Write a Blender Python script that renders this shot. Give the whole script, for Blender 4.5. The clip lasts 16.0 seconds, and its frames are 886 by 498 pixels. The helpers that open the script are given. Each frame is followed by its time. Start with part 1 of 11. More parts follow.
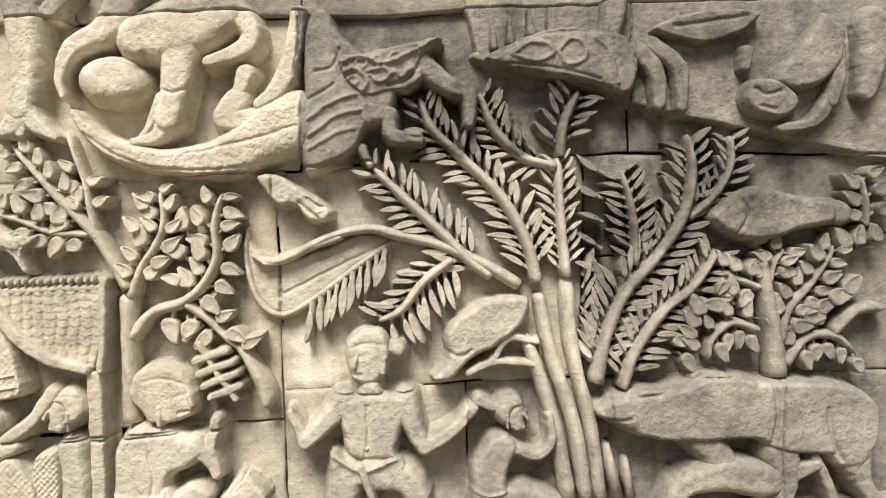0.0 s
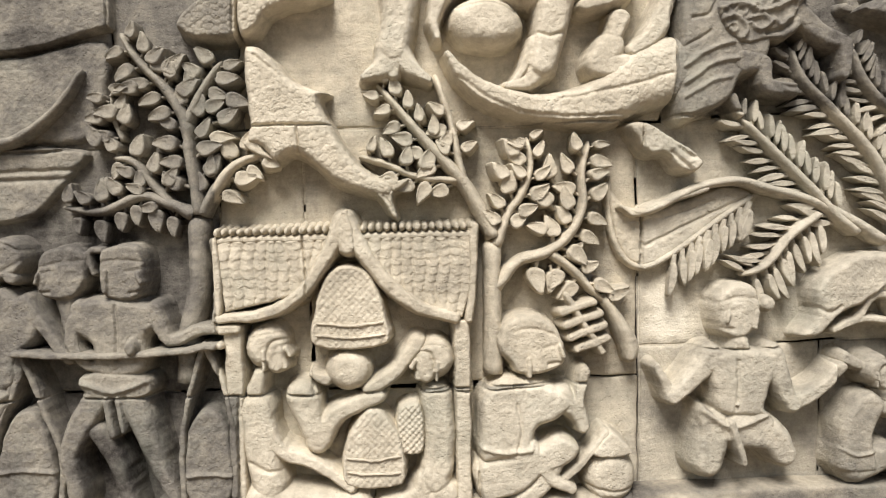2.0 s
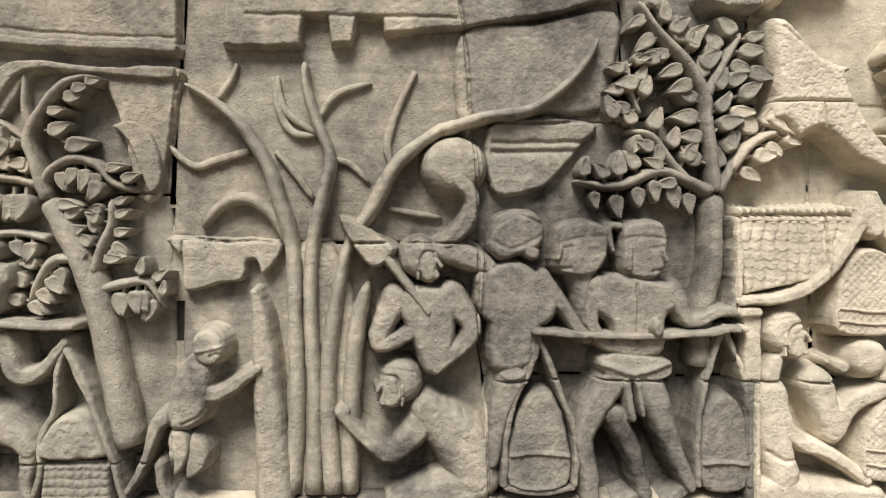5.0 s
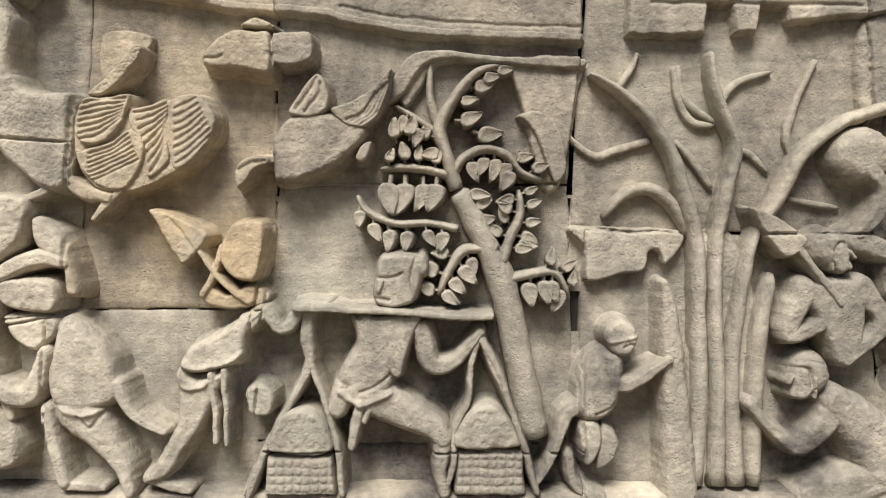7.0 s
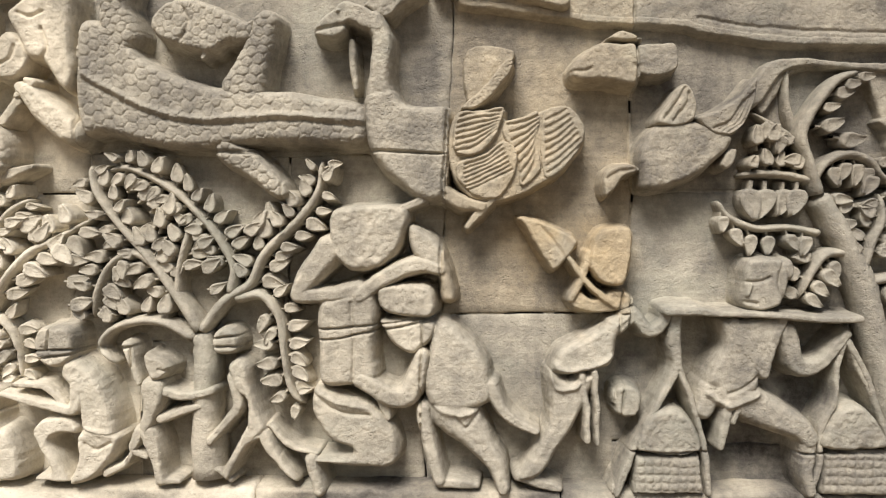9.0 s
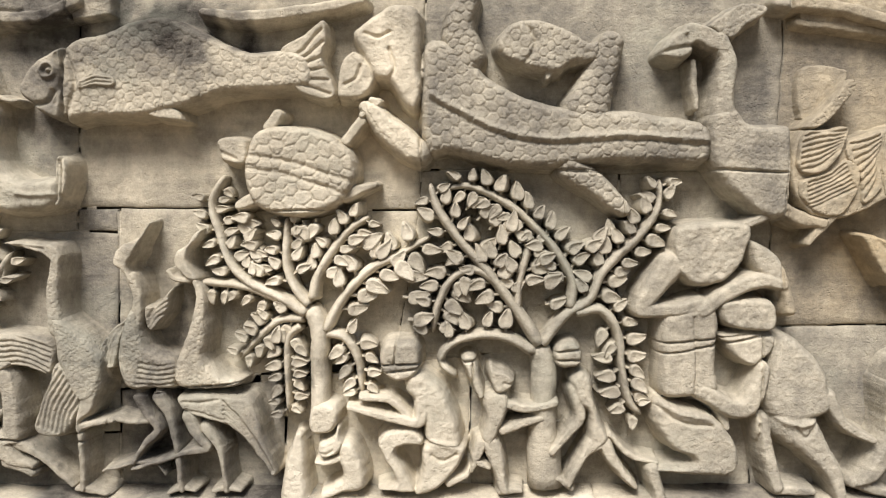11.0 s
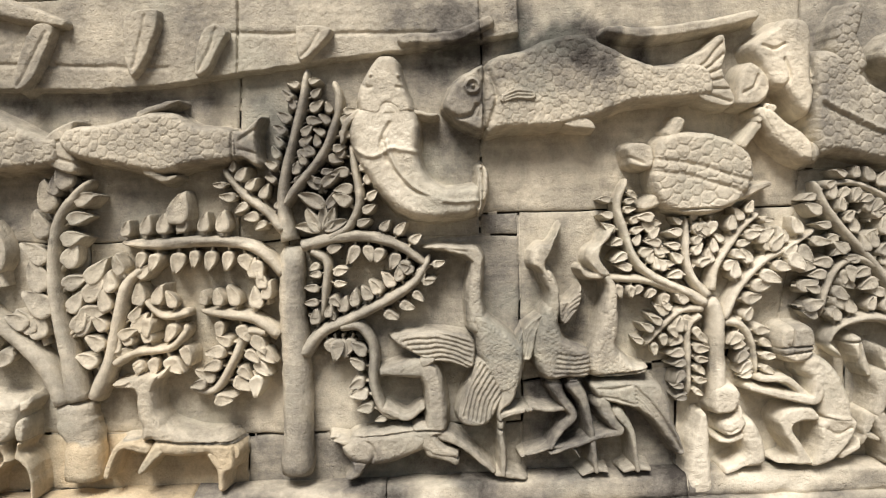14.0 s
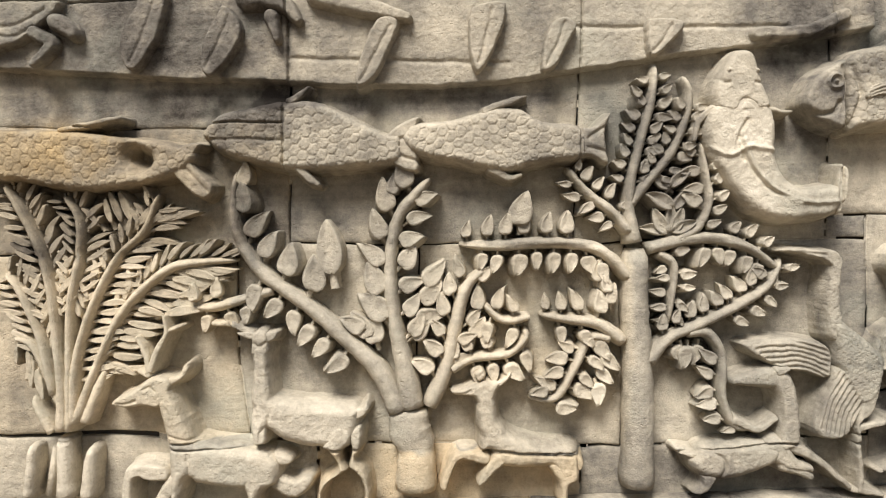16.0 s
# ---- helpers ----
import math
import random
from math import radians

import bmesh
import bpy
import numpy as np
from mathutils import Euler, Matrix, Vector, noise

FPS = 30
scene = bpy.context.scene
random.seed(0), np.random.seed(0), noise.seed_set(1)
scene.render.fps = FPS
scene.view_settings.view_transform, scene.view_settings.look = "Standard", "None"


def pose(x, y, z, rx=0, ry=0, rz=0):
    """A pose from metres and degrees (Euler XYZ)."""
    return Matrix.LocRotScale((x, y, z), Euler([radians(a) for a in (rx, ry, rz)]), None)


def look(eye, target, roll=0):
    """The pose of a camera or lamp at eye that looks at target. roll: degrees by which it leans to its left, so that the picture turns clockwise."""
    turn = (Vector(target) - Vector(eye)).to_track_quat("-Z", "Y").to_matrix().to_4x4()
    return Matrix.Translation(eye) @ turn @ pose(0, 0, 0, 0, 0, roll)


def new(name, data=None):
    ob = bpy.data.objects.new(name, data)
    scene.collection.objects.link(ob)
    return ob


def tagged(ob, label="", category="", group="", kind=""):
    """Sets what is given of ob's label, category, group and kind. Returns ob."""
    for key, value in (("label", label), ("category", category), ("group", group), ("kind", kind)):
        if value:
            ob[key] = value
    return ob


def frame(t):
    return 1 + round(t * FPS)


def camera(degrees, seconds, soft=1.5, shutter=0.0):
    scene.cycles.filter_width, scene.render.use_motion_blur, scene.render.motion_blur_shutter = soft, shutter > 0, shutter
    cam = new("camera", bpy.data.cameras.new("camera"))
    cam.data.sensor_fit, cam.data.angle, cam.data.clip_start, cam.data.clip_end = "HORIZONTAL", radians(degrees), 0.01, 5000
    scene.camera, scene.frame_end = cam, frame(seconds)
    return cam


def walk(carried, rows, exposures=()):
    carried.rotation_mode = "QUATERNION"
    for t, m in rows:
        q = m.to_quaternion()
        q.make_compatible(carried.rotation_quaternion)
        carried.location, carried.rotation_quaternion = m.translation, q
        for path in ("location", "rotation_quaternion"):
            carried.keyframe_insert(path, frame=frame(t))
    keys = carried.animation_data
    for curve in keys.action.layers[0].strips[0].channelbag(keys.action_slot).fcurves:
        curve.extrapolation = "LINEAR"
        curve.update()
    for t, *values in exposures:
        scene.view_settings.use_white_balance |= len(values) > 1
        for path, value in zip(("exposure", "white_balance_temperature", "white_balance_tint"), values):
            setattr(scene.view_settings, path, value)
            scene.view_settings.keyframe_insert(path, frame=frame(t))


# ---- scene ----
cam = camera(55.0, 16.0, soft=1.15)
PATH = [
    (0, (2.654, -2.061, 1.638), (2.733, -0.063, 1.612), -2.4),
    (0.5, (2.347, -2.078, 1.596), (2.516, -0.085, 1.587), -2.3),
    (1, (2.085, -2.005, 1.537), (2.252, -0.012, 1.563), -2.2),
    (1.5, (1.999, -1.978, 1.601), (2.099, 0.019, 1.559), -1.5),
    (2, (1.779, -1.979, 1.553), (1.874, 0.019, 1.523), -1.3),
    (2.5, (1.571, -2.004, 1.515), (1.666, -0.006, 1.496), -0.5),
    (3, (1.393, -2.015, 1.527), (1.498, -0.018, 1.499), 0.1),
    (3.5, (1.22, -1.975, 1.489), (1.319, 0.022, 1.491), 0.3),
    (4, (0.994, -1.894, 1.52), (1.094, 0.103, 1.496), -0.2),
    (4.2, (0.922, -1.875, 1.532), (1.02, 0.122, 1.49), -0.1),
    (6.3, (0.155, -1.85, 1.487), (0.226, 0.148, 1.477), 0.3),
    (6.5, (0.064, -1.858, 1.502), (0.161, 0.139, 1.473), 0.2),
    (7, (-0.159, -1.826, 1.511), (-0.132, 0.173, 1.46), 0.3),
    (7.5, (-0.36, -1.809, 1.532), (-0.426, 0.189, 1.472), 0.1),
    (8, (-0.537, -1.815, 1.511), (-0.668, 0.181, 1.479), 0.2),
    (8.2, (-0.598, -1.826, 1.513), (-0.726, 0.17, 1.477), 0.1),
    (10.3, (-1.346, -1.968, 1.58), (-1.343, 0.03, 1.492), -0.4),
    (10.5, (-1.45, -1.962, 1.613), (-1.442, 0.035, 1.502), -0.4),
    (11, (-1.625, -1.962, 1.612), (-1.672, 0.035, 1.514), -0.5),
    (11.5, (-1.761, -1.998, 1.605), (-1.822, -0.002, 1.496), -0.4),
    (12, (-1.978, -2.082, 1.626), (-2.006, -0.086, 1.513), -0.5),
    (12.5, (-2.12, -2.164, 1.63), (-2.14, -0.168, 1.515), -0.8),
    (13, (-2.283, -2.189, 1.633), (-2.296, -0.192, 1.523), -1.8),
    (13.5, (-2.49, -2.166, 1.621), (-2.486, -0.168, 1.535), -2.1),
    (14, (-2.663, -2.131, 1.612), (-2.632, -0.133, 1.537), -2.2),
    (14.5, (-2.846, -2.111, 1.631), (-2.803, -0.114, 1.528), -2.4),
    (15, (-3.07, -2.107, 1.634), (-3.017, -0.11, 1.538), -2.4),
    (15.5, (-3.236, -2.092, 1.641), (-3.202, -0.094, 1.551), -2.4),
    (16, (-3.443, -2.04, 1.605), (-3.46, -0.04, 1.568), -1.9),
]
EXPOSURES = [(0, 0.17), (1.5, 0.08), (4, 0.06), (7, 0.19), (8, 0.14), (10.5, 0.1), (14, 0.08), (16, 0.13)]
walk(cam, [(t, look(eye, target, roll)) for t, eye, target, roll in PATH], EXPOSURES)

# ---------------- world, sun and exposure ----------------
world = bpy.data.worlds.new("sky")
scene.world = world
world.use_nodes = True
wn = world.node_tree
sky = wn.nodes.new("ShaderNodeTexSky")
sky.sky_type, sky.sun_disc = "NISHITA", False
sky.sun_elevation, sky.sun_rotation = radians(51), radians(196)
sky.air_density, sky.dust_density = 1.2, 3.0
wn.links.new(sky.outputs["Color"], wn.nodes["Background"].inputs["Color"])
wn.nodes["Background"].inputs["Strength"].default_value = 0.062
sun = new("sun", bpy.data.lights.new("sun", "SUN"))
sun.data.energy, sun.data.angle, sun.data.color = 4.9, radians(24), (1.0, 0.945, 0.88)
sun.matrix_world = look((-0.9, -3.1, 4.0), (0, 0, 0))


# ---------------- materials ----------------
def stone(name, by_object=False, grain=1.0):
    """Weathered sandstone. tone: 0 dark grey crust, 1 clean cream; warm: ochre tint."""
    m = bpy.data.materials.new(name)
    m.use_nodes = True
    t = m.node_tree
    N, L = t.nodes.new, t.links.new
    b = t.nodes["Principled BSDF"]
    b.inputs["Roughness"].default_value = 0.93
    b.inputs["Specular IOR Level"].default_value = 0.070
    geo = N("ShaderNodeNewGeometry")

    def noise_at(scale, detail, rough=0.6, dist=0.0):
        n = N("ShaderNodeTexNoise")
        n.inputs["Scale"].default_value, n.inputs["Detail"].default_value = scale, detail
        n.inputs["Roughness"].default_value, n.inputs["Distortion"].default_value = rough, dist
        L(geo.outputs["Position"], n.inputs["Vector"])
        return n.outputs["Fac"]

    def calc(op, a, c, clamp=False):
        n = N("ShaderNodeMath")
        n.operation, n.use_clamp = op, clamp
        for i, v in enumerate((a, c)):
            if isinstance(v, (int, float)):
                n.inputs[i].default_value = v
            else:
                L(v, n.inputs[i])
        return n.outputs[0]

    if by_object:
        info = N("ShaderNodeObjectInfo")
        sep = N("ShaderNodeSeparateColor")
        L(info.outputs["Color"], sep.inputs[0])
        tone, warm = sep.outputs[0], sep.outputs[1]
        tone = calc("ADD", tone, calc("MULTIPLY", calc("SUBTRACT", info.outputs["Random"], 0.5), 0.10))
    else:
        a = N("ShaderNodeAttribute")
        a.attribute_name = "tone"
        w = N("ShaderNodeAttribute")
        w.attribute_name = "warm"
        tone, warm = a.outputs["Fac"], w.outputs["Fac"]
    blotch = calc("SUBTRACT", noise_at(7, 5, 0.62, 0.4), 0.5)
    patch = calc("SUBTRACT", noise_at(17, 6, 0.68, 0.8), 0.5)
    fleck = calc("SUBTRACT", noise_at(60, 6, 0.7), 0.5)
    grit = calc("SUBTRACT", noise_at(420, 3, 0.7), 0.5)
    # rain streaks: noise drawn out downwards
    drawn = N("ShaderNodeVectorMath")
    drawn.operation = "MULTIPLY"
    drawn.inputs[1].default_value = (14.0, 14.0, 1.6)
    L(geo.outputs["Position"], drawn.inputs[0])
    streak = N("ShaderNodeTexNoise")
    streak.inputs["Scale"].default_value, streak.inputs["Detail"].default_value = 1.0, 5
    L(drawn.outputs[0], streak.inputs["Vector"])
    # bedding of the sandstone: thin level layers
    level = N("ShaderNodeVectorMath")
    level.operation = "MULTIPLY"
    level.inputs[1].default_value = (3.0, 3.0, 62.0)
    L(geo.outputs["Position"], level.inputs[0])
    layer = N("ShaderNodeTexNoise")
    layer.inputs["Scale"].default_value, layer.inputs["Detail"].default_value = 1.0, 6
    L(level.outputs[0], layer.inputs["Vector"])
    bedding = layer.outputs["Fac"]
    v = calc("ADD", tone, calc("MULTIPLY", blotch, 0.78))
    v = calc("ADD", v, calc("MULTIPLY", calc("SUBTRACT", streak.outputs["Fac"], 0.5), 0.34))
    v = calc("ADD", v, calc("MULTIPLY", patch, 0.36))
    v = calc("ADD", v, calc("MULTIPLY", calc("SUBTRACT", bedding, 0.5), 0.26))
    v = calc("ADD", v, calc("MULTIPLY", fleck, 0.46))
    v = calc("ADD", v, calc("MULTIPLY", grit, 0.26), True)
    ramp = N("ShaderNodeValToRGB")
    r = ramp.color_ramp
    r.elements[0].position, r.elements[0].color = 0.0, (0.055, 0.050, 0.046, 1)
    r.elements[1].position, r.elements[1].color = 1.0, (0.73, 0.68, 0.57, 1)
    for at, col in ((0.25, (0.172, 0.160, 0.142, 1)), (0.5, (0.330, 0.304, 0.252, 1)), (0.75, (0.53, 0.485, 0.395, 1))):
        e = r.elements.new(at)
        e.color = col
    L(v, ramp.inputs[0])
    tint = N("ShaderNodeMix")
    tint.data_type, tint.blend_type = "RGBA", "MULTIPLY"
    tint.inputs["B"].default_value = (1.0, 0.76, 0.42, 1)
    L(ramp.outputs["Color"], tint.inputs["A"])
    L(calc("MULTIPLY", warm, calc("ADD", 0.9, blotch), True), tint.inputs["Factor"])
    # pale and greenish lichen films
    film = N("ShaderNodeMix")
    film.data_type = "RGBA"
    film.inputs["B"].default_value = (0.36, 0.37, 0.31, 1)
    L(tint.outputs["Result"], film.inputs["A"])
    L(calc("MULTIPLY", calc("SUBTRACT", noise_at(3.1, 6, 0.66), 0.52, True), 2.2, True), film.inputs["Factor"])
    L(film.outputs["Result"], b.inputs["Base Color"])
    bump = N("ShaderNodeBump")
    bump.inputs["Strength"].default_value, bump.inputs["Distance"].default_value = 1.0 * grain, 0.006
    cells = N("ShaderNodeTexVoronoi")
    cells.inputs["Scale"].default_value = 130
    L(geo.outputs["Position"], cells.inputs["Vector"])
    where = calc("MULTIPLY", calc("SUBTRACT", noise_at(24, 4, 0.7), 0.44, True), 4.0, True)
    hollow = calc("MULTIPLY", calc("SUBTRACT", 0.34, cells.outputs["Distance"], True), 2.6)
    pits = calc("MULTIPLY", hollow, where)
    h = calc("ADD", calc("MULTIPLY", noise_at(45, 6, 0.62), 0.8), calc("MULTIPLY", noise_at(170, 4, 0.7), 0.42))
    h = calc("ADD", h, calc("MULTIPLY", bedding, 0.22))
    L(calc("SUBTRACT", h, calc("MULTIPLY", pits, 0.55)), bump.inputs["Height"])
    L(bump.outputs["Normal"], b.inputs["Normal"])
    return m


STONE = stone("sandstone")
LEAF = stone("sandstone_leaf", True)


def earth(name, c1, c2, scale):
    m = bpy.data.materials.new(name)
    m.use_nodes = True
    t = m.node_tree
    n, r = t.nodes.new("ShaderNodeTexNoise"), t.nodes.new("ShaderNodeValToRGB")
    n.inputs["Scale"].default_value, n.inputs["Detail"].default_value = scale, 8
    r.color_ramp.elements[0].color, r.color_ramp.elements[1].color = (*c1, 1), (*c2, 1)
    g = t.nodes.new("ShaderNodeNewGeometry")
    t.links.new(g.outputs["Position"], n.inputs["Vector"])
    t.links.new(n.outputs["Fac"], r.inputs[0])
    t.links.new(r.outputs["Color"], t.nodes["Principled BSDF"].inputs["Base Color"])
    t.nodes["Principled BSDF"].inputs["Roughness"].default_value = 0.95
    return m


SAND = earth("sandy_ground", (0.12, 0.088, 0.056), (0.22, 0.168, 0.112), 3.0)
MORTAR = earth("dark_joint", (0.035, 0.03, 0.026), (0.08, 0.07, 0.06), 20.0)

# ---------------- shaping tools ----------------
GRAINS = np.random.RandomState(7).rand(256, 256)


def rough(x, z, size):
    """Smooth value noise, -0.5 to 0.5, with cells of that size."""
    u, v = np.asarray(x) / size + 91.3, np.asarray(z) / size + 37.7
    i, j = np.floor(u).astype(int), np.floor(v).astype(int)
    f, g = u - i, v - j
    f, g = f * f * (3 - 2 * f), g * g * (3 - 2 * g)
    c = lambda a, b: GRAINS[(i + a) % 256, (j + b) % 256]
    return (c(0, 0) * (1 - f) + c(1, 0) * f) * (1 - g) + (c(0, 1) * (1 - f) + c(1, 1) * f) * g - 0.5


def curve(points, steps=5, closed=False):
    """Catmull-Rom through rows of numbers."""
    p = np.array(points, float)
    if len(p) < 3:
        return p
    q = np.vstack([p[-1:], p, p[:2]]) if closed else np.vstack([2 * p[:1] - p[1:2], p, 2 * p[-1:] - p[-2:-1]])
    out = []
    for k in range(1, len(q) - 2):
        a, b, c, d = q[k - 1], q[k], q[k + 1], q[k + 2]
        for s in np.arange(steps) / steps:
            out.append(0.5 * (2 * b + (c - a) * s + (2 * a - 5 * b + 4 * c - d) * s**2 + (3 * b - a - 3 * c + d) * s**3))
    if not closed:
        out.append(p[-1])
    return np.array(out)


def inside(poly, X, Z):
    """Signed distance to a closed outline, positive within."""
    best, odd = np.full(X.shape, 1e9), np.zeros(X.shape, bool)
    for (x0, z0), (x1, z1) in zip(poly, np.roll(poly, -1, 0)):
        dx, dz = x1 - x0, z1 - z0
        t = np.clip(((X - x0) * dx + (Z - z0) * dz) / max(dx * dx + dz * dz, 1e-12), 0, 1)
        best = np.minimum(best, (X - x0 - t * dx) ** 2 + (Z - z0 - t * dz) ** 2)
        if z0 != z1:
            odd ^= ((z0 > Z) != (z1 > Z)) & (X < dx * (Z - z0) / dz + x0)
    return np.sqrt(best) * np.where(odd, 1, -1)


def along(path, X, Z):
    """Distance to an open line."""
    best = np.full(X.shape, 1e9)
    for (x0, z0), (x1, z1) in zip(path[:-1], path[1:]):
        dx, dz = x1 - x0, z1 - z0
        t = np.clip(((X - x0) * dx + (Z - z0) * dz) / max(dx * dx + dz * dz, 1e-12), 0, 1)
        best = np.minimum(best, (X - x0 - t * dx) ** 2 + (Z - z0 - t * dz) ** 2)
    return np.sqrt(best)


def dome(q):
    """A carver's profile: steep flanks and a flattened back."""
    return (1 - (1 - np.clip(q * 1.45, 0, 1)) ** 2.6) ** 0.5


def wander(X, Z):
    """How far the worn joints stray from straight lines."""
    return rough(X, Z, 0.21) * 0.016 + rough(X, Z, 0.045) * 0.005, rough(Z, X, 0.23) * 0.014 + rough(Z, X, 0.05) * 0.005


def blocks_at(X, Z):
    """Tone, warmth and the distance to the nearest joint of the blocks that a carving is cut from."""
    tone, warm, edge = np.full(X.shape, 0.5), np.zeros(X.shape), np.full(X.shape, 1.0)
    dx, dz = wander(X, Z)
    X0, Z0 = X, Z
    X, Z = X - dx, Z - dz
    for quad, t, w in BLOCKS:
        lo, hi = quad.min(0) - 0.01, quad.max(0) + 0.01
        m = (X > lo[0]) & (X < hi[0]) & (Z > lo[1]) & (Z < hi[1])
        if m.any():
            s = inside(quad, X[m], Z[m])
            tone[m], warm[m] = np.where(s > 0, t, tone[m]), np.where(s > 0, w, warm[m])
            edge[m] = np.minimum(edge[m], np.abs(s))
    X, Z = X0, Z0
    for x, z, a, b, dt, dw in STAINS_AND_SHADE:
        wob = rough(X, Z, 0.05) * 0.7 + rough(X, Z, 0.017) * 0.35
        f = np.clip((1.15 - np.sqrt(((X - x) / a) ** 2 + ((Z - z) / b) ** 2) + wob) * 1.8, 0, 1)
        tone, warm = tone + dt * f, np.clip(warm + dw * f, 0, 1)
    return tone, warm, edge


def finish(me, tone=None, warm=None, mat=None):
    for key, val in (("tone", tone), ("warm", warm)):
        if val is not None:
            me.attributes.new(key, "FLOAT", "POINT").data.foreach_set("value", np.ascontiguousarray(val, np.float32))
    me.materials.append(mat or STONE)
    me.polygons.foreach_set("use_smooth", np.ones(len(me.polygons), bool))
    me.update()
    return me


CELL = 0.002
PROUD = 1.3
CRISP = 1.2
FLAT = -0.036
BACK = 0.025
LOWER = 0.017


def relief(name, shapes, base=0.0):
    """A mesh carved proud of the wall: shapes are heights over the wall, joined by the highest; origin at its foot."""
    spans = []
    for kind, h, *rest in shapes:
        if kind == "limb":
            p = np.array(rest[0], float)
            spans += [(p[:, :2] - p[:, 2:]).min(0), (p[:, :2] + p[:, 2:]).max(0)]
        elif kind == "ball":
            x, z, a, b, _ = rest[0]
            spans += [(x - max(a, b), z - max(a, b)), (x + max(a, b), z + max(a, b))]
        elif kind == "slab":
            p = np.array(rest[0], float)
            spans += [p.min(0) - 0.01, p.max(0) + 0.01]
    lo, hi = np.min(spans, 0) - 0.012, np.max(spans, 0) + 0.012
    xs, zs = np.arange(lo[0], hi[0] + CELL, CELL), np.arange(lo[1], hi[1] + CELL, CELL)
    X, Z = np.meshgrid(xs, zs)
    H = np.full(X.shape, -0.03)
    flat_x, flat_z = X, Z
    X = X + rough(X, Z, 0.034) * 0.0040 + rough(X, Z, 0.011) * 0.0018
    Z = Z + rough(flat_z, flat_x, 0.034) * 0.0040 + rough(flat_z, flat_x, 0.011) * 0.0018

    def window(a, b):
        return np.s_[max(0, int((a[1] - lo[1]) / CELL) - 1) : int((b[1] - lo[1]) / CELL) + 2, max(0, int((a[0] - lo[0]) / CELL) - 1) : int((b[0] - lo[0]) / CELL) + 2]

    for kind, h, *rest in shapes:
        h *= PROUD
        if kind == "limb":
            p = curve(rest[0], 4)
            for (x0, z0, r0), (x1, z1, r1) in zip(p[:-1], p[1:]):
                r = max(r0, r1) + 0.012
                w = window((min(x0, x1) - r, min(z0, z1) - r), (max(x0, x1) + r, max(z0, z1) + r))
                dx, dz = x1 - x0, z1 - z0
                t = np.clip(((X[w] - x0) * dx + (Z[w] - z0) * dz) / max(dx * dx + dz * dz, 1e-12), 0, 1)
                s = 1 - np.hypot(X[w] - x0 - t * dx, Z[w] - z0 - t * dz) / (r0 + t * (r1 - r0))
                H[w] = np.maximum(H[w], np.where(s > 0, h * dome(s), 4.5 * s * r0))
        elif kind == "ball":
            x, z, a, b, turn = rest[0]
            r = max(a, b) + 0.012
            w = window((x - r, z - r), (x + r, z + r))
            c, d = math.cos(radians(turn)), math.sin(radians(turn))
            u, v = (X[w] - x) * c + (Z[w] - z) * d, (Z[w] - z) * c - (X[w] - x) * d
            s = 1 - np.hypot(u / a, v / b)
            H[w] = np.maximum(H[w], np.where(s > 0, h * dome(s), 4.5 * s * min(a, b)))
        elif kind == "slab":
            q = curve(rest[0], 4, True) if rest[2] else np.array(rest[0], float)
            w = window(q.min(0) - 0.012, q.max(0) + 0.012)
            s = inside(q, X[w], Z[w])
            low = FLAT + (h - LOWER - FLAT) * dome(s / rest[1])
            H[w] = np.maximum(H[w], np.where(s > 0, low, FLAT) if h < 0.038 else np.where(s > 0, h * dome(s / rest[1]), 4.5 * s))
        elif kind in ("groove", "ridge"):
            q = curve(rest[0], 4)
            r = rest[1] * 2.5
            w = window(q.min(0) - r, q.max(0) + r)
            f = np.exp(-((along(q, X[w], Z[w]) / rest[1]) ** 2)) * h * CRISP * (H[w] > FLAT + 0.02)
            H[w] += f if kind == "ridge" else -f
        else:
            H += pattern(kind, X, Z, h, *rest) * np.clip((H - FLAT - 0.026) / 0.01, 0, 1)
    k = np.pad(H, 1, mode="edge")
    H = 0.68 * H + 0.08 * (k[:-2, 1:-1] + k[2:, 1:-1] + k[1:-1, :-2] + k[1:-1, 2:])
    X, Z = flat_x, flat_z
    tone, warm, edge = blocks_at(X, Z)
    up = np.clip((H - FLAT - 0.014) / 0.02, 0, 1)
    H += up * (rough(X, Z, 0.04) * 0.0024 + rough(X, Z, 0.013) * 0.0014 + rough(X, Z, 0.006) * 0.0012)
    H -= up * 0.013 * np.exp(-((edge + rough(X, Z, 0.01) * 0.002) / 0.0022) ** 2)
    H = np.maximum(H + base * up, FLAT)
    on = H > FLAT + 0.002
    cells = on[:-1, :-1] | on[1:, :-1] | on[:-1, 1:] | on[1:, 1:]
    jj, ii = np.nonzero(cells)
    n = X.shape[1]
    a = jj * n + ii
    quads = np.stack([a, a + 1, a + n + 1, a + n], 1)
    used, back = np.unique(quads, return_inverse=True)
    ox, oz = float(lo[0] + hi[0]) / 2, float(lo[1]) + 0.012
    co = np.stack([X.ravel()[used] - ox, -H.ravel()[used], Z.ravel()[used] - oz], 1)
    me = bpy.data.meshes.new(name)
    me.vertices.add(len(co))
    me.vertices.foreach_set("co", co.astype(np.float32).ravel())
    me.loops.add(quads.size)
    me.loops.foreach_set("vertex_index", back.ravel().astype(np.int32))
    me.polygons.add(len(quads))
    me.polygons.foreach_set("loop_start", np.arange(0, quads.size, 4, dtype=np.int32))
    me.update(calc_edges=True)
    return finish(me, tone.ravel()[used], warm.ravel()[used]), (ox, 0.0, oz)


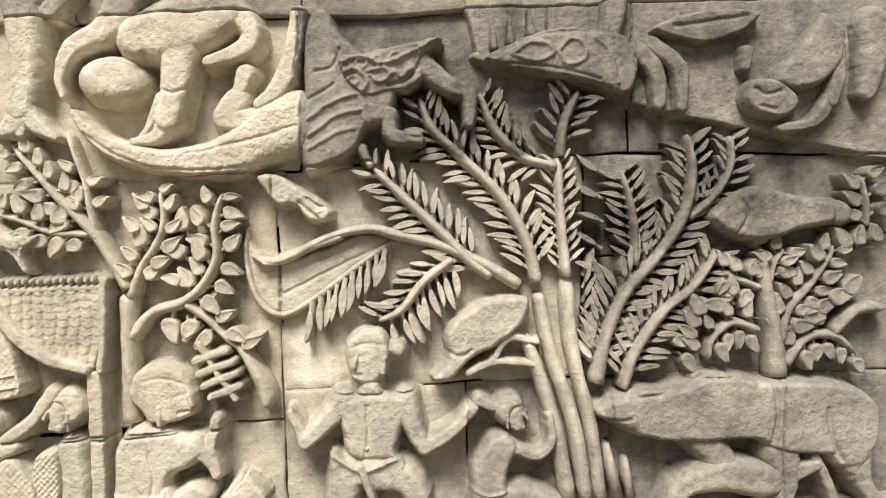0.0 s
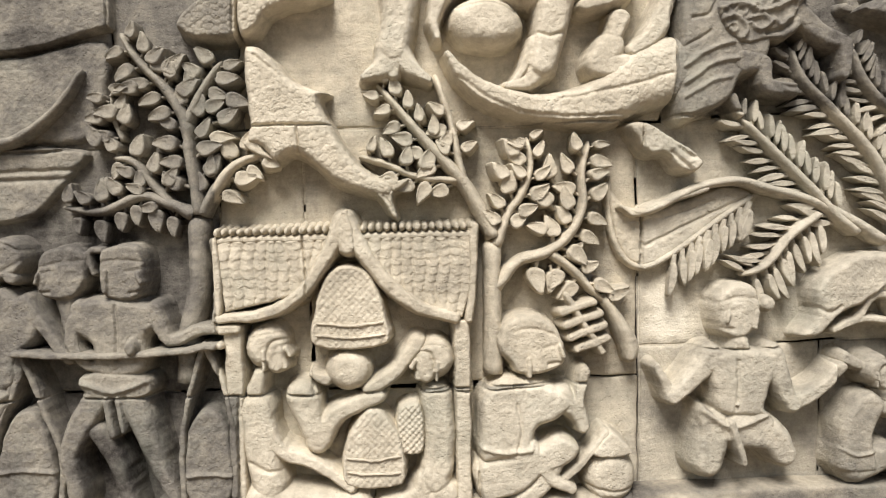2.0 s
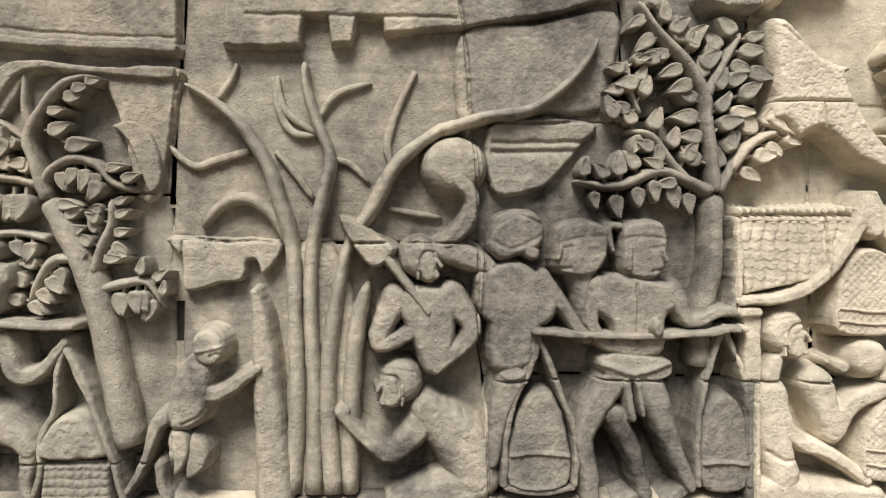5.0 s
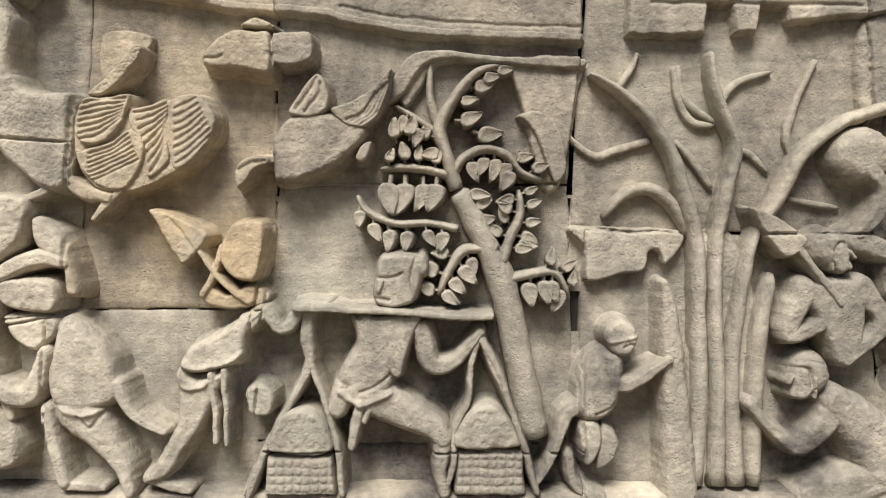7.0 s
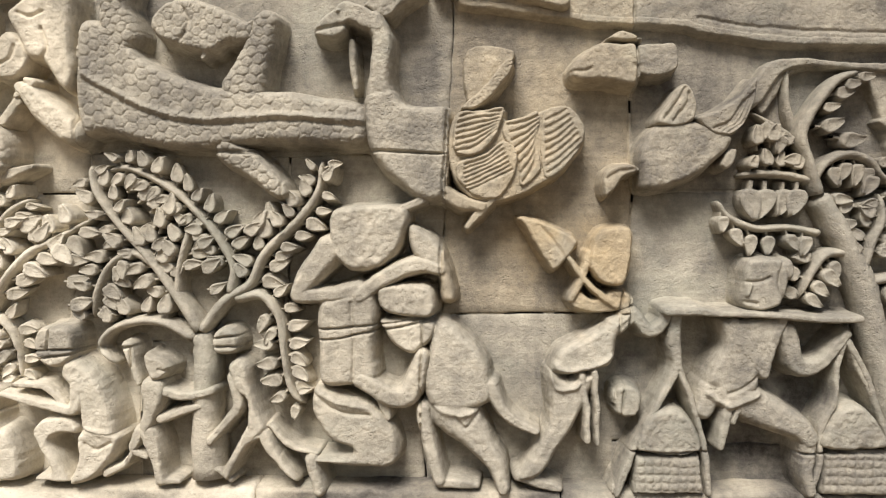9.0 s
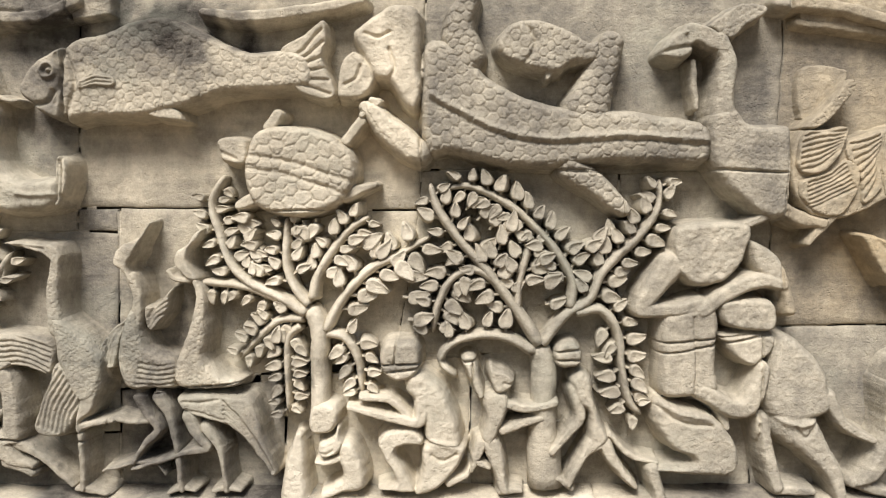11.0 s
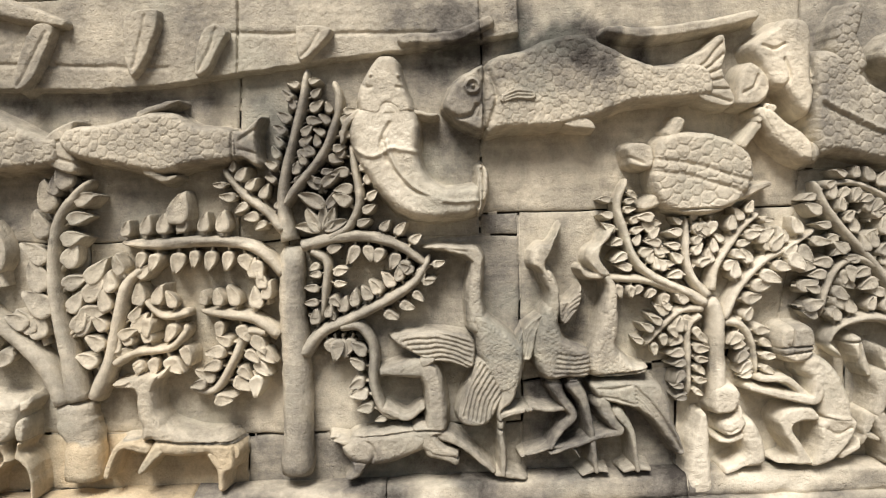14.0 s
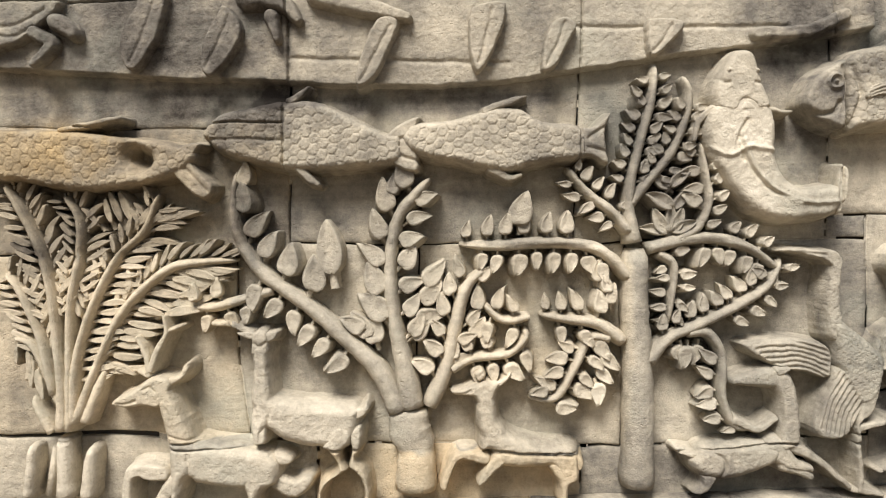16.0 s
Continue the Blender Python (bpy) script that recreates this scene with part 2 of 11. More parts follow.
def pattern(kind, X, Z, h, size, turn=0.0):
    c, d = math.cos(radians(turn)), math.sin(radians(turn))
    u, v = (X * c + Z * d) / size, (Z * c - X * d) / size
    u, v = u + 0.8 * rough(X, Z, size * 2.2), v + 0.8 * rough(Z, X, size * 2.6)
    if kind == "weave":
        u, v = (X * c + Z * d) / size + 0.25 * rough(X, Z, size * 3), (Z * c - X * d) / size + 0.25 * rough(Z, X, size * 3)
    if kind == "scales":
        near, next_near, lift = np.full(X.shape, 9.0), np.full(X.shape, 9.0), np.zeros(X.shape)
        row = np.floor(u / 0.86)
        for k in (-1, 0, 1):
            for side in (-1, 0, 1):
                cu, off = (row + k + 0.5) * 0.86, 0.5 * ((row + k) % 2)
                cv = np.floor(v - off) + 0.5 + off + side
                d = np.hypot(u - cu, v - cv)
                next_near = np.where(d < near, near, np.minimum(next_near, d))
                lift = np.where(d < near, u - cu, lift)
                near = np.minimum(near, d)
        return h * (np.clip((next_near - near) / 0.17, 0, 1) ** 0.8 - 0.7 - 0.22 * lift)
    if kind == "weave":
        return h * (np.abs(np.sin(math.pi * u)) ** 0.6 * np.abs(np.sin(math.pi * v)) ** 0.6 - 0.5)
    if kind == "rows":
        return h * (np.abs(np.sin(math.pi * v)) ** 0.6 - 0.5)
    if kind == "tiles":
        return h * (1.0 * np.abs(np.sin(math.pi * u)) ** 0.45 + 0.28 * (1 - (v * 1.3 + 0.25 * np.abs(np.sin(math.pi * u))) % 1) - 0.75)
    return h * (rough(X, Z, size) + 0.6 * rough(X, Z, size * 0.45)) * 2


def tube(name, points, depth=0.034, ring=12):
    """A round-backed stem that stands out of the wall; points of x, z and half width. Origin at its first point."""
    p = curve(points, 6)
    d = np.gradient(p[:, :2], axis=0)
    d /= np.maximum(np.linalg.norm(d, axis=1, keepdims=True), 1e-9)
    side = np.stack([d[:, 1], -d[:, 0]], 1)
    ang = np.linspace(-0.6, math.pi + 0.6, ring)
    c, s = np.cos(ang), np.sign(np.sin(ang)) * np.abs(np.sin(ang)) ** 0.7
    n = len(p)
    ends = np.ones(n)
    ends[-1], ends[-2] = 0.55, 0.9
    r = p[:, 2] * np.minimum(ends * 1.05, 1) * (1 + 0.22 * rough(p[:, 0] * 7, p[:, 1] * 7, 0.12))
    x = p[:, 0:1] + side[:, 0:1] * r[:, None] * c
    z = p[:, 1:2] + side[:, 1:2] * r[:, None] * c
    y = -(depth * np.minimum(1, 0.45 + p[:, 2:3] / 0.012 * 0.5) * 1.3) * np.maximum(s, 0) * ends[:, None] + np.where(s < 0, -s * 0.056, 0) + rough(x, z, 0.02) * 0.004 + (LOWER if depth < 0.03 else 0.0)
    tone, warm, edge = blocks_at(x, z)
    y += 0.008 * np.exp(-((edge / 0.003) ** 2)) * (s > 0.3)
    ox, oz = p[0, 0], p[0, 1]
    co = np.stack([x - ox, y, z - oz], -1).reshape(-1, 3)
    faces = []
    for k in range(n - 1):
        for j in range(ring - 1):
            a = k * ring + j
            faces.append((a, a + ring, a + ring + 1, a + 1))
    faces += [tuple(range(ring)), tuple(reversed(range((n - 1) * ring, n * ring)))]
    me = bpy.data.meshes.new(name)
    me.from_pydata(co.tolist(), [], faces)
    bm = bmesh.new()
    bm.from_mesh(me)
    bmesh.ops.recalc_face_normals(bm, faces=bm.faces)
    bm.to_mesh(me)
    bm.free()
    return finish(me, tone.ravel(), warm.ravel()), (float(ox), 0.0, float(oz))


def leaf_mesh(width, curl, fat, lip=0.0, rib=0.0):
    """A leaf one unit long and one deep, its stalk at the origin, pointing along +x, standing out towards -y: a fat base, a
    hooked tip, a thin raised border round a sunk face, a boss at the base, or a midrib."""
    bm = bmesh.new()
    t = np.array([0.0, 0.06, 0.16, 0.30, 0.46, 0.62, 0.78, 0.90, 1.0])
    n = len(t)
    w = width * 0.5 * np.sin(np.pi * t**fat) ** 0.72
    mid = curl * t**2.6
    across = np.array([-1.0, -0.97, -0.84, -0.64, -0.14, 0.14, 0.64, 0.84, 0.97, 1.0])
    high = np.array([0.75, -0.84, -1.0, -1.0 + lip, -0.98 + lip + rib, -0.98 + lip + rib, -1.0 + lip, -1.0, -0.84, 0.75])
    rows = []
    for k in range(n):
        end = 0.62 if k in (0, n - 1) else 1.0
        boss = np.where((np.abs(across) < 0.7) & (k in (1, 2)), -lip * 1.3, 0.0)
        rows.append([bm.verts.new((t[k], (y + o) * end if y < 0 else y, mid[k] + s * max(w[k], 0.012))) for s, y, o in zip(across, high, boss)])
    for a, b in zip(rows[:-1], rows[1:]):
        for j in range(len(across) - 1):
            bm.faces.new((a[j], b[j], b[j + 1], a[j + 1]))
    bm.faces.new(rows[0])
    bm.faces.new(rows[-1])
    # the stalk
    ends = [[bm.verts.new((x, y, z)) for y, z in ((0.7, -0.075), (-0.55, -0.06), (-0.62, 0.0), (-0.55, 0.06), (0.7, 0.075))] for x in (-0.24, 0.1)]
    for j in range(4):
        bm.faces.new((ends[0][j], ends[1][j], ends[1][j + 1], ends[0][j + 1]))
    bmesh.ops.recalc_face_normals(bm, faces=bm.faces)
    me = bpy.data.meshes.new("leaf")
    bm.to_mesh(me)
    bm.free()
    return finish(me, mat=LEAF)


LEAVES = {
    "bud": [leaf_mesh(0.66, c, 0.62, 0.055) for c in (0.34, -0.34, 0.22, -0.2)],
    "blade": [leaf_mesh(0.24, c, 0.85) for c in (0.14, -0.14, 0.04)],
    "leaf": [leaf_mesh(0.46, c, 0.75, 0.06, 0.16) for c in (0.14, -0.14, 0.0)],
}
RND = random.Random(4)


def put_in(name, made, parent=None, label=""):
    me, at = made
    ob = new(name, me)
    ob.location = at
    if parent:
        ob.parent = parent
        ob.location = Vector(at) - parent.location
    if label:
        ob["label"] = label
    return ob


def carving(name, label, category, shapes, group="", base=0.0):
    """A figure that is one mesh."""
    return tagged(put_in(name, relief(name, shapes, base)), label, category, group)


def assembled(name, label, category, at, parts, group=""):
    """A carving with parts: (part name, shapes)."""
    ob = new(name)
    ob.empty_display_size = 0.05
    ob.location = at
    tagged(ob, label, category, group)
    for pname, shapes in parts:
        put_in(pname, relief(pname, shapes), ob)
    return ob


def place_leaf(plant, kind, x, z, size, turn, depth):
    ob = new("leaf", RND.choice(LEAVES[kind]))
    ob.parent = plant
    ob.location = Vector((x, 0, z)) - plant.location
    ob.rotation_euler = (RND.uniform(-0.12, 0.12), -radians(turn), RND.uniform(-0.12, 0.12))
    ob.scale = (size, depth * RND.uniform(0.85, 1.12), size * RND.uniform(0.88, 1.14))
    tone, warm, _ = blocks_at(np.array([x + 0.4 * size * math.cos(radians(turn))]), np.array([z + 0.4 * size * math.sin(radians(turn))]))
    ob.color = (float(tone[0]), float(warm[0]), 0, 1)


DEEP = {"bud": 0.046, "leaf": 0.042, "blade": 0.030}


def leaf_row(plant, kind, count, length, turn0, turn1, line):
    """Leaves with their stalks along a line, turning from one angle to the other."""
    p = np.array(line, float)
    for k in range(count):
        f = k / max(count - 1, 1)
        x, z = p[0] + (p[-1] - p[0]) * f
        place_leaf(plant, kind, x, z, length * RND.uniform(0.88, 1.12), turn0 + (turn1 - turn0) * f + RND.uniform(-8, 8), DEEP[kind])


def leafy(plant, stem, kind, gap, length, side, start, stop, spread, turn=None):
    """Leaves along one side of a stem (points of x, z and half width): leaning forward from it by the spread, or all at one turn."""
    p = curve(stem, 6)
    run = np.r_[0, np.cumsum(np.linalg.norm(np.diff(p[:, :2], axis=0), axis=1))]
    n = max(2, int(round(run[-1] * (stop - start) / gap)))
    for k in range(n):
        f = run[-1] * (start + (stop - start) * (k + (0.3 if side > 0 else 0.7)) / n)
        x, z, r = (np.interp(f, run, p[:, c]) for c in range(3))
        x1, z1 = np.interp(min(f + 0.01, run[-1]), run, p[:, 0]), np.interp(min(f + 0.01, run[-1]), run, p[:, 1])
        x0, z0 = np.interp(max(f - 0.01, 0), run, p[:, 0]), np.interp(max(f - 0.01, 0), run, p[:, 1])
        way = math.degrees(math.atan2(z1 - z0, x1 - x0))
        out = radians(way + side * 90)
        aim = (way + side * spread if turn is None else turn) + RND.uniform(-8, 8)
        size = length * RND.uniform(0.86, 1.12) * (1 - 0.25 * max(0, f / run[-1] - 0.75) / 0.25)
        place_leaf(plant, kind, x + math.cos(out) * r + math.cos(radians(aim)) * size * 0.12, z + math.sin(out) * r + math.sin(radians(aim)) * size * 0.12, size * 0.88, aim, DEEP[kind])


def tree(name, label, at, stems, rows=()):
    """A carved plant: each stem is (part name, depth, points of x, z and half width, leaf rows along it); rows are free leaf rows."""
    ob = new(name)
    ob.empty_display_size = 0.05
    ob.location = at
    tagged(ob, label, "tree carving", "carved trees")
    for pname, depth, points, leaves in stems:
        put_in(pname, tube(pname, points, depth), ob)
        for spec in leaves:
            leafy(ob, points, *spec)
    for spec in rows:
        leaf_row(ob, *spec)
    return ob


def block_mesh(quad, thick=0.3, step=0.014, face=0.0, shade=None):
    """A worn ashlar block: front grid with rounded, chipped arrises, and its sides."""
    q = np.array(quad, float)
    lx, lz = max(np.ptp(q[:, 0]), 0.03), max(np.ptp(q[:, 1]), 0.03)
    nx, nz = max(4, int(lx / step)), max(4, int(lz / step))
    ease = lambda n: np.r_[0, 0.004 / (n * step), np.linspace(0, 1, n)[1:-1], 1 - 0.004 / (n * step), 1]
    U, V = np.meshgrid(ease(nx), ease(nz))
    tl, tr, br, bl = q
    P = (1 - V)[..., None] * ((1 - U)[..., None] * bl + U[..., None] * br) + V[..., None] * ((1 - U)[..., None] * tl + U[..., None] * tr)
    mid = q.mean(0)
    P = mid + (P - mid) * (1 - 0.0046 / np.array([lx, lz]))
    X, Z = P[..., 0], P[..., 1]
    s = np.maximum(inside(q, X, Z), 0)
    dx, dz = wander(X, Z)
    X, Z = X + dx, Z + dz
    Y = face + 0.007 * np.exp(-s / (0.003 + 0.008 * np.clip(rough(X, Z, 0.06) + 0.1, 0, 1)))
    Y = Y + rough(X, Z, 0.16) * 0.005 + rough(X, Z, 0.035) * 0.0030
    h, w = X.shape
    co = np.stack([X, Y, Z], -1).reshape(-1, 3)
    idx = np.arange(h * w).reshape(h, w)
    faces = np.stack([idx[:-1, :-1], idx[:-1, 1:], idx[1:, 1:], idx[1:, :-1]], -1).reshape(-1, 4).tolist()
    rim = np.r_[idx[0, :-1], idx[:-1, -1], idx[-1, :0:-1], idx[:0:-1, 0]]
    backs = co[rim].copy()
    backs[:, 1] = thick
    n = len(co)
    m = len(rim)
    faces += [(int(rim[(k + 1) % m]), int(rim[k]), n + k, n + (k + 1) % m) for k in range(m)]
    me = bpy.data.meshes.new("stone_block")
    allco = np.vstack([co, backs])
    me.from_pydata(allco.tolist(), [], faces)
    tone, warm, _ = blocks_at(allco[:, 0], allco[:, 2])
    # recessed ground toned down: grey crust, plus shade between carvings put into the colour
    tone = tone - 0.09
    if shade is not None:
        tone, warm = np.full(len(allco), shade[0]), np.full(len(allco), shade[1])
    return finish(me, tone, warm)


def box(name, x0, x1, y0, y1, z0, z1, mat):
    bm = bmesh.new()
    bmesh.ops.create_cube(bm, size=1)
    bmesh.ops.scale(bm, vec=(x1 - x0, y1 - y0, z1 - z0), verts=bm.verts)
    bmesh.ops.translate(bm, vec=((x0 + x1) / 2, (y0 + y1) / 2, (z0 + z1) / 2), verts=bm.verts)
    me = bpy.data.meshes.new(name)
    bm.to_mesh(me)
    bm.free()
    me.materials.append(mat)
    return new(name, me)

# ---------------- the stones, corner by corner from the top left, with tone and warmth ----------------
BLOCKS = [
    (np.array([(1.415, 2.185), (2.423, 2.185), (2.401, 1.817), (1.417, 1.815)]), 0.80, 0.08),
    (np.array([(2.423, 2.185), (3.22, 2.185), (3.203, 1.828), (2.402, 1.822)]), 0.32, 0.0),
    (np.array([(3.22, 2.185), (3.917, 2.185), (3.901, 1.795), (3.203, 1.828)]), 0.33, 0.0),
    (np.array([(2.338, 1.817), (3.084, 1.829), (3.07, 1.278), (2.342, 1.285)]), 0.70, 0.0),
    (np.array([(3.084, 1.829), (3.901, 1.795), (3.894, 1.606), (3.079, 1.577)]), 0.36, 0.0),
    (np.array([(3.079, 1.577), (3.894, 1.606), (3.882, 1.258), (3.071, 1.278)]), 0.43, 0.0),
    (np.array([(1.552, 1.814), (2.338, 1.815), (2.336, 1.213), (1.572, 1.203)]), 0.73, 0.09),
    (np.array([(2.342, 1.285), (2.779, 1.281), (2.769, 0.9), (2.328, 0.905)]), 0.66, 0.0),
    (np.array([(2.779, 1.281), (3.125, 1.275), (3.109, 0.9), (2.769, 0.9)]), 0.5, 0.0),
    (np.array([(3.125, 1.275), (3.533, 1.272), (3.517, 0.9), (3.109, 0.9)]), 0.46, 0.0),
    (np.array([(3.533, 1.272), (3.882, 1.258), (3.867, 0.9), (3.517, 0.9)]), 0.43, 0.0),
    (np.array([(1.357, 1.812), (1.552, 1.814), (1.571, 1.203), (1.36, 1.207)]), 0.76, 0.08),
    (np.array([(1.12, 2.185), (1.415, 2.185), (1.417, 1.812), (1.124, 1.768)]), 0.4, 0.0),
    (np.array([(0.746, 2.185), (1.12, 2.185), (1.124, 1.768), (0.787, 1.76)]), 0.32, 0.0),
    (np.array([(0.177, 2.185), (0.746, 2.185), (0.819, 1.503), (0.134, 1.513)]), 0.46, 0.05),
    (np.array([(0.787, 1.76), (1.358, 1.779), (1.36, 1.208), (0.821, 1.208)]), 0.38, 0.0),
    (np.array([(0.164, 1.509), (0.819, 1.503), (0.822, 0.9), (0.17, 0.909)]), 0.53, 0.0),
    (np.array([(0.821, 1.208), (1.406, 1.207), (1.408, 0.9), (0.822, 0.9)]), 0.30, 0.0),
    (np.array([(1.406, 1.204), (1.942, 1.199), (1.943, 0.9), (1.408, 0.9)]), 0.8, 0.08),
    (np.array([(1.942, 1.199), (2.336, 1.213), (2.328, 0.905), (1.943, 0.9)]), 0.76, 0.03),
    (np.array([(-0.49, 2.185), (0.177, 2.185), (0.133, 1.6), (-0.496, 1.596)]), 0.42, 0.08),
    (np.array([(-0.496, 1.596), (0.133, 1.6), (0.169, 1.045), (-0.554, 1.043)]), 0.50, 0.0),
    (np.array([(-0.554, 1.043), (0.169, 1.045), (0.17, 0.909), (-0.554, 0.908)]), 0.42, 0.0),
    (np.array([(-0.888, 2.185), (-0.49, 2.185), (-0.502, 1.336), (-0.916, 1.326)]), 0.54, 0.26),
    (np.array([(-0.954, 1.326), (-0.502, 1.336), (-0.554, 0.908), (-0.957, 0.908)]), 0.58, 0.0),
    (np.array([(-1.71, 2.185), (-0.888, 2.185), (-0.898, 1.678), (-1.714, 1.696)]), 0.54, 0.03),
    (np.array([(-1.714, 1.696), (-1.262, 1.692), (-1.261, 1.263), (-1.776, 1.255)]), 0.6, 0.02),
    (np.array([(-1.262, 1.692), (-0.898, 1.678), (-0.916, 1.326), (-1.261, 1.263)]), 0.6, 0.03),
    (np.array([(-1.607, 1.259), (-0.954, 1.326), (-0.957, 0.908), (-1.609, 0.908)]), 0.66, 0.03),
    (np.array([(-2.517, 2.185), (-1.71, 2.185), (-1.718, 1.606), (-2.534, 1.615)]), 0.7, 0.08),
    (np.array([(-2.431, 1.615), (-1.718, 1.606), (-1.776, 1.255), (-2.443, 1.19)]), 0.74, 0.05),
    (np.array([(-2.049, 1.209), (-1.607, 1.257), (-1.609, 0.908), (-2.054, 0.907)]), 0.88, 0.06),
    (np.array([(-2.443, 1.19), (-2.049, 1.209), (-2.054, 0.907), (-2.45, 0.907)]), 0.46, 0.02),
    (np.array([(-3.118, 2.185), (-2.517, 2.185), (-2.535, 1.556), (-3.138, 1.572)]), 0.58, 0.05),
    (np.array([(-3.811, 2.185), (-3.118, 2.185), (-3.138, 1.572), (-3.835, 1.592)]), 0.53, 0.08),
    (np.array([(-4.578, 2.185), (-3.811, 2.185), (-3.825, 1.872), (-4.595, 1.899)]), 0.46, 0.1),
    (np.array([(-4.595, 1.899), (-3.825, 1.872), (-3.836, 1.561), (-4.608, 1.591)]), 0.5, 0.25),
    (np.array([(-4.608, 1.591), (-3.971, 1.566), (-3.95, 1.135), (-4.628, 1.15)]), 0.76, 0.26),
    (np.array([(-3.97, 1.597), (-3.522, 1.582), (-3.538, 1.098), (-3.951, 1.125)]), 0.68, 0.05),
    (np.array([(-3.522, 1.585), (-3.019, 1.568), (-3.04, 1.077), (-3.538, 1.098)]), 0.7, 0.12),
    (np.array([(-3.019, 1.568), (-2.433, 1.555), (-2.446, 1.083), (-3.04, 1.079)]), 0.56, 0.02),
    (np.array([(-4.628, 1.147), (-3.787, 1.111), (-3.793, 0.959), (-4.635, 0.985)]), 0.74, 0.08),
    (np.array([(-3.787, 1.111), (-3.142, 1.076), (-3.146, 0.939), (-3.793, 0.959)]), 0.76, 0.42),
    (np.array([(-3.142, 1.076), (-2.446, 1.083), (-2.45, 0.907), (-3.146, 0.939)]), 0.5, 0.05),
    (np.array([(-2.534, 1.614), (-2.433, 1.613), (-2.434, 1.557), (-2.535, 1.558)]), 0.5, 0.0),
]
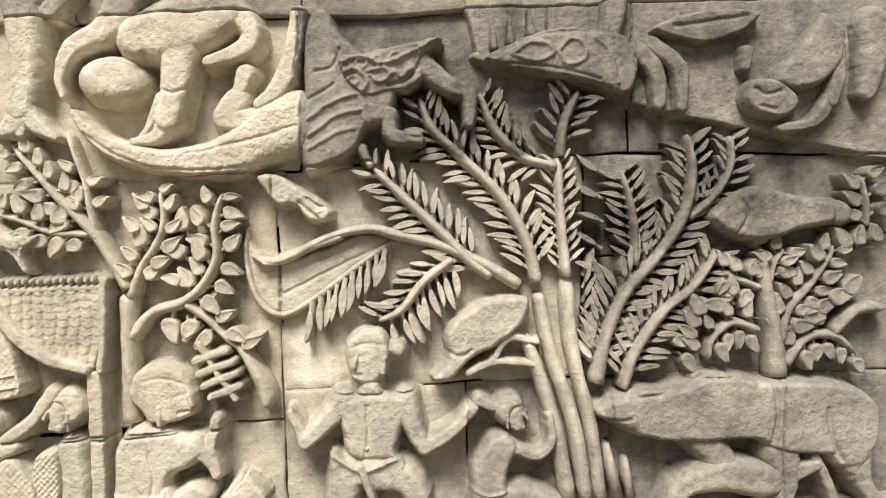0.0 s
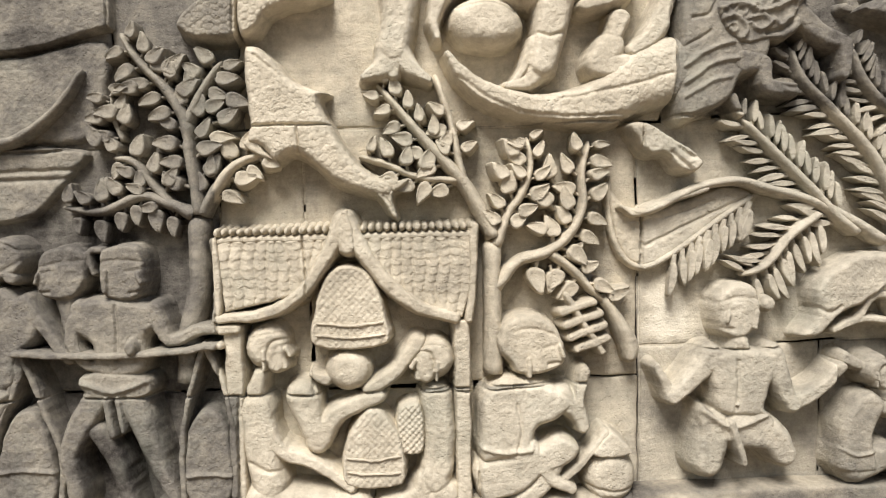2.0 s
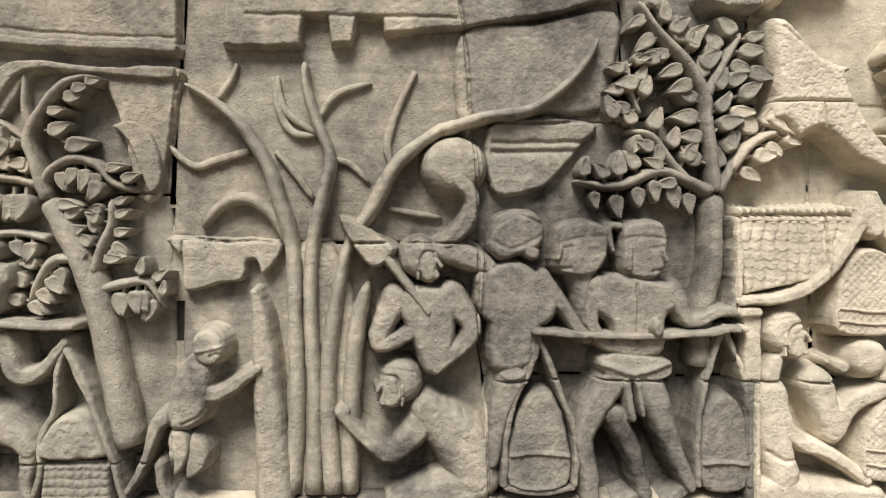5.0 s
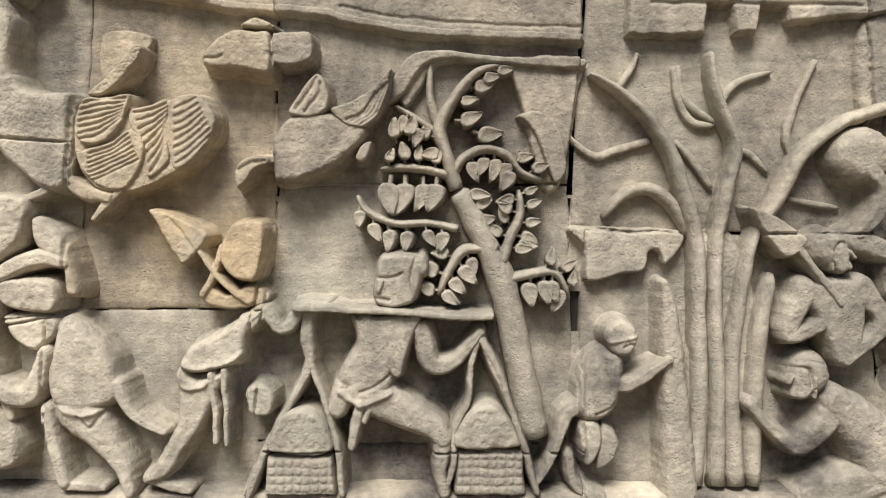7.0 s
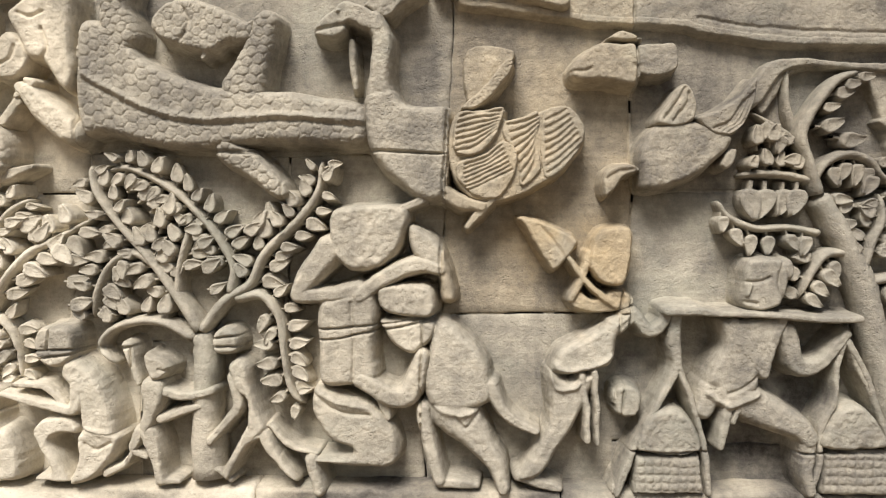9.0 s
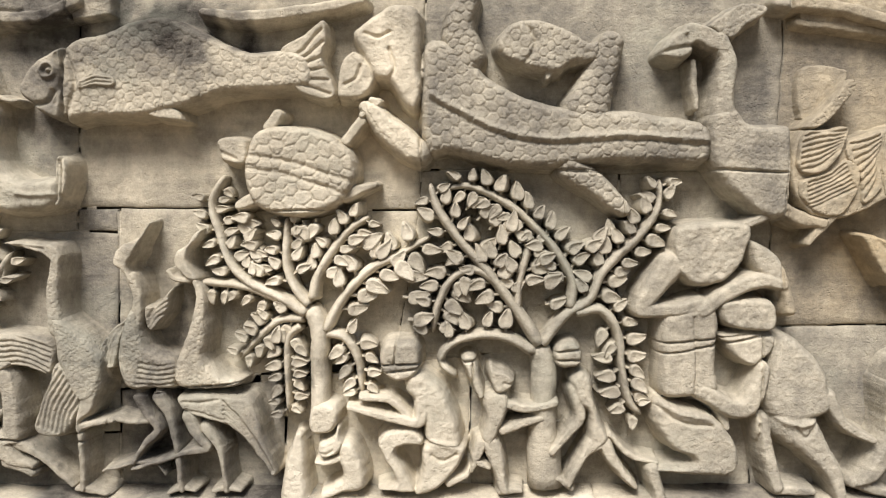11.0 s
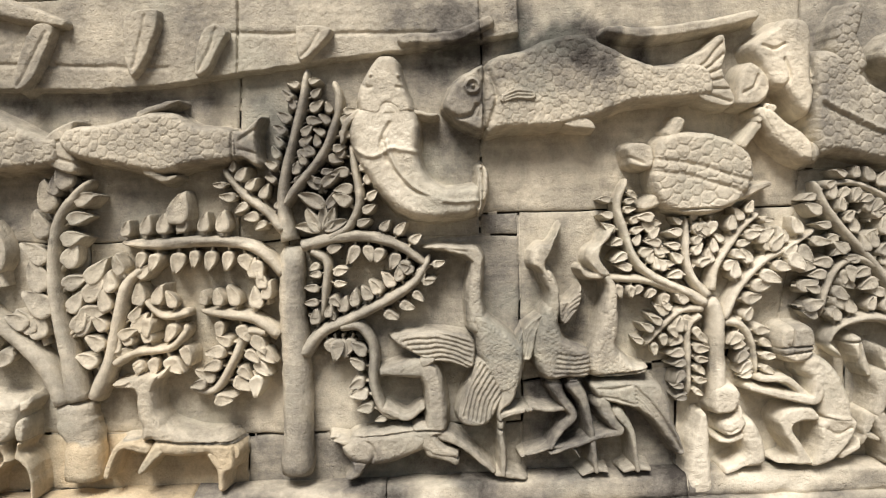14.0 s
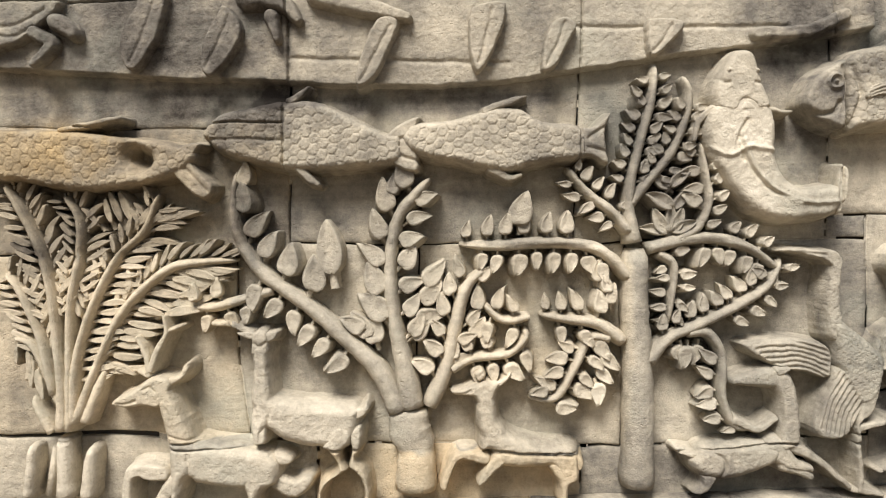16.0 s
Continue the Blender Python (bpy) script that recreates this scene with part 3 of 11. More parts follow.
# soft patches of tone: stains, pale spots, and shade painted under the paddle boat
STAINS_AND_SHADE = [
    (-2.81, 1.476, 0.0846, 0.0635, 0.28, 0.05),
    (-2.918, 1.168, 0.0635, 0.1058, 0.3, 0.02),
    (-3.091, 1.189, 0.0423, 0.1128, 0.28, 0.0),
    (-3.307, 1.343, 0.1551, 0.0846, 0.12, 0.08),
    (-2.37, 1.712, 0.1692, 0.0846, 0.14, 0.0),
    (-2.611, 1.778, 0.0846, 0.0846, -0.22, 0.0),
    (-2.327, 1.262, 0.1269, 0.1551, -0.1, 0.0),
    (-2.773, 0.986, 0.1833, 0.0423, -0.15, 0.0),
    (-4.446, 1.56, 0.0528, 0.0528, -0.22, 0.0),
    (-4.5, 1.248, 0.0396, 0.1188, -0.15, 0.0),
    (-3.912, 1.611, 0.0924, 0.1188, -0.15, 0.0),
    (-3.894, 1.379, 0.0792, 0.066, -0.12, 0.0),
    (-3.65, 1.724, 0.066, 0.0528, 0.12, 0.06),
    (-0.43, 1.476, 0.0826, 0.0944, 0.05, 0.0),
    (-0.234, 1.026, 0.1062, 0.0472, -0.18, 0.0),
    (-0.502, 1.221, 0.059, 0.059, -0.22, 0.0),
    (-0.113, 1.161, 0.0472, 0.0472, -0.22, 0.0),
    (0.238, 1.419, 0.0708, 0.0472, -0.16, 0.0),
    (0.216, 1.248, 0.0354, 0.0708, -0.2, 0.0),
    (-0.719, 1.571, 0.0708, 0.1416, 0.04, 0.12),
    (-0.956, 1.869, 0.059, 0.0708, -0.15, 0.0),
    (0.971, 2.011, 0.1408, 0.0384, -0.16, 0.0),
    (1.025, 1.569, 0.1536, 0.0768, -0.14, 0.0),
    (1.132, 1.047, 0.0896, 0.1024, -0.22, 0.0),
    (0.631, 1.024, 0.0768, 0.064, -0.2, 0.0),
    (1.247, 1.479, 0.0512, 0.0768, -0.12, 0.0),
    (-1.914, 1.361, 0.1143, 0.1397, 0.1, 0.0),
    (-2.622, 1.669, 0.0889, 0.0762, 0.05, 0.0),
    (-2.319, 1.069, 0.1143, 0.0762, -0.14, 0.0),
    (-2.485, 1.364, 0.0635, 0.1143, -0.1, 0.0),
    (-0.721, 1.458, 0.0762, 0.1016, 0.02, 0.14),
    (2.391, 1.341, 0.067, 0.067, 0.2, 0.0),
    (3.571, 1.73, 0.1876, 0.067, -0.1, 0.0),
    (3.145, 1.623, 0.067, 0.1742, -0.15, 0.0),
    (1.817, 1.974, 0.0804, 0.1608, 0.1, 0.0),
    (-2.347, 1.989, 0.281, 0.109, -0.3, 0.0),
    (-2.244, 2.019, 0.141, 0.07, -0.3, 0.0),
    (-2.35, 1.369, 0.115, 0.23, -0.22, 0.0),
    (-1.957, 1.547, 0.256, 0.141, 0.15, 0.0),
    (-1.788, 1.825, 0.077, 0.192, 0.25, 0.08),
    (2.424, 1.358, 0.081, 0.074, 0.3, 0.0),
    (-2.968, 1.792, 0.146, 0.173, -0.25, 0.0),
    (-4.415, 1.828, 0.186, 0.08, 0.05, 0.35),
    (-3.907, 1.864, 0.106, 0.08, -0.25, 0.0),
    # shade below the paddle boat hull, left part, painted as a dark band
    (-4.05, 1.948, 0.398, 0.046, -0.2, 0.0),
    (-0.566, 1.452, 0.083, 0.131, 0.05, 0.25),
    (0.231, 1.325, 0.059, 0.071, 0.2, 0.0),
    (-2.718, 1.77, 0.146, 0.199, 0.22, 0.0),
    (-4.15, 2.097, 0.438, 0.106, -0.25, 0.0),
    (-3.483, 1.822, 0.345, 0.08, 0.1, 0.0),
    (-4.231, 1.742, 0.265, 0.159, -0.1, 0.1),
    (-2.585, 1.845, 0.07, 0.09, -0.10, 0.0),
    (-2.636, 1.934, 0.10, 0.10, -0.12, 0.0),
    (3.017, 1.357, 0.081, 0.309, 0.15, 0.0),
    (0.701, 1.856, 0.322, 0.154, 0.06, 0.0),
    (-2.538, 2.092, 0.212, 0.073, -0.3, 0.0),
    (0.704, 1.261, 0.129, 0.296, -0.12, 0.0),
    (0.929, 1.414, 0.232, 0.258, -0.04, 0.0),
    (-3.092, 1.611, 0.173, 0.08, 0.1, 0.0),
    (-3.672, 1.723, 0.146, 0.106, -0.12, 0.0),
    # the hull's shadow on the wall, right part, painted into the tone
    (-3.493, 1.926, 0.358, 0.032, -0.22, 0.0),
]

# ---------------- ground and wall ----------------
me = bpy.data.meshes.new("ground")
gx, gy = np.meshgrid(np.r_[-400, -60, np.linspace(-14, 9, 40), 60, 400], np.r_[-400, -60, np.linspace(-12, 0.6, 24), 40, 400])
gz = np.where((np.abs(gx) < 20) & (np.abs(gy) < 20), rough(gx, gy, 0.9) * 0.03, 0.0)
idx = np.arange(gx.size).reshape(gx.shape)
me.from_pydata(np.stack([gx, gy, gz], -1).reshape(-1, 3).tolist(), [], np.stack([idx[:-1, :-1], idx[:-1, 1:], idx[1:, 1:], idx[1:, :-1]], -1).reshape(-1, 4).tolist())
me.materials.append(SAND)
tagged(new("ground", me), "bare sandy earth in front of the carved wall", "ground", kind="structure")

wall = tagged(box("wall_north", -6.9, 6.2, 0.048, 0.6, -0.1, 3.4, MORTAR), "thick wall of carved grey and cream sandstone blocks", "wall", kind="structure")


def add_block(quad, thick=0.3, face=0.0, shade=None, label=""):
    ob = new("stone_block", block_mesh(quad, thick, 0.014 if shade is None else 0.04, face, shade))
    ob.parent = wall
    if label:
        ob["label"] = label
    return ob


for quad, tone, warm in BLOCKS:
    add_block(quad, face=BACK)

# plain courses above, below and beside the carved register
for z0, z1, face in ((2.185, 2.55, 0.0), (2.55, 2.95, 0.0), (2.95, 3.4, 0.0), (0.0, 0.42, 0.0), (0.42, 0.80, 0.0)):
    x = -6.9 + 0.2 * RND.random()
    while x < 6.1:
        w = RND.uniform(0.5, 1.0)
        add_block([(x, z1), (min(x + w, 6.2), z1), (min(x + w, 6.2), z0), (x, z0)], face=face, shade=(RND.uniform(0.3, 0.6), 0.1))
        x += w
for a, b in ((-6.9, -4.635), (3.917, 6.2)):
    for z0, z1 in ((0.93, 1.35), (1.35, 1.75), (1.75, 2.185)):
        x = a
        while x < b - 0.1:
            w = min(RND.uniform(0.5, 0.9), b - x)
            add_block([(x, z1), (x + w, z1), (x + w, z0), (x, z0)], shade=(RND.uniform(0.3, 0.6), 0.1))
            x += w


# the ledge on which the lowest figures stand: one moulded stone after another
def ledge_stone(x0, x1, tone, warm):
    prof = [(0.02, 0.958), (-0.040, 0.950), (-0.052, 0.940), (-0.056, 0.905), (-0.050, 0.893), (-0.066, 0.885), (-0.070, 0.80), (0.02, 0.79)]
    xs = np.linspace(x0 + 0.0015, x1 - 0.0015, max(6, int((x1 - x0) / 0.012)))
    pts = curve(prof, 3)
    y, z = pts[:, 0], pts[:, 1]
    X, Y = np.meshgrid(xs, y)
    Z = np.meshgrid(xs, z)[1]
    Y = Y + rough(X, Z * 1.7, 0.05) * 0.010 + rough(X, Z, 0.016) * 0.006
    Z = Z + rough(X, Y + 3, 0.06) * 0.005
    h, w = X.shape
    idx = np.arange(h * w).reshape(h, w)
    faces = np.stack([idx[:-1, :-1], idx[1:, :-1], idx[1:, 1:], idx[:-1, 1:]], -1).reshape(-1, 4).tolist()
    faces += [idx[:, 0].tolist()[::-1], idx[:, -1].tolist()]
    me = bpy.data.meshes.new("ledge_stone")
    me.from_pydata(np.stack([X, Y, Z], -1).reshape(-1, 3).tolist(), [], faces)
    ob = new("ledge_stone", finish(me, tone + 0.9 * rough(X, Z * 3, 0.11).ravel(), np.full(h * w, warm)))
    ob.parent = ledge


ledge = tagged(box("trim_ledge", -6.9, 6.2, -0.03, 0.010, 0.80, 0.93, MORTAR), "projecting worn stone ledge along the foot of the carvings", "ledge", kind="structure")
x, k = -6.9, 0
while x < 6.1:
    w = RND.uniform(0.45, 0.8)
    tone, warm = RND.uniform(0.36, 0.58), 0.08
    if -4.11 < x < -3.35:
        tone, warm = 0.72, 0.55
    ledge_stone(x, min(x + w, 6.2), tone, warm)
    x += w

# ---------------- carvings ----------------

# the right-hand stretch: crocodile, palms, boar and kneeling figures
assembled("boat_hull", "dark grey stone boat hull edge above the palms", "boat carving", (3.35, 0, 1.78), [
    ("hull", [("slab", 0.022, [(2.785, 2.321), (2.835, 2.065), (2.989, 2.023), (3.217, 1.945), (3.49, 1.874), (3.876, 1.778), (3.894, 2.29)], 0.0134, False), ("lumps", 0.0005, 0.0806, 0.0)]),
    ("rim", [("limb", 0.01, [(2.835, 2.0738, 0.011), (2.989, 2.0318, 0.011), (3.217, 1.9538, 0.011), (3.49, 1.8828, 0.011), (3.876, 1.7868, 0.011)])]),
], "hulls")
assembled("fish_head_carving", "grey carved fish head with a round eye and fins", "fish carving", (3.041, 0, 1.964), [
    ("head", [("slab", 0.048, [(2.848, 2.058), (2.911, 2.096), (3.006, 2.127), (3.115, 2.124), (3.202, 2.094), (3.22, 2.026), (3.19, 1.957), (3.11, 1.989), (3.015, 2.006), (2.935, 2.025)], 0.0242, True), ("ridge", 0.005, [(2.916, 2.065), (2.958, 2.091), (2.998, 2.084), (3.011, 2.062), (2.969, 2.045), (2.916, 2.065)], 0.0054), ("ridge", 0.005, [(3.024, 2.066), (3.053, 2.096), (3.086, 2.081), (3.085, 2.046), (3.043, 2.034), (3.024, 2.066)], 0.0054), ("groove", 0.005, [(2.869, 2.064), (2.992, 2.111), (3.155, 2.111)], 0.0054), ("groove", 0.004, [(2.908, 2.044), (3.016, 2.027), (3.124, 1.999)], 0.004), ("ridge", 0.004, [(3.114, 2.097), (3.147, 2.062), (3.164, 1.987)], 0.0054), ("lumps", 0.00075, 0.0161, 0.0)]),
    ("fin", [("limb", 0.044, [(3.222, 2.066, 0.0295), (3.261, 2.011, 0.0269), (3.265, 1.936, 0.0215)])]),
    ("fin", [("limb", 0.044, [(3.25, 2.079, 0.0269), (3.316, 2.023, 0.0269), (3.319, 1.928, 0.0188)])]),
    ("fin", [("slab", 0.044, [(3.251, 2.113), (3.335, 2.15), (3.445, 2.161), (3.52, 2.145), (3.47, 2.099), (3.373, 2.075)], 0.0161, True), ("groove", 0.005, [(3.306, 2.118), (3.402, 2.128), (3.486, 2.139)], 0.0054)]),
    ("fin", [("limb", 0.046, [(3.172, 2.189, 0.0349), (3.155, 2.109, 0.0322)])]),
    ("spike", [("limb", 0.038, [(2.877, 2.088, 0.0121), (2.872, 2.134, 0.0054)])]),
    ("spike", [("limb", 0.038, [(2.917, 2.1, 0.0134), (2.915, 2.151, 0.0054)])]),
    ("spike", [("limb", 0.038, [(2.966, 2.119, 0.0134), (2.961, 2.171, 0.0054)])]),
    ("spike", [("limb", 0.038, [(3.013, 2.124, 0.0121), (3.011, 2.172, 0.0054)])]),
], "fishes")
assembled("monkey_carving", "grey stone monkey hanging head down", "monkey carving", (3.583, 0, 1.863), [
    ("body", [('slab', 0.052, [(3.67, 2.145), (3.717, 2.089), (3.714, 2.021), (3.663, 1.969), (3.6, 1.951), (3.546, 1.973), (3.554, 2.013), (3.598, 2.059), (3.641, 2.112)], 0.0295, True), ('lumps', 0.0006, 0.0161, 0.0)]),
    ("head", [('slab', 0.055, [(3.465, 1.955), (3.484, 1.986), (3.54, 1.989), (3.594, 1.951), (3.599, 1.917), (3.564, 1.888), (3.502, 1.896), (3.468, 1.921)], 0.0241, True), ('groove', 0.004, [(3.49, 1.961), (3.517, 1.947), (3.552, 1.952)], 0.004), ('groove', 0.004, [(3.503, 1.92), (3.537, 1.912)], 0.004)]),
    ("arm", [('limb', 0.046, [(3.7, 2.09, 0.0276), (3.702, 1.995, 0.0248), (3.683, 1.927, 0.0193)])]),
    ("arm", [('limb', 0.042, [(3.683, 1.934, 0.0224), (3.639, 1.881, 0.0196), (3.556, 1.867, 0.0138)])]),
    ("leg", [('limb', 0.048, [(3.794, 2.114, 0.0476), (3.791, 2.019, 0.0414), (3.767, 1.945, 0.028)])]),
    ("ear", [('limb', 0.044, [(3.483, 2.056, 0.0193), (3.476, 2.016, 0.0152)])]),
], "monkeys")
assembled("crocodile_carving", "pale and dark grey stone crocodile with curled scaly tail", "crocodile carving", (2.337, 0, 1.789), [
    ("tail", [('limb', 0.052, [(1.891, 1.965, 0.0104), (1.924, 1.917, 0.0221), (1.993, 1.871, 0.0286), (2.103, 1.843, 0.0338), (2.234, 1.849, 0.0554), (2.329, 1.902, 0.0726), (2.396, 1.927, 0.0792)]), ('groove', 0.004, [(1.911, 1.911), (2.012, 1.848), (2.141, 1.82), (2.391, 1.827)], 0.004), ('groove', 0.003, [(2.143, 1.857), (2.262, 1.878), (2.402, 1.913)], 0.004), ('scales', 0.0016, 0.0201, 10.0)]),
    ("body", [('slab', 0.05, [(2.412, 1.813), (2.421, 1.992), (2.432, 2.157), (2.48, 2.19), (2.513, 2.135), (2.562, 2.084), (2.63, 2.061), (2.64, 1.984), (2.622, 1.932), (2.574, 1.911), (2.544, 1.855), (2.481, 1.821)], 0.0295, True), ('ridge', 0.005, [(2.429, 1.925), (2.49, 1.967), (2.546, 1.981)], 0.0054), ('ridge', 0.005, [(2.431, 1.892), (2.502, 1.935), (2.556, 1.946)], 0.0054), ('ridge', 0.004, [(2.43, 1.858), (2.487, 1.89), (2.534, 1.904)], 0.0054), ('groove', 0.004, [(2.453, 2.037), (2.494, 2.049), (2.509, 2.088)], 0.004), ('groove', 0.004, [(2.431, 1.972), (2.465, 1.99), (2.492, 2.009)], 0.004)]),
    ("head", [('slab', 0.056, [(2.505, 2.075), (2.561, 2.08), (2.642, 2.097), (2.733, 2.113), (2.752, 2.102), (2.704, 2.058), (2.708, 2.015), (2.666, 1.982), (2.624, 1.984), (2.57, 1.973), (2.521, 2.008)], 0.0188, True), ('ridge', 0.007, [(2.514, 2.059), (2.561, 2.068), (2.613, 2.05), (2.67, 2.07), (2.736, 2.101)], 0.0054), ('ridge', 0.006, [(2.511, 2.029), (2.546, 2.039), (2.571, 2.007), (2.557, 1.981)], 0.0054), ('ridge', 0.006, [(2.575, 2.033), (2.613, 2.04), (2.625, 2.021), (2.601, 2.008), (2.58, 2.022)], 0.0054), ('groove', 0.007, [(2.622, 2.002), (2.662, 2.009), (2.7, 2.048)], 0.0054), ('ridge', 0.005, [(2.625, 2.018), (2.639, 2.028), (2.652, 2.017), (2.666, 2.03), (2.682, 2.035)], 0.0054), ('lumps', 0.0005, 0.0121, 0.0), ('ridge', 0.0032, [(2.515, 2.046), (2.522, 2.056), (2.535, 2.054), (2.538, 2.042), (2.529, 2.035), (2.523, 2.042)], 0.004), ('ridge', 0.0032, [(2.548, 2.05), (2.555, 2.06), (2.568, 2.059), (2.572, 2.047), (2.562, 2.039), (2.556, 2.046)], 0.004), ('ridge', 0.0032, [(2.526, 2.011), (2.534, 2.021), (2.547, 2.019), (2.55, 2.007), (2.541, 2.0), (2.534, 2.007)], 0.004), ('ridge', 0.0032, [(2.586, 2.057), (2.593, 2.067), (2.606, 2.065), (2.609, 2.053), (2.6, 2.046), (2.593, 2.052)], 0.004), ('ridge', 0.0032, [(2.628, 2.063), (2.636, 2.074), (2.649, 2.072), (2.652, 2.06), (2.643, 2.052), (2.636, 2.059)], 0.004), ('ridge', 0.0032, [(2.676, 2.08), (2.683, 2.091), (2.696, 2.089), (2.7, 2.077), (2.69, 2.069), (2.684, 2.076)], 0.004)]),
    ("leg", [('limb', 0.05, [(2.696, 2.056, 0.0322), (2.758, 2.0, 0.0295), (2.808, 1.977, 0.0241), (2.811, 1.925, 0.0188), (2.808, 1.908, 0.0161)])]),
    ("leg", [('limb', 0.052, [(2.569, 1.94, 0.0396), (2.615, 1.932, 0.029), (2.626, 1.885, 0.0228), (2.686, 1.872, 0.0201)]), ('groove', 0.004, [(2.659, 1.884), (2.686, 1.876), (2.702, 1.879)], 0.004), ('groove', 0.004, [(2.661, 1.865), (2.685, 1.861)], 0.004)]),
    ("leg", [('limb', 0.048, [(2.266, 1.978, 0.0396), (2.232, 1.939, 0.0312), (2.29, 1.93, 0.0396)]), ('limb', 0.046, [(2.289, 2.043, 0.0264), (2.274, 2.004, 0.0238)])]),
    ("leg", [('limb', 0.046, [(2.414, 2.184, 0.0172), (2.396, 2.092, 0.0198), (2.373, 2.014, 0.029), (2.318, 1.969, 0.0185)])]),
    ("foot", [('slab', 0.046, [(2.3, 1.799), (2.351, 1.805), (2.389, 1.777), (2.441, 1.748), (2.476, 1.712), (2.459, 1.689), (2.419, 1.693), (2.39, 1.726), (2.347, 1.731), (2.325, 1.755)], 0.0161, True), ('groove', 0.005, [(2.421, 1.744), (2.446, 1.724), (2.471, 1.718)], 0.004), ('groove', 0.005, [(2.4, 1.734), (2.426, 1.713), (2.445, 1.695)], 0.004), ('lumps', 0.001, 0.0121, 0.0)]),
    ("foot", [('limb', 0.036, [(2.552, 1.858, 0.0158), (2.57, 1.82, 0.0094)])]),
], "reptiles")
carving("figure_carving", "pale stone fighter bending over the crocodile", "statue", [
    ("limb", 0.058, [(2.05, 2.131, 0.0618), (2.142, 2.154, 0.0859), (2.235, 2.191, 0.0671)]),
    ("limb", 0.056, [(2.14, 2.101, 0.0537), (2.125, 2.009, 0.0403), (2.106, 1.937, 0.0349)]),
    ("limb", 0.046, [(2.113, 1.944, 0.0349), (2.072, 1.899, 0.0215), (2.026, 1.891, 0.0134)]),
    ("limb", 0.05, [(2.243, 2.217, 0.0456), (2.306, 2.142, 0.0322), (2.284, 2.097, 0.0269), (2.204, 2.07, 0.0188)]),
    ("ball", 0.054, (1.98, 2.038, 0.0886, 0.0618, -5.0)),
    ("groove", 0.004, [(1.917, 2.069), (1.982, 2.08), (2.046, 2.058)], 0.004),
    ("groove", 0.003, [(1.902, 2.03), (1.913, 1.997), (1.952, 1.982)], 0.004),
    ("limb", 0.048, [(2.029, 2.25, 0.0537), (1.973, 2.159, 0.0403), (1.893, 2.116, 0.0269), (1.861, 2.045, 0.0161), (1.868, 2.002, 0.0107)]),
    ("limb", 0.044, [(2.089, 1.991, 0.0175), (2.064, 1.932, 0.0134), (2.032, 1.887, 0.0081)]),
    ("limb", 0.042, [(2.42, 2.185, 0.0188), (2.403, 2.093, 0.0242), (2.373, 2.027, 0.0269), (2.339, 1.991, 0.0161)]),
    ("groove", 0.005, [(2.063, 2.091), (2.078, 2.037), (2.058, 1.979)], 0.0054),
    ("groove", 0.004, [(2.083, 2.011), (2.122, 2.001), (2.155, 2.008)], 0.004),
])
carving("figure_carving", "pale stone leg and splayed foot of a wrestler", "statue", [
    ("limb", 0.052, [(1.773, 2.31, 0.0618), (1.782, 2.178, 0.051), (1.784, 2.06, 0.0403), (1.768, 1.982, 0.043)]),
    ("limb", 0.048, [(1.767, 1.976, 0.0403), (1.749, 1.941, 0.0322), (1.703, 1.916, 0.0134)]),
    ("limb", 0.048, [(1.776, 1.975, 0.0376), (1.807, 1.935, 0.0242), (1.847, 1.907, 0.0107)]),
    ("limb", 0.046, [(1.77, 1.969, 0.0376), (1.767, 1.923, 0.0188)]),
    ("limb", 0.044, [(1.886, 2.254, 0.0349), (1.845, 2.203, 0.0269)]),
])
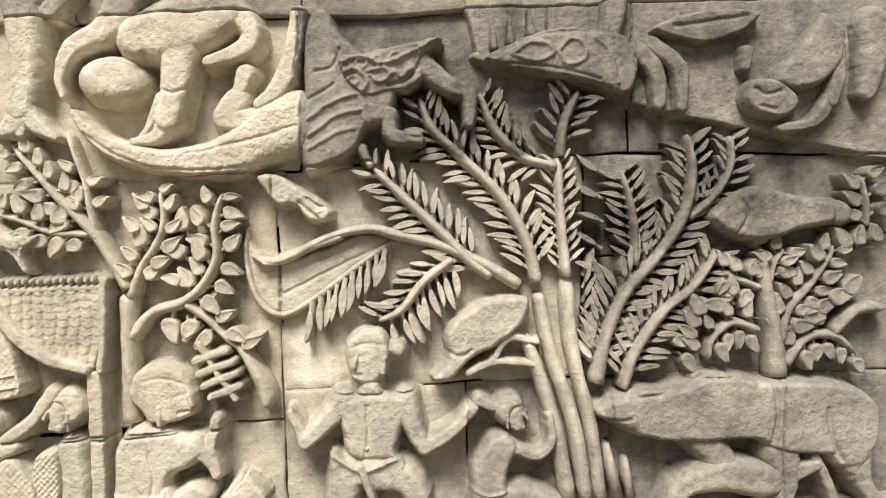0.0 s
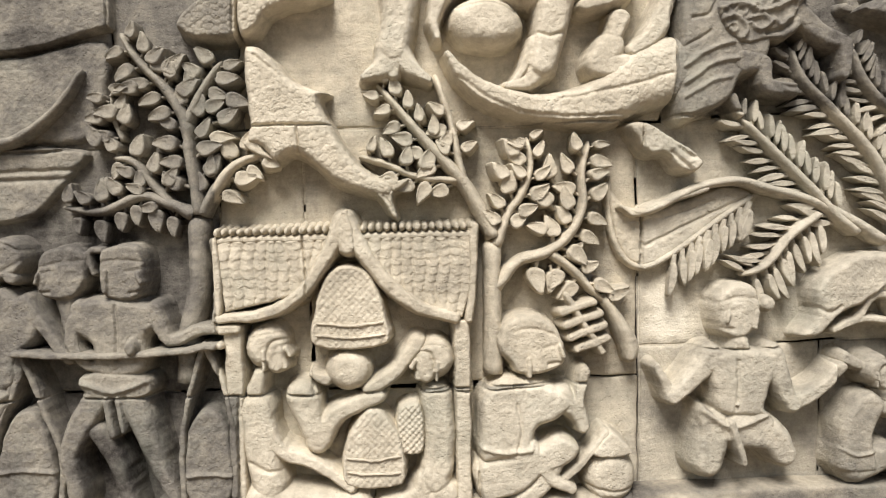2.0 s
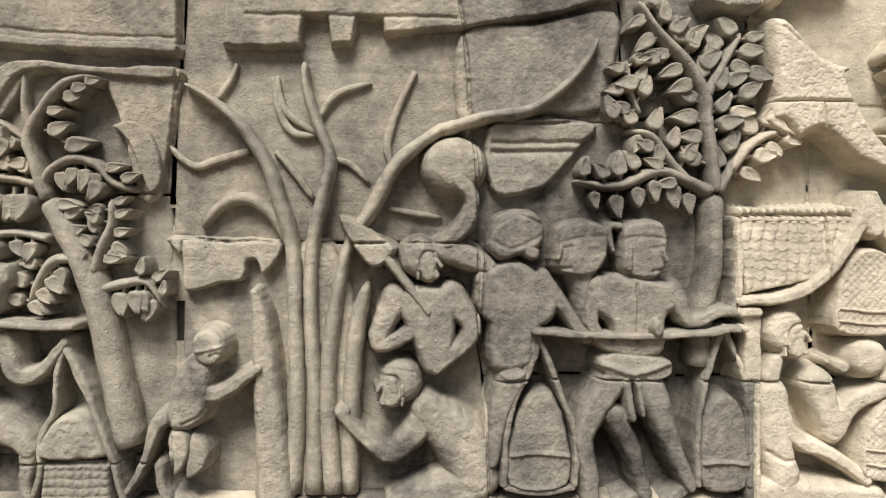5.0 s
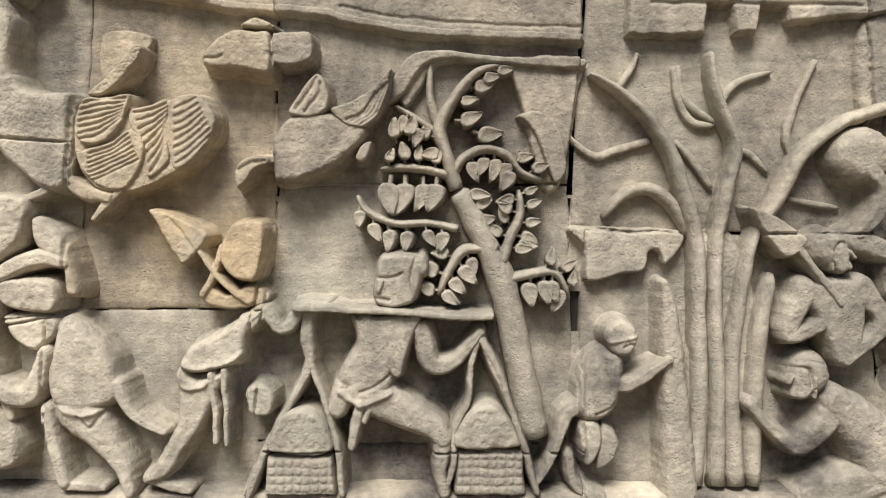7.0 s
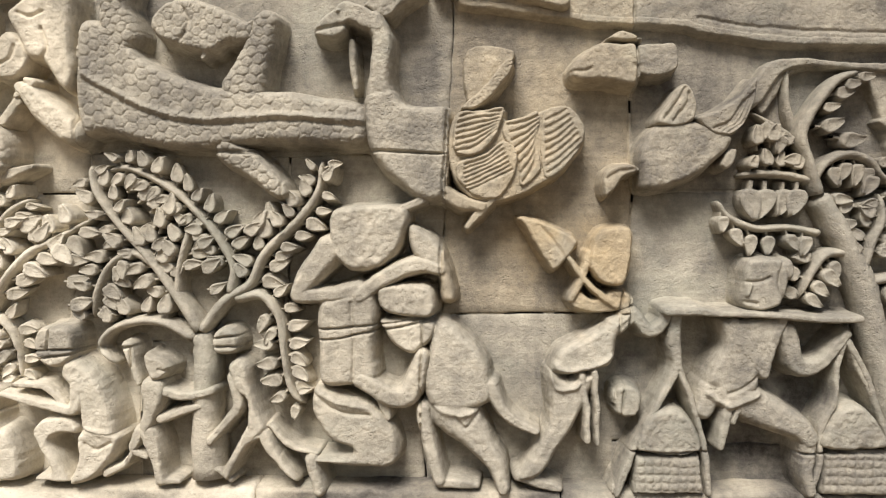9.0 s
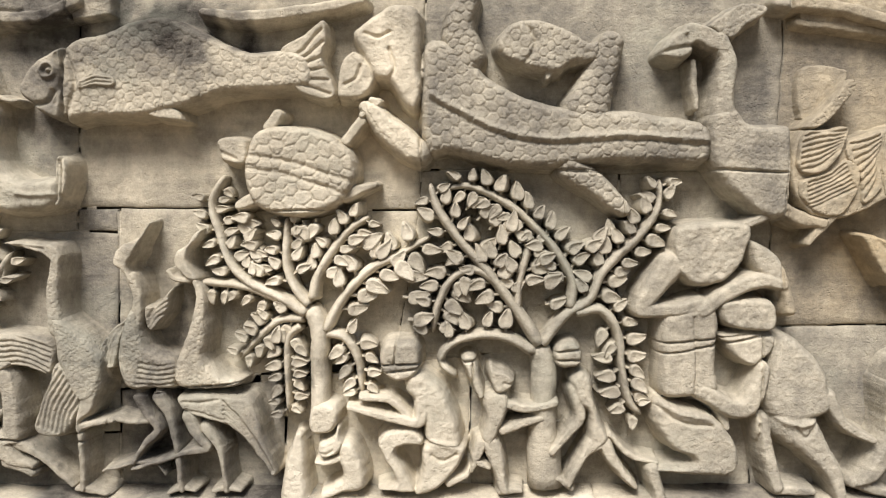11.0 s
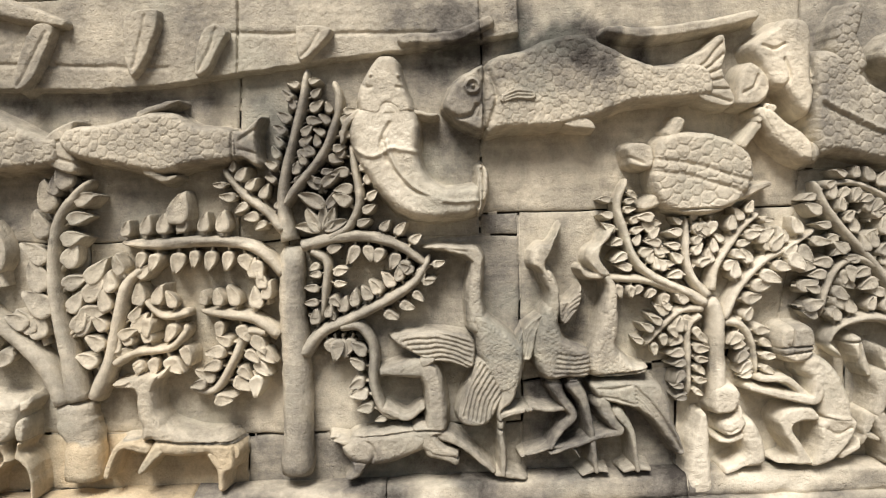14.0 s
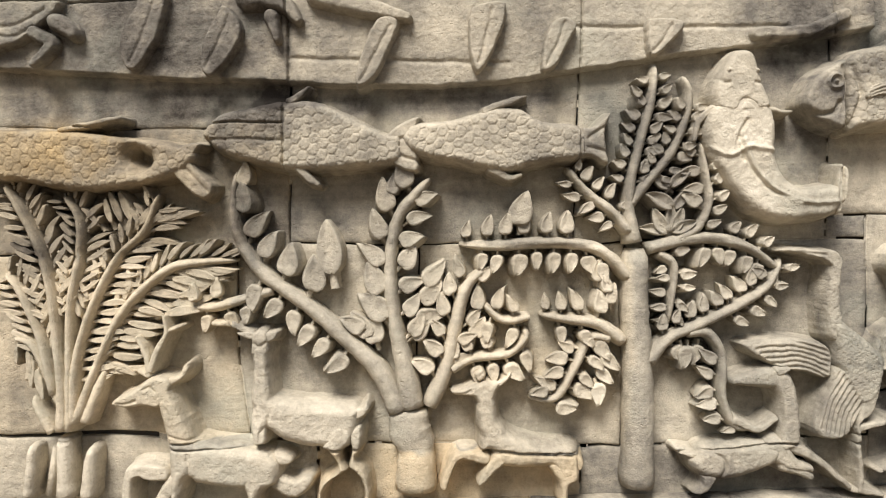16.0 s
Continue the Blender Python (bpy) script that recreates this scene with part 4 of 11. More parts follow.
tree("carved_palm", "tall stone palm clump with feathery fronds", (3.055, 0, 1.003), [
    ("stem", 0.034, [(3.014, 0.999, 0.0204), (2.987, 1.17, 0.019), (2.952, 1.307, 0.0163), (2.924, 1.396, 0.015)], []),
    ("stem", 0.038, [(3.055, 0.997, 0.0204), (3.035, 1.167, 0.019), (2.993, 1.319, 0.0177), (2.965, 1.455, 0.0161), (2.96, 1.496, 0.0134)], []),
    ("stem", 0.036, [(3.089, 0.995, 0.019), (3.075, 1.165, 0.0179), (3.047, 1.302, 0.0163), (3.033, 1.398, 0.019), (3.029, 1.533, 0.0163)], []),
    ("stem", 0.034, [(3.131, 0.992, 0.0193), (3.112, 1.123, 0.015)], []),
    ("stem", 0.03, [(3.164, 0.991, 0.0166), (3.157, 1.086, 0.0109)], []),
    ("frond", 0.036, [(2.957, 1.523, 0.0161), (2.937, 1.618, 0.015), (2.881, 1.728, 0.015), (2.785, 1.832, 0.0134), (2.72, 1.901, 0.0121), (2.693, 1.976, 0.008)], [('blade', 0.0255, 0.0697, 1, 0.06, 0.98, 46), ('blade', 0.0255, 0.0697, -1, 0.06, 0.98, 46)]),
    ("frond", 0.036, [(3.012, 1.797, 0.0122), (2.932, 1.827, 0.0122), (2.868, 1.896, 0.0121), (2.838, 1.98, 0.008)], [('blade', 0.0255, 0.0616, 1, 0.1, 1, 50), ('blade', 0.0255, 0.0616, -1, 0.1, 1, 50)]),
    ("frond", 0.036, [(3.029, 1.533, 0.0136), (3.021, 1.682, 0.0122), (3.02, 1.819, 0.0109)], [('blade', 0.0255, 0.059, 1, 0.05, 1, 50), ('blade', 0.0255, 0.0482, -1, 0.05, 1, 42)]),
    ("frond", 0.036, [(3.027, 1.823, 0.0122), (3.037, 1.897, 0.0121), (3.078, 1.981, 0.0082)], [('blade', 0.0255, 0.0697, 1, 0.15, 0.95, 55), ('blade', 0.0255, 0.0697, -1, 0.15, 0.95, 55)]),
    ("frond", 0.036, [(2.846, 1.541, 0.0122), (2.794, 1.584, 0.0136), (2.73, 1.653, 0.0134), (2.64, 1.744, 0.0121), (2.576, 1.812, 0.008)], [('blade', 0.0255, 0.0724, 1, 0.12, 1, 46), ('blade', 0.0255, 0.0724, -1, 0.12, 1, 46)]),
    ("frond", 0.034, [(2.913, 1.518, 0.015), (2.834, 1.569, 0.0147), (2.729, 1.62, 0.0134), (2.623, 1.651, 0.0134), (2.557, 1.667, 0.0119), (2.463, 1.651, 0.0106), (2.348, 1.6, 0.0106), (2.279, 1.612, 0.0066)], []),
    ("frond", 0.026, [(2.609, 1.632, 0.0092), (2.513, 1.569, 0.0092), (2.403, 1.494, 0.0092), (2.336, 1.47, 0.0092), (2.285, 1.512, 0.0092), (2.263, 1.606, 0.0079), (2.269, 1.686, 0.0053)], [('blade', 0.0228, 0.0831, 1, 0.03, 0.45, 0, -96)]),
    ("frond", 0.036, [(2.754, 1.585, 0.0121), (2.685, 1.535, 0.0121), (2.629, 1.47, 0.0106), (2.574, 1.446, 0.0067)], [('blade', 0.0255, 0.0884, 1, 0.0, 0.95, 0, -78), ('blade', 0.0268, 0.0697, -1, 0.1, 1, 48)]),
    ("frond", 0.038, [(3.091, 1.273, 0.019), (3.118, 1.38, 0.0163), (3.17, 1.486, 0.015), (3.256, 1.577, 0.0136), (3.321, 1.67, 0.0138), (3.346, 1.777, 0.0122), (3.338, 1.864, 0.0083)], [('blade', 0.0255, 0.0724, 1, 0.06, 0.97, 52), ('blade', 0.0255, 0.0724, -1, 0.06, 0.97, 52)]),
    ("frond", 0.036, [(3.154, 1.257, 0.0163), (3.192, 1.35, 0.015), (3.264, 1.441, 0.0138), (3.335, 1.493, 0.0122), (3.404, 1.581, 0.0097)], [('blade', 0.0255, 0.067, 1, 0.05, 1, 50), ('blade', 0.0255, 0.0724, -1, 0.08, 1, 52)]),
    ("frond", 0.03, [(3.2, 1.553, 0.0109), (3.198, 1.675, 0.0109), (3.175, 1.784, 0.0068)], [('blade', 0.0255, 0.0616, 1, 0.05, 1, 58), ('blade', 0.0255, 0.0616, -1, 0.05, 1, 58)]),
    ("frond", 0.034, [(3.334, 1.662, 0.011), (3.398, 1.714, 0.011), (3.442, 1.787, 0.0097), (3.445, 1.857, 0.0069)], [('blade', 0.0255, 0.0563, 1, 0.1, 1, 50), ('blade', 0.0255, 0.0563, -1, 0.1, 1, 50)]),
], [
    ("blade", 7, 0.0616, 118.0, 118.0, [(3.085, 1.328), (3.119, 1.516)]),
    ("blade", 7, 0.0536, 60.0, 60.0, [(3.072, 1.355), (3.077, 1.545)]),
    ("blade", 5, 0.0616, 150.0, 150.0, [(3.104, 1.543), (3.121, 1.786)]),
])
carving("fish_carving", "plump grey fish swimming among the palms", "fish carving", [
    ("slab", 0.048, [(3.375, 1.661), (3.421, 1.709), (3.505, 1.733), (3.594, 1.707), (3.677, 1.69), (3.682, 1.635), (3.605, 1.62), (3.535, 1.6), (3.465, 1.599), (3.411, 1.623)], 0.0295, True),
    ("limb", 0.034, [(3.669, 1.663, 0.0322), (3.704, 1.657, 0.0349)]),
    ("limb", 0.034, [(3.515, 1.614, 0.0215), (3.493, 1.595, 0.0134)]),
    ("groove", 0.004, [(3.442, 1.713), (3.465, 1.664), (3.438, 1.618)], 0.004),
    ("lumps", 0.0005, 0.0188, 0.0),
], "fishes")
tree("carved_tree", "small leafy stone tree growing behind the boar", (3.534, 0, 1.272), [
    ("trunk", 0.04, [(3.536, 1.268, 0.028), (3.53, 1.375, 0.0238), (3.514, 1.485, 0.0179), (3.504, 1.587, 0.0124)], []),
    ("branch", 0.036, [(3.543, 1.347, 0.014), (3.567, 1.428, 0.0126), (3.625, 1.493, 0.0126), (3.691, 1.579, 0.0084)], [('bud', 0.0389, 0.0563, 1, 0.05, 1, 52), ('bud', 0.0389, 0.0563, -1, 0.05, 1, 52)]),
    ("branch", 0.036, [(3.521, 1.498, 0.011), (3.537, 1.545, 0.0097), (3.566, 1.578, 0.0069)], [('bud', 0.0362, 0.0509, 1, 0.0, 1, 55), ('bud', 0.0362, 0.0509, -1, 0.0, 1, 55)]),
    ("branch", 0.036, [(3.555, 1.298, 0.0154), (3.606, 1.358, 0.014), (3.676, 1.361, 0.0126), (3.737, 1.31, 0.007)], [('bud', 0.0402, 0.0563, -1, 0.15, 1, 0, -92), ('bud', 0.0456, 0.0536, 1, 0.1, 0.6, 0, 80)]),
    ("branch", 0.036, [(3.5, 1.485, 0.011), (3.446, 1.508, 0.011), (3.405, 1.53, 0.0083)], [('bud', 0.0362, 0.0563, 1, 0.05, 1, 62), ('bud', 0.0362, 0.0563, -1, 0.05, 1, 62)]),
    ("branch", 0.036, [(3.489, 1.383, 0.0124), (3.428, 1.404, 0.0124), (3.378, 1.368, 0.011), (3.366, 1.314, 0.0083)], [('bud', 0.0362, 0.0563, 1, 0.05, 0.8, 0, -80), ('bud', 0.0402, 0.0536, -1, 0.0, 0.7, 0, 100)]),
    ("branch", 0.036, [(3.676, 1.368, 0.014), (3.734, 1.42, 0.0182), (3.811, 1.424, 0.0126)], []),
    ("branch", 0.034, [(3.769, 1.624, 0.0098), (3.771, 1.685, 0.0098), (3.76, 1.75, 0.007)], [('bud', 0.0375, 0.059, 1, 0.0, 1, 60), ('bud', 0.0375, 0.059, -1, 0.0, 1, 60)]),
], [
    ("bud", 4, 0.0563, 130.0, 100.0, [(3.336, 1.343), (3.346, 1.424)]),
    ("bud", 3, 0.0563, 150.0, 120.0, [(3.415, 1.441), (3.444, 1.474)]),
    ("bud", 4, 0.0563, 20.0, 60.0, [(3.594, 1.406), (3.708, 1.462)]),
    ("bud", 3, 0.0563, 110.0, 80.0, [(3.712, 1.572), (3.782, 1.582)]),
    ("bud", 3, 0.0536, -30.0, -60.0, [(3.282, 1.373), (3.32, 1.289)]),
])
assembled("boar_carving", "large grey stone boar with worn pitted back", "boar carving", (3.455, 0, 0.953), [
    ("body", [("slab", 0.058, [(3.177, 1.255), (3.273, 1.261), (3.371, 1.289), (3.509, 1.266), (3.634, 1.26), (3.731, 1.231), (3.771, 1.178), (3.746, 1.075), (3.641, 1.074), (3.516, 1.087), (3.461, 1.12), (3.337, 1.121), (3.213, 1.133), (3.166, 1.16)], 0.0295, True), ("limb", 0.06, [(3.671, 1.134, 0.0698), (3.698, 1.092, 0.0644)]), ("groove", 0.004, [(3.508, 1.263), (3.514, 1.183), (3.496, 1.116)], 0.0054), ("groove", 0.004, [(3.176, 1.238), (3.259, 1.251), (3.37, 1.281)], 0.004), ("ridge", 0.004, [(3.19, 1.251), (3.266, 1.258), (3.364, 1.284)], 0.0067), ("groove", 0.005, [(3.638, 1.191), (3.646, 1.122), (3.669, 1.066)], 0.0054), ("lumps", 0.00045, 0.0134, 0.0)]),
    ("head", [("limb", 0.056, [(3.095, 1.211, 0.0175), (3.134, 1.209, 0.0376), (3.188, 1.2, 0.0591)]), ("groove", 0.004, [(3.095, 1.193), (3.133, 1.186), (3.16, 1.187)], 0.004), ("lumps", 0.0004, 0.0121, 0.0)]),
    ("leg", [("limb", 0.056, [(3.705, 1.091, 0.0591), (3.723, 1.008, 0.0295), (3.776, 0.922, 0.0242)])]),
    ("leg", [("limb", 0.052, [(3.53, 1.086, 0.0537), (3.541, 1.017, 0.0322), (3.51, 0.922, 0.0242)])]),
    ("leg", [("limb", 0.046, [(3.337, 1.137, 0.0483), (3.39, 1.066, 0.0403)])]),
], "boars")
assembled("piglet_carving", "young stone boar walking under the large one", "boar carving", (3.414, 0, 0.955), [
    ("body", [("limb", 0.052, [(3.248, 0.964, 0.0242), (3.291, 1.017, 0.0322), (3.389, 1.039, 0.0483), (3.486, 1.02, 0.0483)]), ("lumps", 0.00045, 0.0134, 0.0)]),
    ("head", [("limb", 0.05, [(3.499, 1.019, 0.0456), (3.556, 1.037, 0.0295), (3.612, 1.055, 0.0161)])]),
    ("leg", [("limb", 0.044, [(3.613, 1.068, 0.0188), (3.639, 1.012, 0.0161), (3.664, 0.928, 0.0161)])]),
], "boars")
carving("bird_carving", "grey stone bird hanging head down in the palm", "bird carving", [
    ("slab", 0.046, [(2.933, 1.49), (2.917, 1.423), (2.854, 1.376), (2.785, 1.341), (2.743, 1.3), (2.696, 1.302), (2.732, 1.35), (2.731, 1.411), (2.777, 1.463), (2.845, 1.49)], 0.0242, True),
    ("groove", 0.004, [(2.732, 1.368), (2.766, 1.358), (2.793, 1.368)], 0.004),
    ("limb", 0.034, [(2.784, 1.314, 0.0107), (2.853, 1.338, 0.0107), (2.947, 1.323, 0.0094)]),
    ("limb", 0.034, [(2.839, 1.339, 0.0107), (2.882, 1.391, 0.0121), (2.949, 1.381, 0.0094)]),
])
carving("figure_carving", "pale stone man standing with one knee bent", "statue", [
    ('slab', 0.056, [(2.493, 1.353), (2.496, 1.401), (2.533, 1.432), (2.584, 1.427), (2.601, 1.378), (2.585, 1.322), (2.544, 1.297), (2.507, 1.312)], 0.0241, True),
    ('ball', 0.052, (2.617, 1.38, 0.0228, 0.0228, 0.0)),
    ('groove', 0.0018, [(2.497, 1.385), (2.545, 1.399), (2.598, 1.388)], 0.004),
    ('limb', 0.064, [(2.517, 1.365, 0.0067), (2.514, 1.344, 0.0079)]),
    ('groove', 0.004, [(2.508, 1.328), (2.529, 1.325)], 0.004),
    ('limb', 0.06, [(2.587, 1.362, 0.0079), (2.582, 1.328, 0.008)]),
    ('groove', 0.0015, [(2.501, 1.366), (2.531, 1.368)], 0.004),
    ('limb', 0.053, [(2.547, 1.293, 0.0295), (2.547, 1.273, 0.0396)]),
    ('slab', 0.057, [(2.462, 1.269), (2.527, 1.285), (2.607, 1.283), (2.652, 1.265), (2.634, 1.212), (2.61, 1.149), (2.603, 1.119), (2.494, 1.125), (2.477, 1.18), (2.468, 1.22)], 0.0348, True),
    ('limb', 0.056, [(2.486, 1.26, 0.0348), (2.433, 1.209, 0.0268), (2.389, 1.171, 0.0198)]),
    ('limb', 0.046, [(2.389, 1.171, 0.0198), (2.372, 1.212, 0.0161), (2.358, 1.242, 0.0119)]),
    ('limb', 0.056, [(2.628, 1.258, 0.0348), (2.651, 1.184, 0.0295), (2.668, 1.146, 0.0245)]),
    ('limb', 0.053, [(2.668, 1.146, 0.0231), (2.737, 1.18, 0.0201), (2.79, 1.231, 0.015)]),
    ('limb', 0.057, [(2.486, 1.095, 0.0502), (2.469, 1.022, 0.0456)]),
    ('limb', 0.057, [(2.546, 1.092, 0.0528), (2.618, 1.074, 0.0456), (2.65, 1.032, 0.0348)]),
    ('slab', 0.057, [(2.452, 1.157), (2.52, 1.116), (2.604, 1.136), (2.626, 1.094), (2.531, 1.059), (2.451, 1.076)], 0.0241, True),
    ('ridge', 0.006, [(2.454, 1.143), (2.519, 1.102), (2.603, 1.128)], 0.0067),
    ('limb', 0.066, [(2.52, 1.11, 0.0132), (2.537, 1.058, 0.0147), (2.545, 1.02, 0.0121)]),
    ('groove', 0.003, [(2.539, 1.253), (2.539, 1.193), (2.532, 1.139)], 0.004),
    ('ball', 0.0615, (2.535, 1.153, 0.0054, 0.0054, 0.0)),
])
carving("figure_carving", "small grey stone child raising one arm", "statue", [
    ("ball", 0.054, (2.874, 1.22, 0.0396, 0.042, 0.0)),
    ("limb", 0.053, [(2.888, 1.211, 0.0251), (2.889, 1.189, 0.0203)]),
    ("limb", 0.051, [(2.908, 1.215, 0.0048), (2.914, 1.202, 0.0063)]),
    ("limb", 0.05, [(2.902, 1.192, 0.0078), (2.904, 1.183, 0.0087)]),
    ("groove", 0.005, [(2.914, 1.229), (2.886, 1.23), (2.877, 1.214), (2.875, 1.202)], 0.004),
    ("limb", 0.058, [(2.87, 1.214, 0.0048), (2.87, 1.199, 0.0054)]),
    ("limb", 0.056, [(2.869, 1.194, 0.0034), (2.869, 1.18, 0.0039)]),
    ("groove", 0.0025, [(2.908, 1.241), (2.879, 1.244), (2.849, 1.239)], 0.0027),
    ("groove", 0.0025, [(2.894, 1.252), (2.869, 1.253), (2.841, 1.225)], 0.0027),
    ("slab", 0.052, [(2.821, 1.157), (2.86, 1.173), (2.893, 1.149), (2.887, 1.113), (2.866, 1.066), (2.873, 1.012), (2.865, 0.978), (2.777, 0.983), (2.776, 1.044), (2.786, 1.104)], 0.0295, True),
    ("limb", 0.046, [(2.878, 1.136, 0.0215), (2.936, 1.112, 0.0175), (2.974, 1.145, 0.0148), (2.97, 1.204, 0.0121)]),
    ("limb", 0.04, [(2.835, 1.231, 0.0161), (2.806, 1.248, 0.0188)]),
    ("limb", 0.048, [(2.825, 0.994, 0.0456), (2.907, 1.013, 0.0349), (2.981, 0.979, 0.0269)]),
    ("ridge", 0.004, [(2.78, 1.041), (2.82, 1.025), (2.868, 1.036)], 0.004),
])
carving("figure_carving", "pale stone man seated, holding a skewer of fish", "statue", [
    ('slab', 0.056, [(1.988, 1.297), (2.004, 1.357), (2.051, 1.376), (2.111, 1.359), (2.146, 1.3), (2.141, 1.253), (2.085, 1.232), (2.031, 1.235), (2.015, 1.258)], 0.023, True),
    ('ball', 0.053, (2.004, 1.313, 0.0201, 0.0228, 0.0)),
    ('limb', 0.06, [(2.058, 1.271, 0.0079), (2.061, 1.235, 0.0092)]),
    ('groove', 0.0018, [(2.024, 1.333), (2.077, 1.339), (2.14, 1.313)], 0.0038),
    ('limb', 0.064, [(2.13, 1.297, 0.0067), (2.138, 1.277, 0.008)]),
    ('groove', 0.004, [(2.104, 1.258), (2.135, 1.261)], 0.0038),
    ('groove', 0.0015, [(2.098, 1.297), (2.122, 1.3)], 0.0038),
    ('slab', 0.057, [(1.954, 1.198), (2.005, 1.232), (2.058, 1.228), (2.127, 1.208), (2.168, 1.169), (2.128, 1.127), (2.075, 1.101), (2.067, 1.026), (1.992, 1.036), (1.946, 1.037), (1.941, 1.105)], 0.0333, True),
    ('limb', 0.054, [(2.136, 1.18, 0.0322), (2.173, 1.136, 0.0245), (2.182, 1.11, 0.0188)]),
    ('limb', 0.053, [(2.179, 1.13, 0.0188), (2.173, 1.182, 0.0174), (2.189, 1.235, 0.0174)]),
    ('slab', 0.057, [(1.937, 1.039), (2.059, 1.062), (2.125, 1.093), (2.174, 1.067), (2.155, 1.025), (2.088, 0.997), (2.033, 0.958), (1.953, 0.945), (1.93, 0.987)], 0.0282, True),
    ('limb', 0.057, [(2.061, 1.067, 0.0228), (2.102, 0.999, 0.0201), (2.153, 0.97, 0.0147)]),
    ('limb', 0.054, [(2.128, 1.058, 0.0322), (2.088, 0.984, 0.0268), (2.026, 0.932, 0.0268)]),
    ('ridge', 0.005, [(1.942, 1.078), (1.992, 1.059), (2.061, 1.065)], 0.0051),
    ('groove', 0.003, [(2.032, 1.169), (2.039, 1.104), (2.025, 1.052)], 0.0038),
])
carving("food_skewer", "stone skewer with a row of small pieces", "food", [
    ("limb", 0.044, [(2.151, 1.411, 0.0107), (2.191, 1.343, 0.0107), (2.232, 1.28, 0.0107)]),
    ("limb", 0.046, [(2.14, 1.372, 0.0121), (2.213, 1.395, 0.0121)]),
    ("limb", 0.046, [(2.148, 1.342, 0.0121), (2.228, 1.367, 0.0121)]),
    ("limb", 0.046, [(2.16, 1.315, 0.0121), (2.237, 1.34, 0.0121)]),
    ("limb", 0.046, [(2.176, 1.287, 0.0121), (2.243, 1.311, 0.0121)]),
])
tree("carved_tree", "spreading stone tree with hanging buds beside the hut", (1.986, 0, 1.287), [
    ("trunk", 0.04, [(1.983, 1.235, 0.0228), (1.985, 1.339, 0.0214), (1.985, 1.457, 0.0198), (1.987, 1.541, 0.0214)], []),
    ("branch", 0.038, [(1.99, 1.548, 0.0185), (1.952, 1.626, 0.0174), (1.916, 1.684, 0.0158), (1.83, 1.781, 0.0132), (1.73, 1.903, 0.0079)], [('bud', 0.0435, 0.0563, 1, 0.45, 1, 58), ('bud', 0.0435, 0.0563, -1, 0.45, 1, 58)]),
    ("branch", 0.036, [(1.923, 1.678, 0.0119), (1.909, 1.743, 0.0106), (1.898, 1.808, 0.0094), (1.862, 1.925, 0.0079)], [('bud', 0.0461, 0.0512, 1, 0.2, 0.75, 60), ('bud', 0.0512, 0.0512, -1, 0.1, 0.5, 55)]),
    ("branch", 0.036, [(1.907, 1.68, 0.0106), (1.817, 1.69, 0.0092), (1.744, 1.722, 0.0092), (1.685, 1.74, 0.0066)], [('bud', 0.0435, 0.0614, -1, 0.2, 0.95, 0, 92), ('bud', 0.041, 0.0589, 1, 0.0, 0.7, 0, 215)]),
    ("branch", 0.036, [(1.994, 1.528, 0.0145), (2.023, 1.6, 0.0119), (2.056, 1.647, 0.0107), (2.077, 1.706, 0.0094), (2.071, 1.777, 0.0067)], [('bud', 0.0422, 0.0589, 1, 0.1, 1, 48), ('bud', 0.0422, 0.0589, -1, 0.1, 1, 48)]),
    ("branch", 0.038, [(1.99, 1.431, 0.0174), (2.043, 1.49, 0.0147), (2.11, 1.51, 0.0134), (2.163, 1.549, 0.0134), (2.197, 1.615, 0.0121), (2.196, 1.694, 0.0107), (2.216, 1.766, 0.0067)], [('bud', 0.0435, 0.0614, 1, 0.38, 1, 52), ('bud', 0.0435, 0.0589, -1, 0.35, 1, 58)]),
    ("branch", 0.036, [(2.123, 1.507, 0.0121), (2.177, 1.464, 0.0107), (2.218, 1.418, 0.0094), (2.265, 1.379, 0.008)], [('bud', 0.0435, 0.0589, 1, 0.1, 0.95, 50), ('bud', 0.0512, 0.0614, -1, 0.0, 0.5, 75)]),
    ("branch", 0.036, [(2.242, 1.403, 0.0107), (2.279, 1.34, 0.0201), (2.302, 1.287, 0.0228), (2.299, 1.25, 0.0122)], []),
], [
    ("bud", 2, 0.0563, -95.0, -80.0, [(2.086, 1.477), (2.124, 1.468)]),
    ("bud", 3, 0.0563, 150.0, 120.0, [(2.116, 1.555), (2.129, 1.68)]),
    ("bud", 2, 0.0563, 110.0, 100.0, [(2.013, 1.679), (2.035, 1.729)]),
])
assembled("leaf_carving", "broad drooping stone banana leaf, smooth and pale", "leaf carving", (2.375, 0, 1.468), [
    ("blade", [("slab", 0.016, [(2.265, 1.659), (2.328, 1.603), (2.435, 1.625), (2.544, 1.661), (2.622, 1.631), (2.54, 1.581), (2.403, 1.486), (2.336, 1.469), (2.285, 1.512), (2.262, 1.593)], 0.0269, True), ("groove", 0.003, [(2.351, 1.522), (2.487, 1.583), (2.596, 1.629)], 0.004), ("groove", 0.002, [(2.301, 1.578), (2.407, 1.587), (2.515, 1.622)], 0.0027)]),
    ("rim", [("limb", 0.028, [(2.286, 1.612, 0.0067), (2.325, 1.597, 0.0081), (2.409, 1.627, 0.0081), (2.49, 1.65, 0.0081)])]),
], "leaves")
